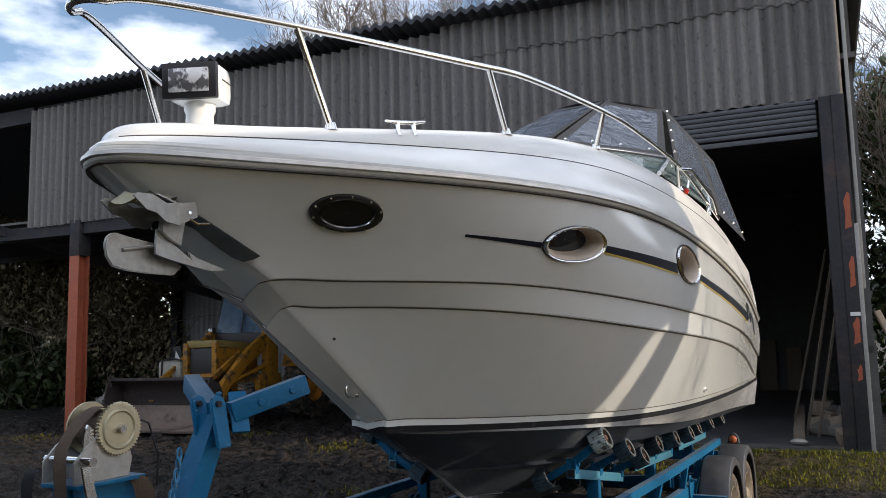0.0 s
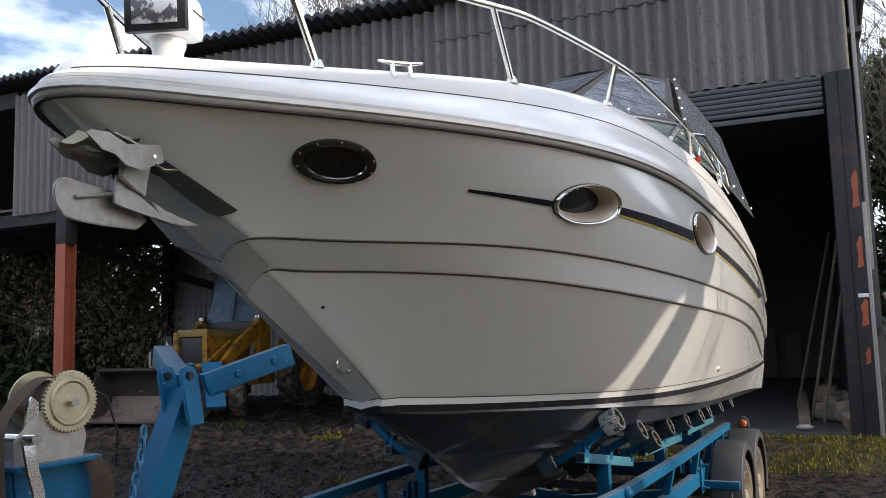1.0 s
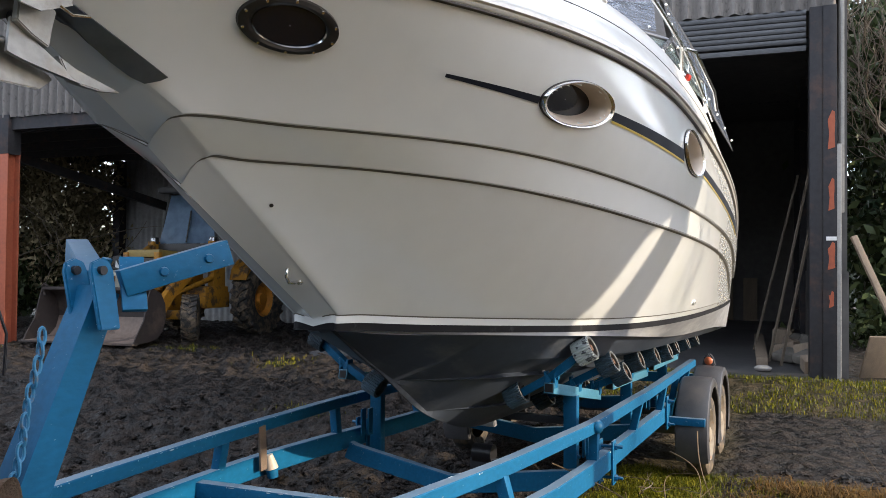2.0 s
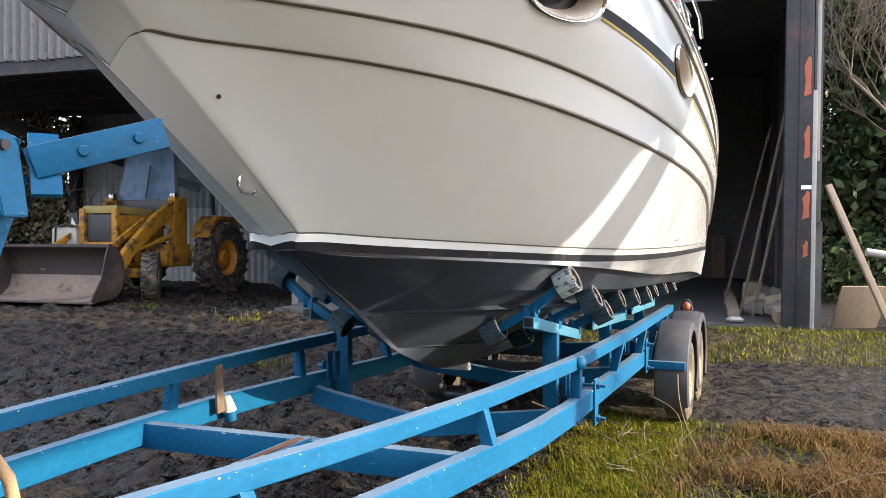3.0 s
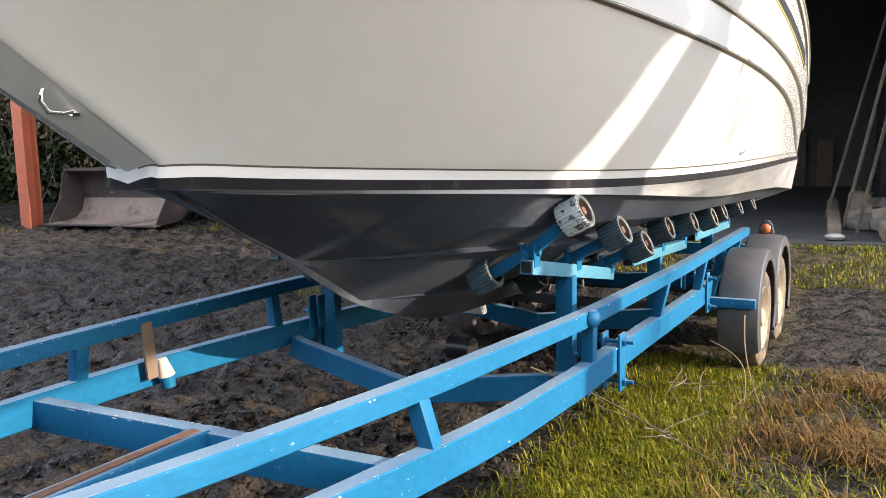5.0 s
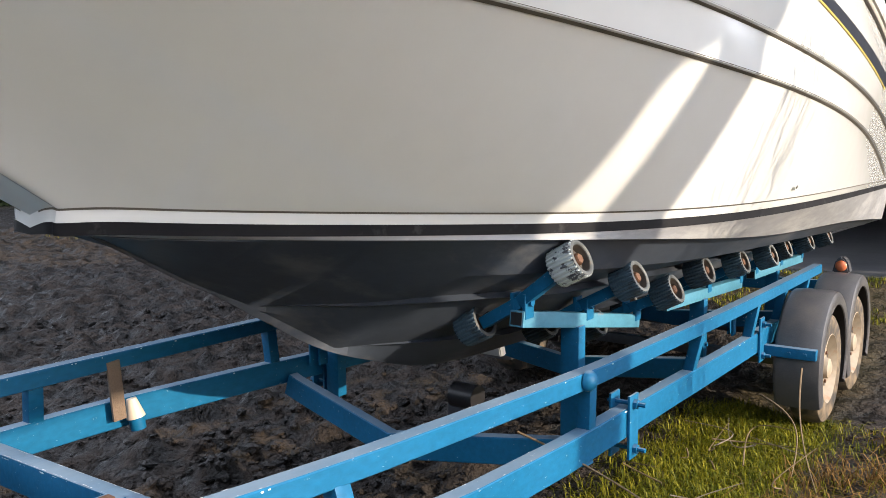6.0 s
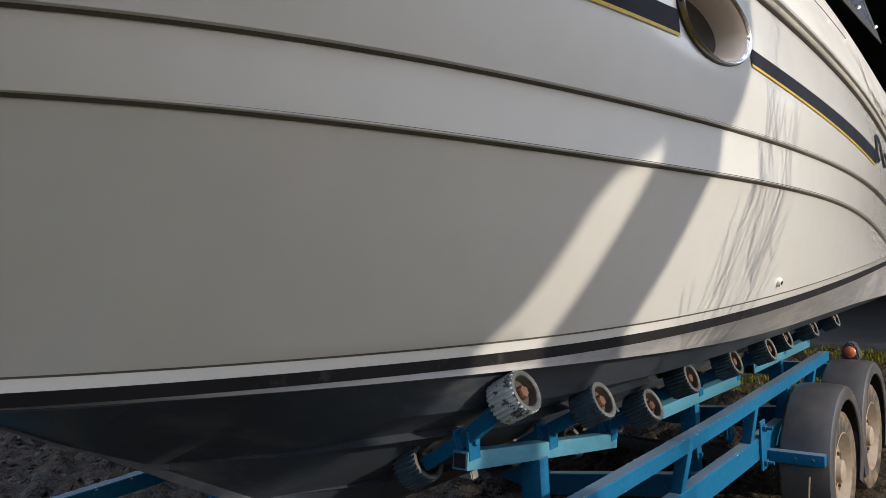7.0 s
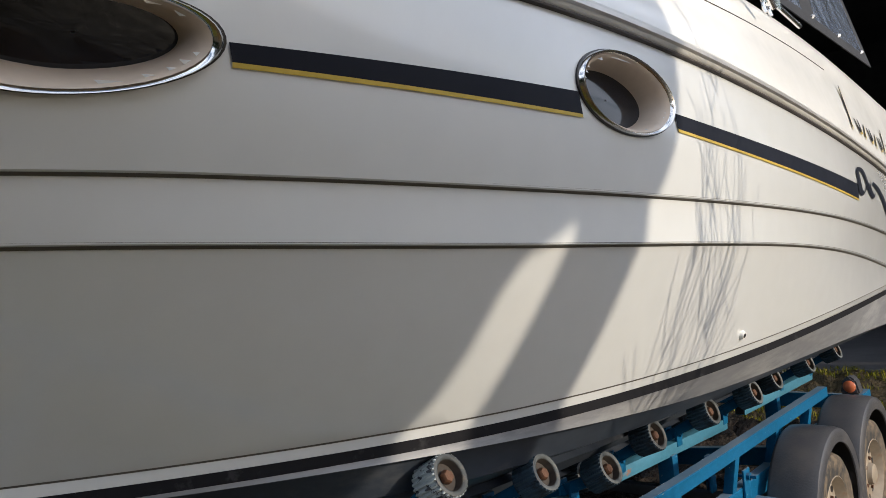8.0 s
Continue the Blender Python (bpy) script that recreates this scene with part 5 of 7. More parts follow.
def build_frame():
    for sg in (1, -1):
        ss = np.linspace(0.75, 7.9, 30)
        part("upper_rail", swept([(sg * half(s, "upper"), s, upper_z(s)) for s in ss], 0.055, 0.058), M_BLUE, trailer, "chipped blue upper rail", 20)
        ss = np.linspace(0.75, 9.0, 34)
        part("lower_rail", swept([(sg * half(s, "lower"), s, lower_z(s)) for s in ss], 0.055, 0.105), M_BLUE, trailer, "blue lower chassis rail", 20)
        for s in (2.45, 3.58, 4.66, 5.68, 6.50, 7.05, 7.6):
            a, b = Vector((sg * half(s, "lower"), s, lower_z(s) - 0.005)), Vector((sg * half(s, "upper"), s - 0.01, upper_z(s) - 0.055))
            part("rail_post", beam(a, b, 0.045, 0.05, 0.003, up=(0, 1, 0)), M_BLUE, trailer)
        # domed cap on the rail
        if sg > 0:
            c = Vector((half(4.6, "upper") + 0.026, 4.6, 0.800))
            prof = [(0.036 * math.cos(a), 0.034 * math.sin(a)) for a in np.linspace(0, math.pi / 2, 7)]
            part("cap", turned(prof, 20, Matrix.Translation(c) @ pose(0, 0, 0, 0, 90, 0)), M_BLUE, trailer, "blue domed cap", 60)
    # chips of bare primer along the rails' upper corners
    rng = random.Random(31)
    def flakes(path, n, w, h, lo, hi):
        bm = bmesh.new()
        for _ in range(n):
            s, side = rng.uniform(lo, hi), rng.choice((-1, 1))
            c, nxt = Vector(path(s)), Vector(path(s + 0.01))
            t = (nxt - c).normalized()
            x = t.cross(Vector((0, 0, 1))).normalized()
            l, d = rng.choice((0.002, 0.003, 0.005, 0.008, 0.016)) * rng.uniform(0.6, 1.3), rng.uniform(0.001, 0.005)
            up = [c + t * (l * math.cos(a) * rng.uniform(0.6, 1)) + x * (side * (w / 2 - 0.004 - d * (0.5 + 0.5 * math.sin(a)) * rng.uniform(0.5, 1))) + Vector((0, 0, 0.0009)) for a in np.linspace(0, math.tau, 8)[:-1]]
            bm.faces.new([bm.verts.new(p) for p in up])
            if rng.random() < 0.22:
                k = rng.uniform(0.001, 0.006)
                up = [c + x * (side * (w / 2 + 0.0009)) + t * (l * math.cos(a) * rng.uniform(0.6, 1)) + Vector((0, 0, -0.003 - k * (0.5 + 0.5 * math.sin(a)))) for a in np.linspace(0, math.tau, 8)[:-1]]
                bm.faces.new([bm.verts.new(p) for p in up])
        bmesh.ops.recalc_face_normals(bm, faces=bm.faces)
        return tagged(part("bare_metal", bm, M_CHIP, trailer, "", 0), "pale chips in the paint along the corners", kind="stuff")
    flakes(lambda s: (-half(s, "upper"), s, upper_z(s)), 620, 0.055, 0.058, 1.8, 5.2)
    flakes(lambda s: (half(s, "upper"), s, upper_z(s)), 170, 0.055, 0.058, 1.8, 6.5)
    flakes(lambda s: (half(s, "lower"), s, lower_z(s)), 110, 0.055, 0.105, 1.8, 6.5)
    flakes(lambda s: (-half(s, "lower"), s, lower_z(s)), 90, 0.055, 0.105, 1.8, 5.2)
    flakes(lambda s: (s, 3.43 + 0.05 * s, 0.651), 120, 0.055, 0.1, -0.5, 0.5)
    # cross members
    part("cross_member", beam((-half(3.42, "lower"), 3.40, 0.60), (half(3.42, "lower"), 3.46, 0.60), 0.055, 0.10), M_BLUE, trailer)
    part("drawbar", swept([(0.05, 3.42, 0.655), (0.06, 2.0, 0.66), (0.07, 0.2, 0.66)], 0.07, 0.07), M_BLUE, trailer, "blue drawbar with a rusty strip on top")
    part("drawbar_strip", swept([(0.05, 3.40, 0.659), (0.06, 2.2, 0.664)], 0.03, 0.003), M_RUST, trailer)
    for s0, s1, z1 in ((4.72, 4.55, 0.44), (6.05, 5.95, 0.44), (7.45, 7.45, 0.44), (8.9, 8.9, 0.5)):
        part("bent_cross_member", swept([(-0.70, s0, 0.565), (-0.66, s0, 0.55), (0.02, s1, z1 + 0.05), (0.68, s0, 0.55), (0.72, s0, 0.565)], 0.05, 0.10), M_BLUE, trailer, "cranked blue cross member", 20)
    # keel support and its dark wheel under the forefoot
    part("keel_roller", cyl((-0.05, 5.05, 0.50), (0.07, 5.05, 0.50), 0.055, None, 24), M_BLACKRIM, trailer, "black keel roller", 40)
    part("keel_bracket", box((0.16, 0.05, 0.10), pose(0.01, 5.05, 0.42), 0.004), M_DARKMETAL, trailer)
    part("keel_pad", prism([(-0.10, 0), (0.10, 0), (0.085, 0.07), (0.05, 0.10), (0.0, 0.115), (-0.05, 0.10), (-0.085, 0.07)], 0.05, pose(-0.20, 5.55, 0.56, 90, 0, 0), 0.006), M_RUBBERPAD, trailer, "pale bow chock")


build_frame()


def build_rollers():
    def ribs(bm, r, w, n=26):
        """A ribbed roller about z, with a recessed face at its outer end."""
        prof_r = []
        seg = n * 4
        def radius(k):
            return r if k % 4 in (0, 1) else r - 0.006
        for z in (-w / 2, -w / 2 + 0.004, w / 2 - 0.004, w / 2):
            prof_r.append([Vector(((radius(k) - (0.004 if abs(z) > w / 2 - 0.002 else 0)) * math.cos(k * math.tau / seg), (radius(k) - (0.004 if abs(z) > w / 2 - 0.002 else 0)) * math.sin(k * math.tau / seg), z)) for k in range(seg)])
        return grid(prof_r, bm, close=True)

    def roller(c, tilt, parent, pale=False, r=0.064, w=0.098, face=M_HUBPALE, sg=1):
        m = Matrix.Translation(c) @ pose(0, 0, 0, 0, sg * (90 - tilt), 0)
        ob = part("roller", mended(ribs(bmesh.new(), r, w)), M_RIBPALE if pale else M_RIB, parent, "ribbed chalky roller" if pale else "ribbed blue-grey rubber roller", 35)
        ob.matrix_local = m
        disc = part("roller_face", turned([(r - 0.004, w / 2), (r - 0.012, w / 2 + 0.002), (r * 0.74, w / 2), (r * 0.70, w / 2 - 0.004)], 26), face, ob, "worn pale end ring", 35)
        part("roller_hub", turned([(r * 0.71, w / 2 - 0.002), (r * 0.66, w / 2 - 0.030), (0.0, w / 2 - 0.032)], 26), M_HUB, ob, "rusty recessed hub", 35)
        back = part("roller_face", turned([(r - 0.004, -w / 2), (r * 0.72, -w / 2), (r * 0.66, -w / 2 + 0.02), (0.0, -w / 2 + 0.02)], 26), M_RIB, ob, "", 35)
        part("axle_nut", turned([(0.0, w / 2 - 0.006), (0.016, w / 2 - 0.006), (0.020, w / 2 - 0.012), (0.020, w / 2 - 0.025)], 6), M_RUST, ob, "rusty axle nut", 35)
        return ob

    for sg in (1, -1):
        # two inclined beams on posts carry the swinging roller pairs
        shift = 0.0 if sg > 0 else 0.085
        for s0, z0, s1, z1, b0, mat in ((4.545, 0.985, 5.50, 0.815, 0.57, M_BLUEWORN), (5.80, 0.835, 6.95, 0.785, 0.575, M_BLUEWORN), (7.20, 0.80, 8.4, 0.77, 0.575, M_BLUEWORN)):
            b0 += shift
            beam_ob = part("roller_beam", beam((sg * b0, s0, z0), (sg * b0, s1, z1), 0.055, 0.055, 0.004), mat, trailer, "faded blue box beam with rust spots", 20)
            part("beam_mouth", beam((sg * b0, s0 - 0.002, z0), (sg * b0, s0 + 0.02, z0 - 0.003), 0.042, 0.042, 0.0), M_BLACKRIM, beam_ob)
            sm = s0 + 0.40 if s0 < 5 else s0 + 0.5
            zm = z0 + (z1 - z0) * (sm - s0) / (s1 - s0) - 0.02
            part("upright", beam((sg * (b0 + 0.0), sm, 0.42), (sg * b0, sm, zm), 0.075, 0.055, 0.004, up=(0, 1, 0)), M_BLUE, trailer)
            for z in (0.48, 0.56):
                bolt((sg * (b0 + 0.038), sm, z), (sg, 0, 0), trailer)
            n = 3
            for k in range(n):
                s = s0 + 0.035 + (s1 - s0 - 0.06) * k / (n - 1)
                z = z0 + (z1 - z0) * (s - s0) / (s1 - s0)
                hz = {0: 0.0}.get(k, 0.0)
                piv = Vector((sg * b0, s, z + 0.058))
                bracket = part("pivot_bracket", box((0.012, 0.055, 0.085), Matrix.Translation(piv + Vector((sg * 0.024, 0, -0.012))), 0.002), M_BLUE, trailer)
                part("pivot_bracket", box((0.012, 0.055, 0.085), Matrix.Translation(piv + Vector((-sg * 0.024, 0, -0.012))), 0.002), M_BLUE, trailer)
                if s0 < 5:
                    rise, out = ((0.125, 0.175), (0.105, 0.18), (0.075, 0.15))[k]
                else:
                    rise, out = 0.10, 0.155
                outer = piv + Vector((sg * out, 0, rise + (0.015 if k == 0 and s0 < 5 else 0)))
                inner = piv + Vector((-sg * 0.19, 0, -0.10))
                arm = part("swing_arm", beam(piv + Vector((0, 0, 0.0)), outer - Vector((sg * 0.03, 0, 0.025)), 0.05, 0.042, 0.004), M_BLUE, trailer, "blue swinging roller arm")
                part("swing_arm", beam(inner + Vector((sg * 0.04, 0, 0.012)), piv, 0.05, 0.042, 0.004), M_BLUE, trailer)
                bolt(piv + Vector((0.03 * sg, 0, 0)), (sg, 0, 0), trailer, 0.014)
                tilt = 27 if s0 < 5 else 22
                first = sg > 0 and s0 < 5 and k == 0
                roller(outer, tilt, trailer, pale=first or (sg < 0 and s0 < 5 and k == 0 and False), sg=sg)
                if k != 1 or s0 < 5:
                    roller(inner, tilt, trailer, sg=sg)


build_rollers()


def build_running_gear():
    def wheel(s, sg):
        c = Vector((sg * 0.965, s, 0.315))
        m = Matrix.Translation(c) @ pose(0, 0, 0, 0, sg * 90, 0)
        w = part("wheel", turned([(0.195, -0.075), (0.27, -0.085), (0.298, -0.070), (0.308, -0.045), (0.312, 0.0), (0.308, 0.045), (0.298, 0.070), (0.27, 0.085), (0.195, 0.078), (0.190, 0.06)], 44), M_TYRE, trailer, "muddy road tyre", 40)
        w.matrix_local = m
        part("rim", turned([(0.200, 0.076), (0.192, 0.080), (0.178, 0.055), (0.165, 0.030), (0.10, 0.042), (0.062, 0.050), (0.055, 0.075), (0.03, 0.085), (0.0, 0.086)], 36), M_RIM, w, "pale rusty steel rim", 35)
        for k in range(10):
            a = k * math.tau / 10
            part("rim_slot", turned([(0.0, 0.0), (0.017, 0.0), (0.017, 0.002), (0.0, 0.002)], 10, pose(0.135 * math.cos(a), 0.135 * math.sin(a), 0.0375)), M_BLACKRIM, w)
        for k in range(5):
            a = k * math.tau / 5 + 0.3
            part("wheel_nut", turned([(0.0, 0.0), (0.011, 0.0), (0.010, 0.014), (0.0, 0.015)], 6, pose(0.085 * math.cos(a), 0.085 * math.sin(a), 0.043)), M_RUST, w)

    def guard(s, sg):
        c = Vector((0, s, 0.365))
        rows = []
        a0, a1 = radians(-32), radians(212)
        for a in np.linspace(a0, a1, 36):
            d = Vector((0, -math.cos(a), math.sin(a)))
            rows.append([Vector((sg * x, 0, 0)) + c + d * r for x, r in ((0.835, 0.350), (0.832, 0.372), (0.845, 0.384), (0.90, 0.390), (1.03, 0.388), (1.062, 0.380), (1.072, 0.362), (1.070, 0.315), (1.064, 0.312))])
        bm = mended(grid(rows))
        bmesh.ops.solidify(bm, geom=bm.faces[:], thickness=0.004)
        g = part("mudguard", bm, M_GUARD, trailer, "dark plastic mudguard with a rolled lip", 35)
        return g

    for sg in (1, -1):
        for s in (7.12, 7.88):
            wheel(s, sg)
            guard(s, sg)
        part("guard_bracket", box((0.36, 0.05, 0.055), pose(sg * 0.87, 6.735, 0.470), 0.003), M_BLUE, trailer, "flat blue mudguard bracket")
        for x in (0.92, 1.0):
            bolt((sg * x, 6.71, 0.47), (0, -1, 0), trailer, 0.009, 0.008)
        lamp = part("marker_lamp", prism([(-0.055, 0), (0.055, 0), (0.035, 0.085), (0.0, 0.11), (-0.035, 0.085)], 0.09, pose(sg * 0.92, 8.10, 0.735, 90, 0, 0), 0.01), M_GUARD, trailer, "marker lamp on the rear mudguard")
        part("lens", turned([(0.0, 0.020), (0.026, 0.014), (0.036, 0.0), (0.0, 0.0)], 18, pose(sg * 0.92, 8.008, 0.782, 90, 0, 0)), M_AMBER, lamp, "faded red lens", 50)
        # suspension unit and axle stub beside the wheel
        part("suspension_unit", cyl((sg * 0.70, 7.0, 0.44), (sg * 0.86, 7.0, 0.44), 0.07, None, 18), M_DARKMETAL, trailer)
    part("axle", beam((-0.95, 7.12, 0.33), (0.95, 7.12, 0.33), 0.06, 0.06), M_DARKMETAL, trailer)
    part("axle", beam((-0.95, 7.88, 0.33), (0.95, 7.88, 0.33), 0.06, 0.06), M_DARKMETAL, trailer)
    # clamps: plates with through bolts round the lower rail
    for sg in (1, -1):
        for s in (4.97, 6.62):
            b = half(s, "lower")
            cl = part("rail_clamp", box((0.010, 0.075, 0.235), pose(sg * (b + 0.036), s, 0.545), 0.002), M_BLUE, trailer, "blue bolted rail clamp")
            part("clamp_plate", box((0.010, 0.075, 0.235), pose(sg * (b - 0.036), s, 0.545), 0.002), M_BLUE, cl)
            part("clamp_lug", box((0.012, 0.05, 0.16), pose(sg * (b - 0.07), s - 0.13, 0.66), 0.002), M_BLUE, cl)
            part("clamp_lug", box((0.012, 0.05, 0.16), pose(sg * (b - 0.10), s - 0.10, 0.66), 0.002), M_BLUE, cl)
            for z in (0.628, 0.462):
                part("clamp_bolt", cyl((sg * (b - 0.06), s, z), (sg * (b + 0.085), s, z), 0.009, None, 8), M_BLUE, cl)
                part("clamp_nut", cyl((sg * (b + 0.042), s, z), (sg * (b + 0.056), s, z), 0.018, None, 6), M_BLUE, cl)
    # strap end hanging on the far rail, with a plug beside it
    part("hanging_strap", box((0.012, 0.05, 0.22), pose(-half(3.9, "upper") + 0.032, 3.86, 0.70, 4, 0, 0), 0.002), M_STRAP, trailer, "brown strap hanging from the rail")
    plug = part("plug", cyl((-0.69, 3.92, 0.655), (-0.68, 3.93, 0.585), 0.018, 0.034, 16), M_CREAM, trailer, "cream and blue trailer plug")
    part("plug_collar", cyl((-0.68, 3.93, 0.585), (-0.675, 3.935, 0.54), 0.030, 0.027, 16), M_BLUE, plug)


build_running_gear()


def build_winch_post():
    # leaning box post with forked arms that cradle the stem
    top, foot = Vector((0.188, 2.085, 1.535)), Vector((0.11, 1.74, 0.62))
    post = part("bow_post", bmesh.new(), M_BLUE, trailer, "blue leaning bow post with forked arms")
    bm = bmesh.new()
    ax = (top - foot).normalized()
    x = Vector((1, 0, 0))
    y = ax.cross(x).normalized()
    rows = []
    for t, w, d in ((0.0, 0.105, 0.10), (0.62, 0.085, 0.085), (1.0, 0.075, 0.07)):
        c = foot.lerp(top, t)
        rows.append([c + x * (a * w / 2) + y * (b * d / 2) for a, b in ((-1, -1), (1, -1), (1, 1), (-1, 1))])
    grid(rows, bm, close=True)
    bm.faces.new([bm.verts.new(p) for p in rows[-1]])
    part("post", mended(bm), M_BLUE, post, "", 20)
    for dx in (-0.045, 0.045):
        m = Matrix.Translation(top + Vector((dx, -0.03, 0.0))) @ pose(0, 0, 0, -12, 0, 90)
        ear = [(-0.03, -0.10), (0.03, -0.10), (0.034, 0.045), (0.026, 0.068), (0.0, 0.078), (-0.026, 0.068), (-0.034, 0.045)]
        part("ear", prism(ear, 0.014, m @ pose(0, 0, 0, 90, 0, 0), 0.003), M_BLUE, post, "pierced blue lug")
        part("ear_hole", cyl(top + Vector((dx - 0.0155, -0.036, 0.048)), top + Vector((dx + 0.0155, -0.036, 0.048)), 0.011, None, 14), M_BLACKRIM, post)
    for sg, tip in ((1, Vector((0.375, 2.345, 1.632))), (-1, Vector((-0.145, 2.30, 1.640)))):
        root = top + Vector((sg * 0.045, 0.03, 0.015))
        d = (tip - root).normalized()
        up = Vector((0, 0, 1))
        side = d.cross(up).normalized()
        arm = part("arm", beam(root, tip, 0.060, 0.068, 0.004), M_BLUE, post, "blue channel arm with bolts", 20)
        part("arm_mouth", beam(tip - d * 0.03, tip + d * 0.004, 0.042, 0.050, 0.010), M_RUBBERPAD, arm, "worn pale rubber end")
        part("gusset", box((0.016, 0.06, 0.15), Matrix.Translation(root + d * 0.03 + side * (0.0) + Vector((0, 0, -0.01))) @ pose(0, 0, 0, 0, -sg * 28, -sg * 35), 0.003), M_BLUE, arm)
        for t in (0.36, 0.78):
            q = root.lerp(tip, t) + side * (0.030 if sg > 0 else 0.030)
            part("bolt", cyl(q, q + side * 0.010, 0.013, 0.010, 10), M_BLUE, arm)
    # safety chain down the post
    a, b = Vector((0.185, 1.965, 1.43)), Vector((0.20, 1.80, 0.70))
    n = 24
    for k in range(n):
        c = a.lerp(b, k / (n - 1)) + Vector((0.004 * math.sin(k), -0.035, 0))
        ring = [c + Vector(((0.009 * math.cos(t)) if k % 2 else 0.0, 0.0 if k % 2 else 0.009 * math.cos(t), 0.021 * math.sin(t))) for t in np.linspace(0, math.tau, 13)[:-1]]
        part("chain_link", tube(ring, 0.0042, 6, closed=True), M_CHAIN, post)
    # winch on a bracket in front of the post
    base = Vector((0.120, 1.642, 1.385))
    part("winch_bracket", prism([(-0.09, 0), (0.13, 0), (0.20, -0.22), (0.12, -0.78), (0.0, -0.78)], 0.085, Matrix(((0, 0, 1, base.x - 0.045), (1, 0, 0, base.y), (0, 1, 0, base.z), (0, 0, 0, 1))), 0.006), M_BLUE, post, "blue folded winch bracket")
    part("bracket_top", box((0.16, 0.24, 0.012), Matrix.Translation(base + Vector((0.0, 0.02, 0.004))), 0.002), M_BLUE, post)
    winch = part("winch", prism([(-0.10, 0.0), (0.09, 0.0), (0.10, 0.05), (0.075, 0.14), (0.02, 0.165), (-0.06, 0.10), (-0.10, 0.06)], 0.006, Matrix(((0, 0, 1, base.x + 0.060), (1, 0, 0, base.y), (0, 1, 0, base.z + 0.012), (0, 0, 0, 1)))), M_GALV, trailer, "galvanised hand winch")
    part("side_plate", prism([(-0.10, 0.0), (0.09, 0.0), (0.10, 0.05), (0.075, 0.14), (0.02, 0.165), (-0.06, 0.10), (-0.10, 0.06)], 0.006, Matrix(((0, 0, 1, base.x - 0.075), (1, 0, 0, base.y), (0, 1, 0, base.z + 0.012), (0, 0, 0, 1)))), M_GALV, winch)
    axis = base + Vector((0, 0.045, 0.155))
    # toothed wheel
    bm = bmesh.new()
    n = 46
    outline = [((0.079 if k % 2 else 0.072) * math.cos(k * math.tau / (2 * n)), (0.079 if k % 2 else 0.072) * math.sin(k * math.tau / (2 * n))) for k in range(2 * n)]
    part("gear", prism(outline, 0.012, Matrix.Translation(axis + Vector((0.066, 0, 0))) @ pose(0, 0, 0, 0, 90, 0)), M_ZINC, winch, "toothed brassy gear wheel")
    part("gear_dish", turned([(0.062, 0.013), (0.058, 0.0165), (0.052, 0.0165), (0.048, 0.013)], 36, Matrix.Translation(axis + Vector((0.066, 0, 0))) @ pose(0, 0, 0, 0, 90, 0)), M_ZINC, winch, "", 40)
    part("gear_hub", cyl(axis + Vector((0.07, 0, 0)), axis + Vector((0.095, 0, 0)), 0.014, 0.012, 14), M_STEEL, winch)
    part("drum_flange", cyl(axis + Vector((-0.066, 0, 0)), axis + Vector((-0.060, 0, 0)), 0.078, None, 36), M_ZINC, winch)
    part("drum", cyl(axis + Vector((-0.06, 0, 0)), axis + Vector((0.06, 0, 0)), 0.055, None, 28), M_STRAP, winch, "drum wound with brown webbing")
    part("crank", swept([base + Vector((0.10, -0.085, 0.065)), base + Vector((0.105, -0.075, 0.0)), base + Vector((0.105, -0.06, -0.05)), base + Vector((0.13, -0.05, -0.30))], 0.03, 0.008, up=(1, 0, 0)), M_STEEL, winch, "steel crank")
    part("pinion", cyl(base + Vector((-0.09, -0.075, 0.075)), base + Vector((0.115, -0.075, 0.075)), 0.013, None, 14), M_STEEL, winch)
    part("ratchet", prism([(-0.02, 0), (0.02, 0), (0.014, 0.07), (-0.004, 0.085), (-0.016, 0.06)], 0.008, Matrix.Translation(base + Vector((0.055, -0.05, 0.09))) @ pose(0, 0, 0, 90, 0, 90)), M_STEEL, winch)
    # webbing: over the drum and hanging in front, then slung over the bracket
    def ribbon(points, w, mat, label, side=Vector((1, 0, 0))):
        pts = [Vector(p) for p in points]
        fine = []
        ts = np.linspace(0, len(pts) - 1, len(pts) * 6)
        for t in ts:
            fine.append(Vector([float(spline(range(len(pts)), [p[i] for p in pts], [t])[0]) for i in range(3)]))
        rows = [[p - side * w / 2, p - side * w / 6 + Vector((0, -0.002, 0)), p + side * w / 6 + Vector((0, -0.002, 0)), p + side * w / 2] for p in fine]
        bm = grid(rows)
        bmesh.ops.solidify(bm, geom=bm.faces[:], thickness=0.003)
        return part("webbing", bm, mat, winch, label, 50)
    ribbon([axis + Vector((0.01, 0.01, 0.058)), axis + Vector((0.01, -0.05, 0.055)), base + Vector((0.03, -0.11, 0.12)), base + Vector((0.045, -0.125, -0.02)), base + Vector((0.06, -0.13, -0.30)), base + Vector((0.05, -0.11, -0.62))], 0.055, M_STRAP, "brown webbing strap")
    ribbon([base + Vector((0.06, 0.10, 0.01)), base + Vector((0.09, 0.13, -0.05)), base + Vector((0.075, 0.11, -0.25)), base + Vector((0.09, -0.05, -0.45)), base + Vector((0.07, -0.12, -0.72))], 0.055, M_STRAP, "brown webbing strap", Vector((0.6, 0.8, 0)))
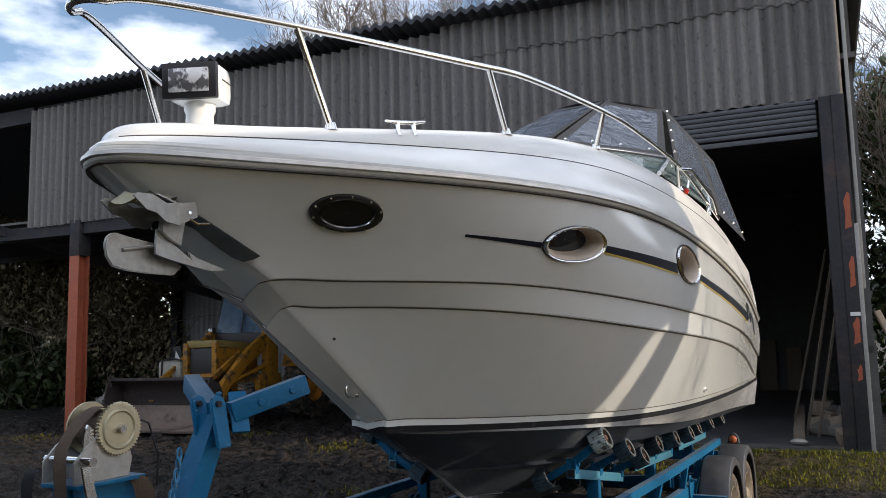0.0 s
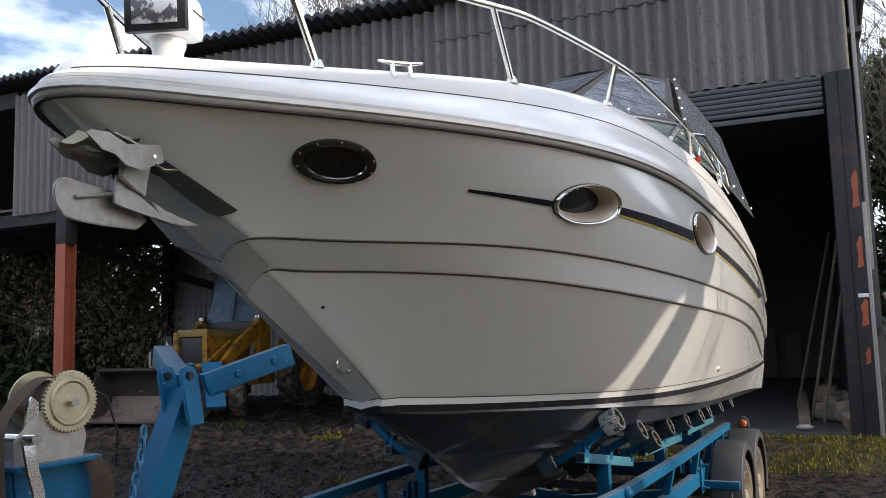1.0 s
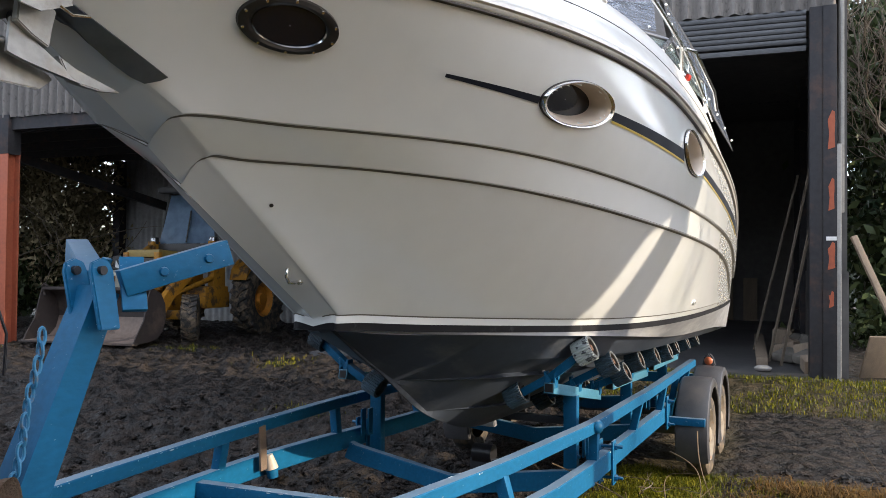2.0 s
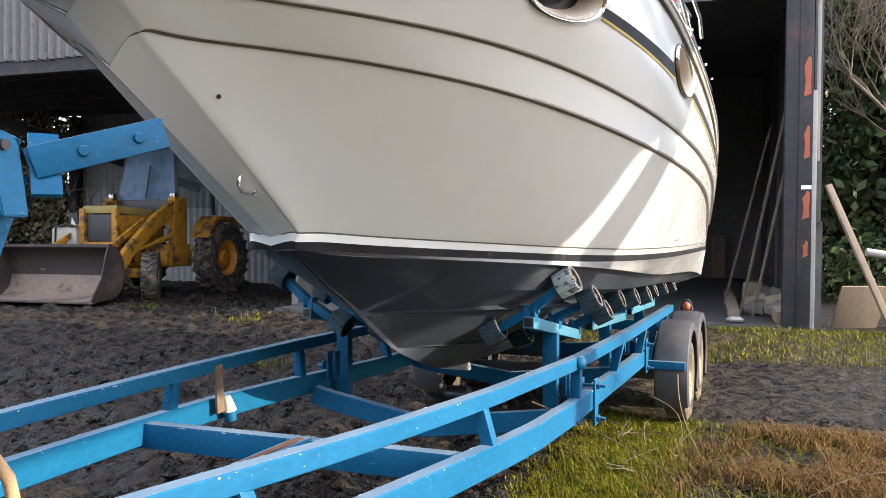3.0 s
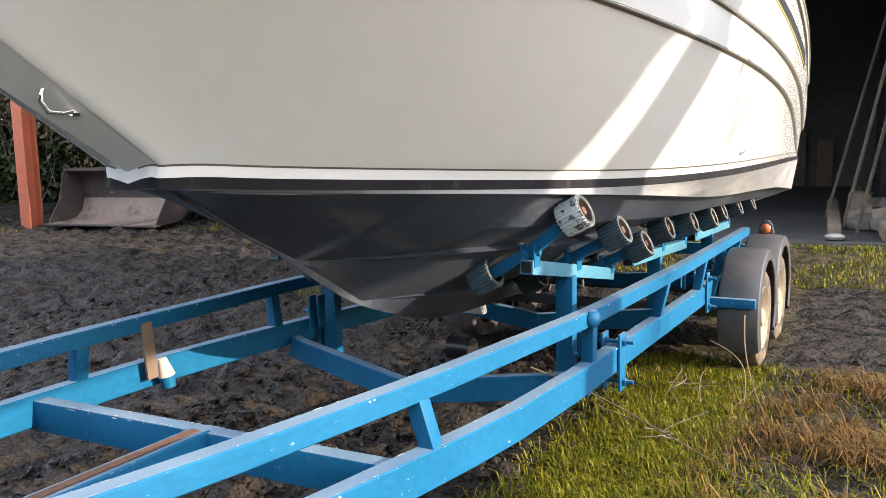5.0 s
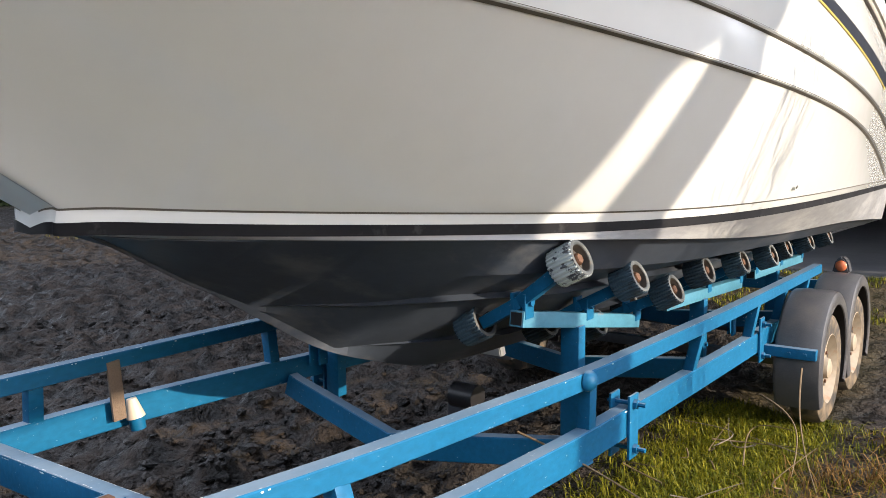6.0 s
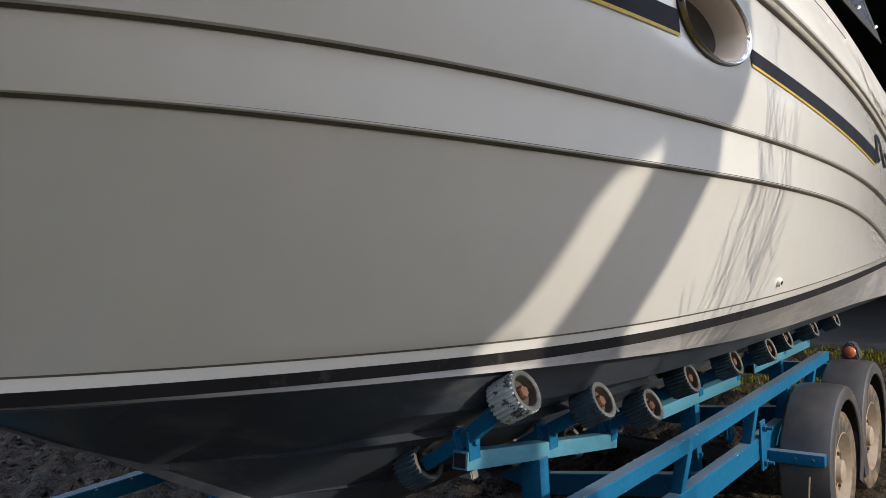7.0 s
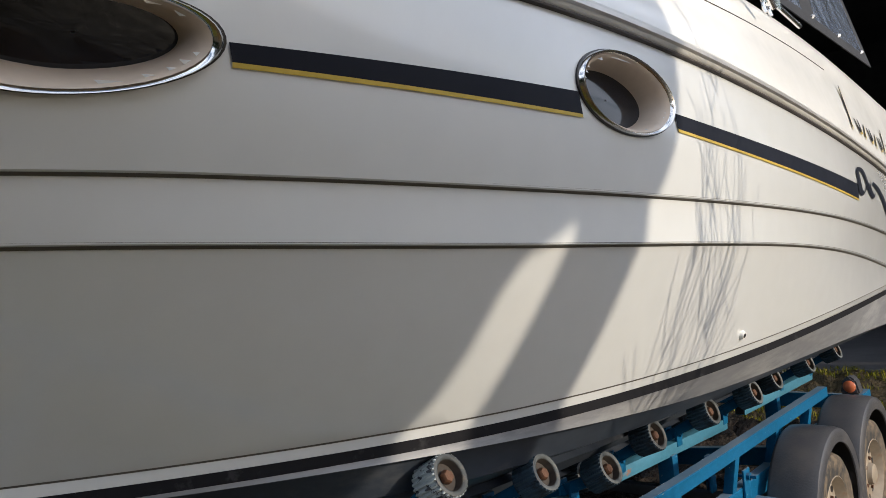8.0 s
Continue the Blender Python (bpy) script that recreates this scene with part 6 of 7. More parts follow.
    ribbon([base + Vector((0.075, -0.10, -0.70)), base + Vector((0.09, 0.02, -0.42)), base + Vector((0.095, 0.14, -0.26)), base + Vector((0.085, 0.20, -0.34)), base + Vector((0.09, 0.23, -0.75))], 0.06, M_STRAP, "brown webbing strap", Vector((0.35, 0.9, 0)))
    ribbon([base + Vector((-0.02, -0.16, 0.06)), base + Vector((-0.01, -0.19, 0.02)), base + Vector((0.0, -0.19, -0.15)), base + Vector((0.0, -0.18, -0.5))], 0.05, M_STRAPDARK, "dark webbing strap")
    part("cable", tube([base + Vector((0.02, 0.03, 0.17)), base + Vector((0.05, 0.08, 0.20)), base + Vector((0.08, 0.15, 0.16)), base + Vector((0.09, 0.18, 0.06)), base + Vector((0.09, 0.175, -0.03))], 0.0035, 6), M_BLACKRIM, winch, "thin black cable", 60)
    part("rope_loop", tube([(0.20, 1.84, 1.02), (0.235, 1.90, 1.05), (0.265, 1.97, 1.02), (0.28, 2.02, 0.93), (0.28, 2.05, 0.80), (0.27, 2.05, 0.64)], 0.013, 10), M_HOSE, winch, "stiff tan rope", 60)


build_winch_post()


# ---- the digger in the open bay ----
def build_digger():
    base = pose(-6.40, 15.85, 0.12, 0, 0, -20)
    dg = thing("backhoe_loader", "old yellow backhoe loader with a rusty front bucket, parked on mud", "digger", base)
    X = 0.25
    # front bucket: curved shell between two cheeks
    prof = [(0.02, 1.06), (0.10, 1.08), (0.30, 0.98), (0.42, 0.78), (0.44, 0.52), (0.36, 0.28), (0.20, 0.14), (-0.05, 0.10), (-0.40, 0.08)]
    def shell(points):
        bm = mended(grid([[(x, y, z) for x in np.linspace(-1.30, 1.30, 14)] for y, z in points]))
        bmesh.ops.solidify(bm, geom=bm.faces[:], thickness=0.02)
        return bm
    bucket = part("bucket", shell(prof[:5]), M_BUCKET, dg, "rusty worn steel bucket", 40)
    part("bucket_floor", shell([(0.44, 0.518), *prof[5:]]), M_BUCKETWORN, bucket, "pale scoured floor of the bucket", 40)
    for x in (-1.30, 1.28):
        cheek = [(y, z) for y, z in prof] + [(-0.42, 0.10), (-0.36, 0.22), (-0.16, 0.50), (-0.04, 0.95)]
        part("cheek", prism(cheek, 0.025, Matrix(((0, 0, 1, x), (1, 0, 0, 0), (0, 1, 0, 0), (0, 0, 0, 1)))), M_BUCKET, bucket)
    part("cutting_edge", box((2.66, 0.16, 0.03), pose(0, -0.42, 0.085), 0.004), M_BUCKET, bucket)
    part("top_lip", box((2.62, 0.10, 0.06), pose(0, 0.06, 1.07), 0.01), M_BUCKET, bucket)
    part("lifting_eye", tube([(-1.20, 0.05, 1.10), (-1.23, 0.0, 1.16), (-1.28, 0.02, 1.12), (-1.29, 0.05, 1.0), (-1.26, 0.05, 0.92)], 0.03, 8), M_BUCKET, bucket)
    # bonnet and grille
    part("bonnet", box((0.80, 1.45, 0.16), pose(X, 1.75, 1.72, -3, 0, 0), 0.04), surface("dull_bonnet", (0.24, 0.17, 0.05), 0.6, vary=0.25, grain=14, bump=0.1), dg, "dull mossy yellow bonnet", 35)
    part("bonnet_side", box((0.78, 1.35, 0.55), pose(X, 1.80, 1.38), 0.02), M_YELLOW, dg)
    part("grille", box((0.62, 0.06, 0.52), pose(X, 1.08, 1.40), 0.01), M_CABBLACK, dg, "black grille")
    for x in (-0.40, 0.36):
        part("grille_post", box((0.12, 0.12, 0.72), pose(X + x, 1.05, 1.42), 0.01), M_YELLOW, dg)
    part("crossbar", box((0.90, 0.10, 0.10), pose(X, 1.04, 1.08), 0.01), M_YELLOW, dg)
    part("tank", box((0.62, 0.5, 0.40), pose(-0.55, 1.2, 1.22), 0.08), M_GREYTANK, dg, "grey hydraulic cover", 40)
    part("tank_hose", tube([(-0.75, 0.95, 1.05), (-0.72, 0.93, 1.42), (-0.45, 0.93, 1.48), (-0.2, 0.95, 1.42)], 0.02, 8), M_CABBLACK, dg)
    # loader arms, two bent plates each side with rams
    for sg in (-1, 1):
        x = X + sg * 0.78
        arm = [(2.55, 1.95), (2.20, 1.98), (1.55, 1.62), (0.75, 1.00), (0.40, 0.62), (0.50, 0.45), (0.68, 0.55), (0.95, 0.86), (1.62, 1.32), (2.2, 1.62), (2.5, 1.66)]
        a = part("loader_arm", prism(arm, 0.12, Matrix(((0, 0, 1, x - 0.06), (1, 0, 0, 0), (0, 1, 0, 0), (0, 0, 0, 1))), 0.01), M_YELLOW, dg, "chipped yellow loader arm", 35)
        part("ram", cyl((x + sg * 0.02, 2.2, 1.25), (x + sg * 0.02, 1.0, 0.95), 0.06, 0.04, 12), M_YELLOW, a)
        part("ram_rod", cyl((x + sg * 0.02, 1.1, 0.98), (x + sg * 0.02, 0.6, 0.80), 0.025, None, 10), M_STEEL, a)
        part("tipping_link", beam((x - sg * 0.14, 1.5, 1.55), (x - sg * 0.14, 0.45, 0.98), 0.07, 0.10, 0.005), M_YELLOW, a)
        part("tower", box((0.16, 0.42, 1.25), pose(x, 2.40, 1.42), 0.02), M_YELLOW, dg)
        # front and rear wheels
        for y, r, w, px, rim in ((1.35, 0.46, 0.32, 0.92, M_YELLOW), (3.55, 0.76, 0.46, 1.06, M_ORANGE)):
            c = Vector((X + sg * px, y, r))
            m = Matrix.Translation(c) @ pose(0, 0, 0, 0, 0, 32 if y < 2 else 0) @ pose(0, 0, 0, 0, sg * 90, 0)
            t = part("wheel", turned([(r * 0.52, -w / 2 * 0.8), (r * 0.86, -w / 2), (r * 0.97, -w / 2 * 0.86), (r * 0.985, 0), (r * 0.97, w / 2 * 0.86), (r * 0.86, w / 2), (r * 0.52, w / 2 * 0.8), (r * 0.5, w / 2 * 0.5)], 40), M_TYRE, dg, "muddy lugged tyre", 40)
            t.matrix_local = m
            part("wheel_centre", turned([(r * 0.53, w / 2 * 0.75), (r * 0.50, w / 2 * 0.6), (r * 0.40, w * 0.1), (r * 0.2, w * 0.14), (r * 0.18, w * 0.3), (0, w * 0.3)], 30), rim, t, "orange-yellow wheel centre", 40)
            n = 22
            for k in range(n):
                ang = k * math.tau / n
                for half_w in (-1, 1):
                    lug = box((r * 0.10, r * 0.13, w * 0.50), pose(r * 0.985 * math.cos(ang + half_w * 0.07), r * 0.985 * math.sin(ang + half_w * 0.07), half_w * w * 0.23, 0, 0, math.degrees(ang)) @ pose(0, 0, 0, half_w * 28, 0, 0))
                    part("lug", lug, M_TYRE, t)
    part("front_axle", box((1.7, 0.16, 0.18), pose(X, 1.35, 0.52), 0.02), M_YELLOW, dg)
    part("chassis", box((0.7, 2.6, 0.35), pose(X, 2.2, 0.75), 0.03), M_YELLOW, dg)
    part("step", box((0.5, 0.8, 0.45), pose(X + 0.62, 2.30, 0.85), 0.03), M_YELLOW, dg)
    for sg in (-1, 1):
        part("rear_fender", prism([(2.82, 1.20), (2.90, 1.45), (3.15, 1.66), (3.9, 1.66), (4.2, 1.4), (4.05, 1.4), (3.8, 1.58), (3.2, 1.58), (3.0, 1.4)], 0.44, Matrix(((0, 0, 1, X + sg * 1.02 - 0.22), (1, 0, 0, 0), (0, 1, 0, 0), (0, 0, 0, 1))), 0.01), M_YELLOW, dg)
    # cab: frame posts, sloping windscreen, side panes, roof
    cab = part("cab_roof", box((1.50, 1.55, 0.14), pose(X, 3.15, 3.18), 0.05), M_CABBLACK, dg, "dark cab roof", 35)
    for sg in (-1, 1):
        part("cab_post", beam((X + sg * 0.74, 2.42, 1.70), (X + sg * 0.58, 2.60, 3.12), 0.07, 0.07), M_CABBLACK, cab)
        part("cab_post", beam((X + sg * 0.74, 3.75, 1.70), (X + sg * 0.64, 3.75, 3.12), 0.07, 0.07), M_CABBLACK, cab)
        rows = [[(X + sg * 0.74, 2.46, 1.84), (X + sg * 0.74, 3.72, 1.84)], [(X + sg * 0.60, 2.62, 3.10), (X + sg * 0.64, 3.72, 3.10)]]
        bm = grid(rows)
        bmesh.ops.solidify(bm, geom=bm.faces[:], thickness=0.006)
        part("side_pane", bm, M_GLASS, cab)
        lamp = part("work_lamp", box((0.15, 0.10, 0.15), pose(X + sg * 0.76, 2.30, 2.06), 0.02), M_CABBLACK, dg, "square work lamp")
        part("lamp_glass", box((0.11, 0.012, 0.11), pose(X + sg * 0.76, 2.246, 2.06), 0.01), M_LAMPSHEEN, lamp)
    rows = [[(X - 0.72, 2.40, 2.00), (X + 0.72, 2.40, 2.00)], [(X - 0.56, 2.58, 3.08), (X + 0.56, 2.58, 3.08)]]
    bm = grid(rows)
    bmesh.ops.solidify(bm, geom=bm.faces[:], thickness=0.008)
    part("windscreen", bm, M_CABSKYGLASS, cab, "windscreen with reflected sky painted into its blue colour")
    part("wiper", beam((X + 0.02, 2.36, 2.02), (X + 0.04, 2.50, 2.72), 0.03, 0.02), M_CABBLACK, cab)
    part("cowl", box((1.46, 0.10, 0.22), pose(X, 2.40, 1.88), 0.02), M_CABBLACK, cab)
    part("sign_board", box((0.60, 0.03, 0.14), pose(X + 0.1, 2.52, 3.14), 0.01), M_WHITE, cab, "pale plate with dark marks")
    for k in range(3):
        part("plate_mark", box((0.09, 0.008, 0.09), pose(X - 0.06 + k * 0.15, 2.503, 3.14)), M_CABBLACK, cab)
    # a mirror on a stalk, off the left of the machine
    mir = part("mirror", box((0.20, 0.05, 0.36), pose(X - 1.25, 1.75, 1.55, 0, -12, 15), 0.03), M_CABBLACK, dg, "black mirror")
    # flat white triangle painted as the light caught in the mirror
    part("painted_glint", prism([(-0.05, -0.10), (0.08, -0.12), (-0.03, 0.08)], 0.006, pose(X - 1.25, 1.715, 1.55, 90, 0, 15)), M_WHITE, mir)


build_digger()


# ---- plants ----
def leaf_cloud(count, place, size, rng, bm_verts, bm_faces, flat=0.5):
    """Adds many small folded leaves at places drawn by place()."""
    for _ in range(count):
        c = place()
        n = Vector((rng.gauss(0, 1), rng.gauss(0, 1), rng.gauss(0, flat) + 0.3)).normalized()
        t = n.orthogonal().normalized()
        t.rotate(Matrix.Rotation(rng.uniform(0, math.tau), 3, n))
        b = n.cross(t)
        s = size * rng.uniform(0.6, 1.3)
        k = len(bm_verts)
        bm_verts += [c - t * s, c + b * s * 0.5, c + t * s, c - b * s * 0.5]
        bm_faces += [(k, k + 1, k + 2), (k, k + 2, k + 3)]


def mesh_object(name, verts, faces, mat, parent=None, label="", kind="", category=""):
    me = bpy.data.meshes.new(name)
    me.from_pydata([tuple(v) for v in verts], [], faces)
    me.materials.append(mat)
    ob = new(name, me)
    ob.parent = parent
    return tagged(ob, label, category, "", kind)


def branches(start, heading, length, radius, depth, rng, out, spread=0.55, up=0.12):
    """Grows a limb and its twigs; out collects (points, radii)."""
    pts, rad = [Vector(start)], [radius]
    d = Vector(heading).normalized()
    steps = 5
    for k in range(steps):
        d = (d + Vector((rng.gauss(0, 0.16), rng.gauss(0, 0.16), rng.gauss(0, 0.10) + up * 0.5))).normalized()
        pts.append(pts[-1] + d * length / steps)
        rad.append(radius * (1 - 0.62 * (k + 1) / steps))
    out.append((pts, rad))
    if depth:
        for k in range(2, steps + 1):
            for _ in range(2 if k > 2 else 1):
                nd = (d + Vector((rng.gauss(0, spread), rng.gauss(0, spread), rng.gauss(0, spread * 0.7) + up))).normalized()
                branches(pts[k], nd, length * rng.uniform(0.45, 0.7), rad[k] * 0.62, depth - 1, rng, out, spread, up)


def build_bare_tree(where, height, seed, depth=4, lean=(0, 0), r=0.16):
    rng = random.Random(seed)
    tree = thing("bare_tree", "leafless winter tree with fine twigs", "tree", Matrix.Translation(where), "bare trees")
    trunk = [(Vector((0, 0, -0.2)) + Vector((lean[0] * t, lean[1] * t, height * 0.45 * t)) + Vector((0.05 * math.sin(5 * t), 0.05 * math.cos(4 * t), 0))) for t in np.linspace(0, 1, 7)]
    part("trunk", tube(trunk, r, 10, radii=[r * (1 - 0.45 * t) for t in np.linspace(0, 1, 7)]), M_BARK, tree, "", 60)
    out = []
    for k in range(7):
        a = k * 2.4 + rng.uniform(-0.4, 0.4)
        s = trunk[3 + k % 4]
        branches(s, (math.cos(a) * 0.9, math.sin(a) * 0.9, 0.9), height * rng.uniform(0.26, 0.36), r * 0.5, depth - 1, rng, out)
    bm = bmesh.new()
    for pts, rad in out:
        tube(pts, 0, 4 if rad[0] < 0.02 else 6, bm=bm, radii=[max(0.006, q) for q in rad])
    part("crown", bm, M_TWIG, tree, "bare branches and twigs", 60)
    return tree


def build_evergreen(where, height, width, seed, count, mat=M_FIR, size=0.12):
    rng = random.Random(seed)
    tree = thing("evergreen_tree", "tall dark ivy-grown evergreen with gaps in its crown", "tree", Matrix.Translation(where), "trees behind the shed")
    pts = [Vector((0.12 * math.sin(3 * t), 0.1 * math.cos(2 * t) - 0.1, height * t - 0.2)) for t in np.linspace(0, 1, 9)]
    part("trunk", tube(pts, 0.2, 10, radii=[0.17 * (1 - 0.85 * t) + 0.01 for t in np.linspace(0, 1, 9)]), M_BARK, tree, "", 60)
    clumps = []
    bm = bmesh.new()
    for k in range(46):
        z = height * (0.06 + 0.94 * (k / 46) ** 0.9)
        a = rng.uniform(0, math.tau)
        reach = width * (1.05 - 0.7 * (z / height)) * rng.uniform(0.35, 1.0)
        tip = Vector((reach * math.cos(a), reach * math.sin(a), z - 0.15 * reach + rng.uniform(-0.1, 0.3)))
        root = Vector((0, 0, z))
        tube([root, root.lerp(tip, 0.5) + Vector((0, 0, 0.1)), tip], 0.03, 5, bm=bm, radii=[0.045, 0.03, 0.01])
        clumps += [(root.lerp(tip, f), 0.22 + 0.30 * f * rng.uniform(0.6, 1.2)) for f in (0.5, 0.75, 1.0)]
    part("limbs", bm, M_BARK, tree, "", 60)
    vs, fs = [], []
    def place():
        c, r = clumps[rng.randrange(len(clumps))]
        return c + Vector((rng.gauss(0, r), rng.gauss(0, r), rng.gauss(0, r * 0.6)))
    leaf_cloud(count, place, size, rng, vs, fs)
    mesh_object("crown", vs, fs, mat, tree, "dark green foliage")


def build_hedge(name, spots, count, size, mat, seed, label):
    """A ragged mass of leaves heaped on spots of (centre, radii)."""
    rng = random.Random(seed)
    vs, fs = [], []
    def place():
        c, r = spots[rng.randrange(len(spots))]
        d = Vector((rng.gauss(0, 1), rng.gauss(0, 1), rng.gauss(0, 1))).normalized() * rng.uniform(0.55, 1.12)
        return Vector(c) + Vector((d.x * r[0], d.y * r[1], d.z * r[2]))
    leaf_cloud(count, place, size, rng, vs, fs)
    mesh_object(name, vs, fs, mat, None, label, "stuff", "shrub")


def build_plants():
    rng = random.Random(3)
    # ivy bank and winter scrub behind the open bay
    spots = []
    for k in range(30):
        x = -24 + k * 0.49
        y = 25.5 + rng.uniform(-1.5, 1.5) - 0.25 * (x + 14)
        spots.append(((x, y, rng.uniform(0.4, 1.9)), (1.1, 0.9, 0.9)))
    build_hedge("ivy_bank", spots, 45000, 0.14, M_IVY, 11, "dense dark ivy bank behind the open bay")
    spots = []
    for k in range(30):
        x = -26 + k * 0.56
        y = 25.6 + rng.uniform(-1, 1) - 0.25 * (x + 14)
        spots.append(((x, y, rng.uniform(1.9, 5.4)), (1.3, 1.0, 1.3)))
    build_hedge("winter_scrub", spots, 60000, 0.10, M_BRAMBLE, 12, "pale tangled winter scrub above the ivy")
    bm = bmesh.new()
    for k in range(260):
        x = rng.uniform(-25, -9.6)
        p = Vector((x, 24.5 + rng.uniform(-1.6, 2.2) - 0.25 * (x + 14), rng.uniform(0, 3.0)))
        d = Vector((rng.gauss(0, 0.6), rng.gauss(0, 0.3), rng.uniform(0.4, 1.2))).normalized()
        pts = [p + d * t * 2.6 + Vector((0.3 * math.sin(3 * t + k), 0, -0.5 * t * t)) for t in np.linspace(0, 1, 6)]
        tube(pts, 0.012, 4, bm=bm, radii=[0.016, 0.013, 0.011, 0.009, 0.007, 0.005])
    link("bramble_stems", bm, M_TWIG, None, "tangled bare bramble stems in the hedge", 60, "stuff", "shrub")
    # evergreens beyond the right-hand corner of the shed
    for k, (x, y, h, w) in enumerate(((9.6, 16.2, 6.6, 1.6), (12.0, 19.0, 8.0, 2.0), (11.6, 22.0, 8.6, 1.9), (13.2, 15.0, 7.0, 2.0), (14.2, 25.0, 9.5, 2.2))):
        build_evergreen((x, y, 0), h, w, 40 + k, 9000, M_FIR if k % 2 else M_IVY, 0.13)
    spots = [((8.3 + 0.7 * k, 14.2 + rng.uniform(-0.8, 1.6) + 0.25 * k, rng.uniform(0.3, 1.0)), (0.8, 0.7, 0.7)) for k in range(10)]
    build_hedge("scrub_by_shed", spots, 7000, 0.08, M_IVY, 13, "dark undergrowth beside the shed")
    # bare trees over the roof, at the left edge and by the shed's corner
    build_bare_tree((-3.2, 27.0, 0), 15.5, 21, 5)
    build_bare_tree((0.2, 29.0, 0), 15.5, 22, 5)
    build_bare_tree((-18.5, 27.0, 0), 12.0, 23, 4)
    build_bare_tree((9.9, 15.2, 0), 10.5, 24, 4, (0.25, 0.2), 0.13)
    # a tall ragged hedge, unseen, added on the near side to block low sky light
    spots = []
    for k in range(64):
        a = radians(143 + 122 * k / 63)
        r = 15 + rng.uniform(-1.2, 1.2)
        spots += [((r * math.sin(a), 1 + r * math.cos(a), z), (1.5, 1.5, 1.5)) for z in (1.0, 2.9, rng.uniform(4.4, 6.4))]
    build_hedge("sky_blocking_hedge", spots, 42000, 0.30, M_IVY, 15, "unseen tall evergreen hedge added to block low sky light")
    # distant wooded skyline all round
    n = 160
    rows = [[], []]
    for k in range(n + 1):
        a = k * math.tau / n
        r = 140
        h = 7 + 4 * noise.fractal(Vector((math.cos(a) * 4, math.sin(a) * 4, 1)), 1.0, 2.0, 5)
        rows[0].append((r * math.sin(a), r * math.cos(a), -1)), rows[1].append((r * math.sin(a), r * math.cos(a), max(2.5, h)))
    link("backdrop", grid(rows), surface("far_woods", (0.055, 0.060, 0.045), 0.9, vary=0.35, grain=2, bump=0, blotch=0.3), None, "far winter woods along the horizon", 0, "structure")


build_plants()


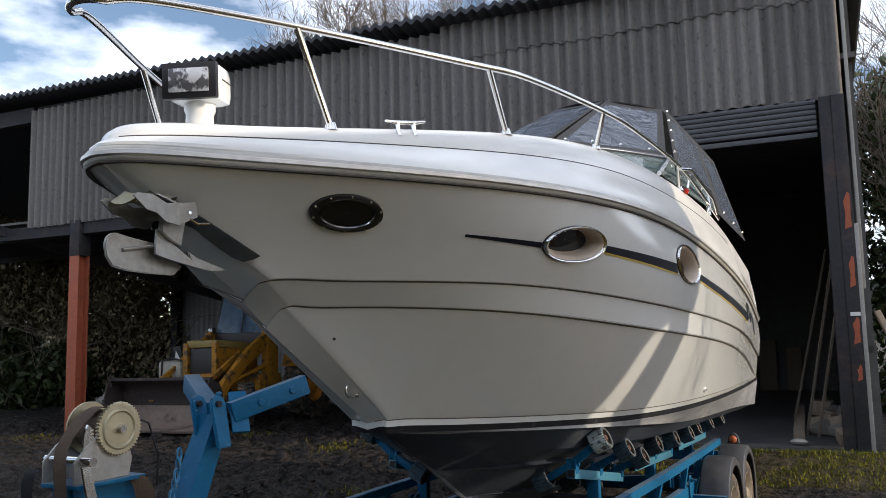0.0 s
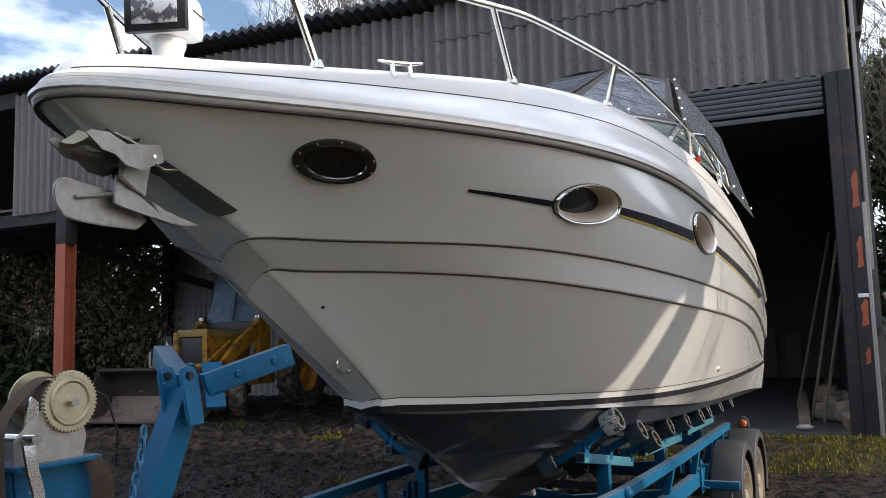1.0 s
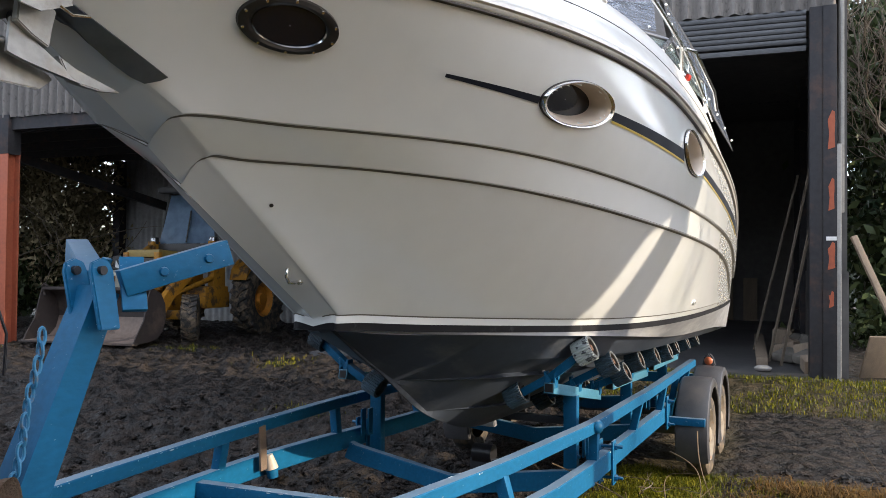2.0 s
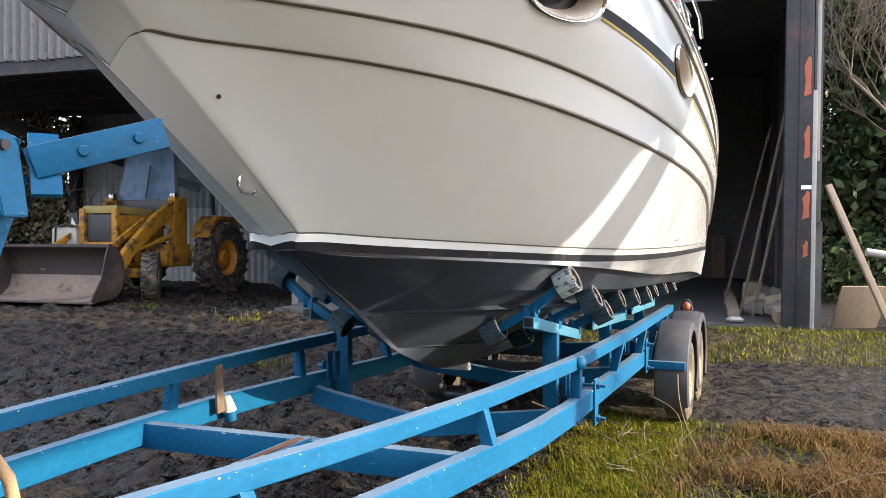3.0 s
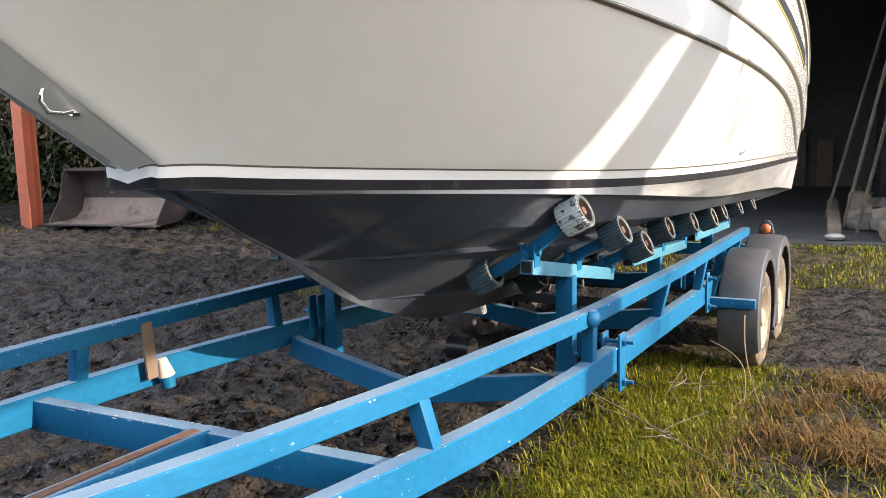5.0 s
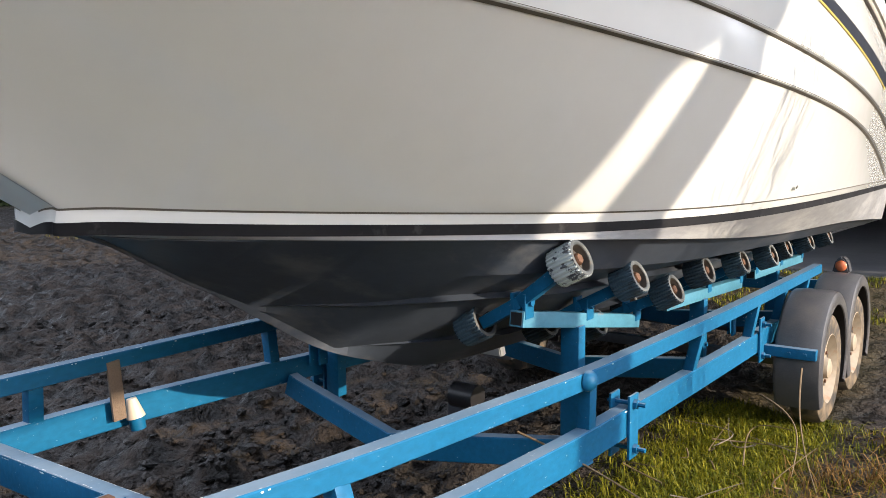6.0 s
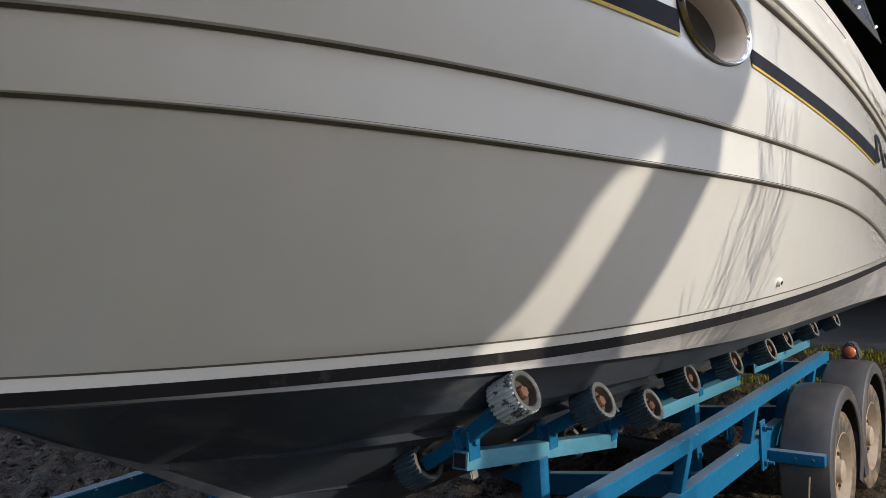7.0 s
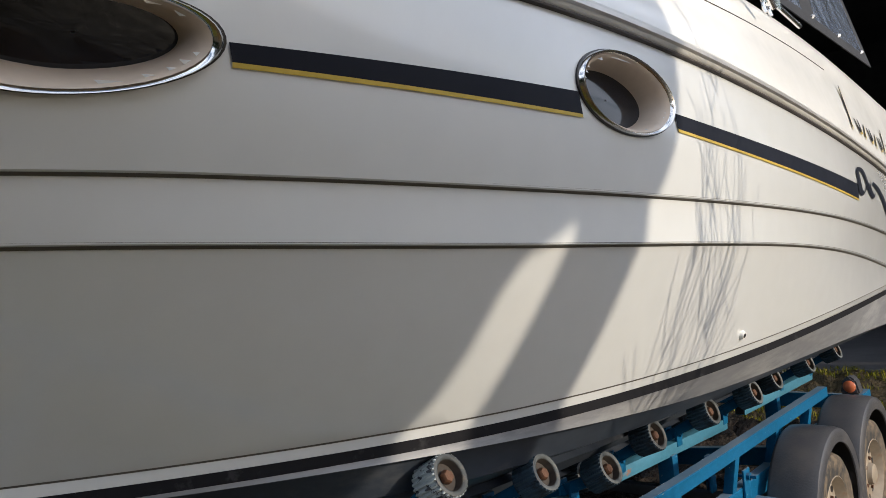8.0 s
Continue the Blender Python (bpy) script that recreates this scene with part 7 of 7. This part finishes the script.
def build_grass():
    rng = random.Random(5)
    def sow(name, count, where, mat, tall, label, droop=0.6, width=0.0035):
        vs, fs = [], []
        made = 0
        while made < count:
            x, y, keep = where()
            if not keep:
                continue
            made += 1
            z = ground_height(x, y) - 0.005
            a, h = rng.uniform(0, math.tau), tall * rng.uniform(0.45, 1.25)
            d = Vector((math.cos(a), math.sin(a), 0))
            s = Vector((-d.y, d.x, 0)) * width * rng.uniform(0.7, 1.5)
            p, lean = Vector((x, y, z)), droop * rng.uniform(0.2, 1.2)
            mid, tip = p + d * h * lean * 0.35 + Vector((0, 0, h * 0.62)), p + d * h * lean + Vector((0, 0, h * (1 - 0.35 * lean)))
            k = len(vs)
            vs += [p - s, p + s, mid + s * 0.8, mid - s * 0.8, tip]
            fs += [(k, k + 1, k + 2, k + 3), (k + 3, k + 2, k + 4)]
        mesh_object(name, vs, fs, mat, None, label, "stuff", "grass")
    def patch(x, y, scale=0.9, cut=0.0, seed=0):
        return noise.noise(Vector((x * scale, y * scale, seed))) + 0.45 * noise.noise(Vector((x * scale * 3.1, y * scale * 3.1, seed + 4))) > cut
    def beside():
        b, s = rng.uniform(0.2, 2.5), -1.2 + 8.4 * rng.random()
        p = BOAT @ Vector((b, s, 0))
        fade = smoothstep(0.2, 0.6, b) * (1 - smoothstep(4.6, 5.6, s) * smoothstep(0.9, 1.2, b) * 0.9)
        return p.x, p.y, rng.random() < fade and patch(p.x, p.y, 0.9, -0.5 + 0.6 * smoothstep(1.2, 2.4, b))
    sow("turf", 105000, beside, M_GRASS, 0.068, "short green grass beside the trailer", 1.25, 0.0022)
    def dry():
        b, s = rng.uniform(0.8, 4.4), rng.uniform(-1.2, 7.0)
        p = BOAT @ Vector((b, s, 0))
        return p.x, p.y, rng.random() < smoothstep(0.9, 1.7, b) and patch(p.x, p.y, 1.1, -0.05, 7)
    sow("dry_grass", 60000, dry, M_DRYGRASS, 0.15, "matted dry brown grass", 1.9, 0.0022)
    def verge():
        q = SHED @ Vector((rng.uniform(-4.0, 2.5), rng.uniform(-1.9, -0.15), 0))
        return q.x, q.y, patch(q.x, q.y, 1.2, -0.25, 3)
    sow("verge_grass", 9000, verge, M_GRASS, 0.06, "strip of green grass before the shed")
    def tufts():
        c = ((-4.35, 15.0, 0.55), (-2.2, 12.6, 0.45), (-8.6, 15.4, 0.8), (-1.4, 9.7, 0.4), (5.6, 10.0, 0.5), (6.4, 9.3, 0.7))[rng.randrange(6)]
        x, y = c[0] + rng.gauss(0, c[2] * 0.5), c[1] + rng.gauss(0, c[2] * 0.3)
        return x, y, True
    sow("tufts", 1000, tufts, M_GRASS, 0.075, "thin tufts of grass on the mud", 0.9)
    # tall dry stalks at the right of the trailer
    bm = bmesh.new()
    for k in range(90):
        p = BOAT @ Vector((rng.uniform(2.2, 4.4), rng.uniform(3.5, 8.0), 0))
        z = ground_height(p.x, p.y)
        h = rng.uniform(0.35, 1.0)
        d = Vector((rng.gauss(0, 0.3), rng.gauss(0, 0.3), 1)).normalized()
        pts = [Vector((p.x, p.y, z)) + d * h * t + Vector((0.05 * math.sin(4 * t + k), 0.05 * math.cos(3 * t + k), -0.12 * t * t)) for t in np.linspace(0, 1, 6)]
        tube(pts, 0.003, 4, bm=bm, radii=[0.0026, 0.0024, 0.0021, 0.0018, 0.0015, 0.001])
    link("stalks", bm, M_STALK, None, "tall dry weed stalks beside the trailer", 60, "stuff", "weeds")


build_grass()


def build_clutter():
    rng = random.Random(9)
    # long fallen twigs lying against the chassis
    def stick(points, r, label):
        pts = [BOAT @ Vector(p) for p in points]
        fine = []
        for t in np.linspace(0, len(pts) - 1, len(pts) * 5):
            fine.append(Vector([float(spline(range(len(pts)), [p[i] for p in pts], [t])[0]) for i in range(3)]))
        ob = link("twig", tube(fine, r, 6, radii=[r * (1 - 0.6 * t) for t in np.linspace(0, 1, len(fine))]), M_STALK if rng.random() < 0.5 else M_TWIG, None, "", 60)
        tagged(ob, label, "twig", "fallen twigs")
    stick([(0.60, 4.50, 0.62), (0.85, 4.60, 0.50), (1.20, 4.70, 0.30), (1.75, 4.60, 0.10), (2.2, 4.2, 0.04)], 0.004, "long brown twig lying against the chassis rail")
    stick([(1.02, 6.55, 0.44), (1.06, 6.35, 0.28), (1.15, 6.1, 0.14), (1.25, 5.9, 0.03)], 0.005, "pale broken stick leaning by the wheel")
    stick([(0.85, 6.45, 0.30), (1.05, 6.30, 0.22), (1.10, 6.05, 0.06)], 0.006, "pale broken stick leaning by the wheel")
    stick([(1.9, 4.2, 0.05), (2.05, 4.5, 0.10), (2.10, 4.9, 0.16), (2.3, 5.4, 0.25)], 0.0035, "pale crooked stick in the dry grass")
    stick([(2.4, 5.9, 0.10), (2.1, 5.7, 0.12), (1.8, 5.4, 0.05)], 0.0035, "pale crooked stick in the dry grass")
    for k in range(12):
        b, s = rng.uniform(0.55, 1.15), rng.uniform(5.4, 6.5)
        stick([(b, s, 0.05 + 0.05 * rng.random()), (b + rng.gauss(0, 0.08), s + rng.gauss(0, 0.08), 0.12 * rng.random() + 0.04), (b + rng.gauss(0, 0.16), s + rng.gauss(0, 0.14), 0.20 * rng.random() + 0.03)], 0.004, "dead twig heaped under the chassis")
    # plank leaning on the shed's corner, with pale sheeting and junk behind it
    pl = thing("leaning_plank", "weathered plank leaning on the shed's corner", "plank", SHED)
    part("board", beam((0.30, -0.10, 2.05), (1.02, -0.55, 0.16), 0.075, 0.06, 0.008, up=(0.3, -1, 0)), M_WOOD, pl)
    junk = thing("panel_stack", "pale broken panels stacked beside the shed", "panels", SHED)
    for x, y, z, rx, rz, mat in ((0.75, 0.45, 0.46, 26, 20, M_WOOD), (1.25, 0.75, 0.40, 34, 10, M_GREYTANK)):
        part("panel", box((0.6, 0.03, 0.7), pose(x, y, z, rx, 0, rz), 0.004), mat, junk)
    part("hoop", tube([(0.75, 0.0, 1.22), (1.2, 0.05, 1.15), (1.7, 0.1, 0.9), (2.1, 0.12, 0.55), (2.35, 0.15, 0.2)], 0.05, 8), M_PALEPOST, junk, "pale curved pipe", 60)
    # inside the bay: wall posts, leaning poles, timber and rubble along the side wall
    for y in (1.9, 4.3, 6.7, 9.1):
        ob = link("wall_post", box((0.12, 0.16, 5.2), None, 0.006), M_STEELDARK, None)
        ob.matrix_world = SHED @ pose(0.11, y, 2.8)
        tagged(ob, "dark steel post on the inner side wall", "post", "posts in the shed")
    for k, (x, y, h, lean) in enumerate(((-0.45, 1.6, 3.3, 0.2), (-0.6, 3.4, 3.0, 0.25), (-0.42, 1.15, 2.7, 0.08))):
        ob = link("leaning_pole", beam((x - lean, y, 0.24), (x + 0.45, y + 0.2, 0.24 + h), 0.035, 0.035, 0.004), M_TWIG, None)
        ob.matrix_world = SHED
        tagged(ob, "grey timber pole leaning on the side wall of the shed", "pole", "poles in the shed")
    for k in range(9):
        ob = link("rubble", box((rng.uniform(0.15, 0.4), rng.uniform(0.15, 0.5), rng.uniform(0.1, 0.35)), None, 0.03), M_DIRTYLUMP if k % 2 else M_WOOD, None, "", 40)
        ob.matrix_world = SHED @ pose(rng.uniform(-0.40, -0.05), 0.4 + k * 0.40, 0.36 + 0.06 * (k % 3), rng.uniform(-20, 20), rng.uniform(-20, 20), rng.uniform(0, 90))
        tagged(ob, "dusty lump of junk by the shed's side wall", "junk", "junk in the shed")
    kerb = link("kerb_beam", box((0.16, 4.5, 0.14), None, 0.02), M_WOOD, None, "", 40)
    kerb.matrix_world = SHED @ pose(-0.75, 3.2, 0.30)
    tagged(kerb, "squared timber lying along the shed floor", "timber")
    p = SHED @ Vector((-0.75, 0.35, 0.28))
    st = link("stone", turned([(0.0, -0.03), (0.10, -0.02), (0.12, 0.01), (0.07, 0.04), (0.0, 0.045)], 10), M_PALEPOST, None, "", 40)
    st.matrix_world = Matrix.Translation(p)
    tagged(st, "pale stone on the shed's threshold", "stone")
    # crumbs of churned mud, all over the yard
    vs, fs = [], []
    ico = [(0, 0, 1), (0.89, 0, 0.45), (0.28, 0.85, 0.45), (-0.72, 0.53, 0.45), (-0.72, -0.53, 0.45), (0.28, -0.85, 0.45), (0.72, 0.53, -0.45), (-0.28, 0.85, -0.45), (-0.89, 0, -0.45), (-0.28, -0.85, -0.45), (0.72, -0.53, -0.45)]
    tris = [(0, 1, 2), (0, 2, 3), (0, 3, 4), (0, 4, 5), (0, 5, 1), (1, 6, 2), (2, 7, 3), (3, 8, 4), (4, 9, 5), (5, 10, 1), (6, 7, 2), (7, 8, 3), (8, 9, 4), (9, 10, 5), (10, 6, 1)]
    made = 0
    while made < 9000:
        near = made % 9
        b, s = (rng.uniform(1.2, 3.4), rng.uniform(4.8, 7.6)) if near == 0 else ((rng.uniform(-1.6, 0.45), rng.uniform(2.4, 7.0)) if near < 6 else (rng.uniform(-5.5, -1.2), rng.uniform(2.6, 11.0)))
        q = BOAT @ Vector((b, s, 0))
        if noise.noise(Vector((q.x * 1.7, q.y * 1.7, 6))) + 0.5 * rng.random() < 0.05:
            made += 1
            continue
        made += 1
        r = 0.010 + 0.034 * rng.random() ** 2.2
        a, sx, sy, sz = rng.uniform(0, math.tau), rng.uniform(0.7, 1.6), rng.uniform(0.6, 1.2), rng.uniform(0.4, 0.8)
        ca, sa, z = math.cos(a), math.sin(a), ground_height(q.x, q.y) + r * 0.15
        k = len(vs)
        for x, y, w in ico:
            x, y, w = x * r * sx * rng.uniform(0.75, 1.2), y * r * sy * rng.uniform(0.75, 1.2), w * r * sz * rng.uniform(0.75, 1.2)
            vs.append((q.x + ca * x - sa * y, q.y + sa * x + ca * y, z + w))
        fs += [tuple(i + k for i in f) for f in tris]
    mesh_object("mud_crumbs", vs, fs, M_GROUND, None, "loose dark crumbs of churned mud", "stuff", "mud")
    # clods of mud heaped in the yard
    for k in range(120):
        b, s = rng.uniform(-4.5, 0.5), rng.uniform(2.6, 9.5)
        q = BOAT @ Vector((b, s, 0))
        r = rng.uniform(0.02, 0.06)
        prof = [(0.0, -r * 0.4), (r, -r * 0.25), (r * 0.95, r * 0.2), (r * 0.5, r * 0.5), (0.0, r * 0.55)]
        bm = turned(prof, 7)
        for v in bm.verts:
            v.co += Vector((rng.gauss(0, r * 0.15), rng.gauss(0, r * 0.15), rng.gauss(0, r * 0.1)))
        ob = link("clod", bm, M_GROUND, None, "", 60)
        ob.matrix_world = Matrix.Translation((q.x, q.y, ground_height(q.x, q.y) + r * 0.1)) @ pose(0, 0, 0, 0, 0, rng.uniform(0, 360))
        tagged(ob, "clod of dark churned mud lying in the yard", "clod", "clods of mud")


build_clutter()


# ---- unseen boarding and posts, added on the sunny side to shade the bow ----
def build_shade_boarding():
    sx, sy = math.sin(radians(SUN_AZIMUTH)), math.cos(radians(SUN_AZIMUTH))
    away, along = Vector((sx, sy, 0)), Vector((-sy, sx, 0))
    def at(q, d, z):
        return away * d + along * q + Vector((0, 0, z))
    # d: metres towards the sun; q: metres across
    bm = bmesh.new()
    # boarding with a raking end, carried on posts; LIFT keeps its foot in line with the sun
    BOARDING = 6.0
    LIFT = (BOARDING - 2.4) * math.tan(radians(SUN_HEIGHT))
    pts = [at(q, dd, z + LIFT) for dd in (BOARDING, BOARDING + 0.06) for q, z in ((-8.0, 2.2), (4.50, 2.2), (4.545, 2.36), (4.61, 2.44), (4.64, 2.54), (4.66, 2.65), (4.70, 2.71), (4.80, 2.742), (4.90, 2.79), (5.22, 2.80), (5.30, 2.94), (5.39, 3.2), (5.42, 3.75), (-8.0, 3.75))]
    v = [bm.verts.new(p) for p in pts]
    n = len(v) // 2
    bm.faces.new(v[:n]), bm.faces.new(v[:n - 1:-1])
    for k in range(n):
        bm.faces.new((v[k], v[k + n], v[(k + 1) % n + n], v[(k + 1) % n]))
    link("wall_shelter", mended(bm), M_CEMENT, None, "unseen grey boarding added to cast the shade on the bow", 0, "structure")
    # two upright posts and a raking end post that casts the hull's dark band
    d = BOARDING + 0.2
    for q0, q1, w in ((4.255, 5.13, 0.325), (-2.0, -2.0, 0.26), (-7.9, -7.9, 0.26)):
        post = thing("shade_post", "unseen square timber post of the added shade boarding", "post", None, "shelter posts")
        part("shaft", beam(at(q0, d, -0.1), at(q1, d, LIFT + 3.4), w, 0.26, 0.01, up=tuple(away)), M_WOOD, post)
    # a young bare bush whose twigs fall as faint shadow on the topsides
    rng = random.Random(77)
    bush = thing("bare_sapling", "thin bare sapling in the verge", "sapling")
    bm = bmesh.new()
    for k in range(16):
        q0 = 5.52 + 0.36 * rng.random()
        lean = rng.gauss(0, 0.10)
        top = rng.uniform(1.9, 2.8)
        pts = [at(q0 + lean * t + 0.03 * math.sin(6 * t + k), 1.35 + 0.02 * k, top * t) for t in np.linspace(0, 1, 9)]
        tube(pts, 0.01, 5, bm=bm, radii=[0.0036 * (1 - 0.7 * t) for t in np.linspace(0, 1, 9)])
        for j in range(7):
            i = rng.randrange(4, 9)
            d = Vector((rng.gauss(0, 0.4), rng.gauss(0, 0.4), 1)).normalized() * rng.uniform(0.2, 0.5)
            tube([pts[i], pts[i] + d * 0.5, pts[i] + d + Vector((0, 0, 0.03))], 0.004, 4, bm=bm, radii=[0.003, 0.0025, 0.002])
    part("stems", bm, M_TWIG, bush, "", 60)


build_shade_boarding()
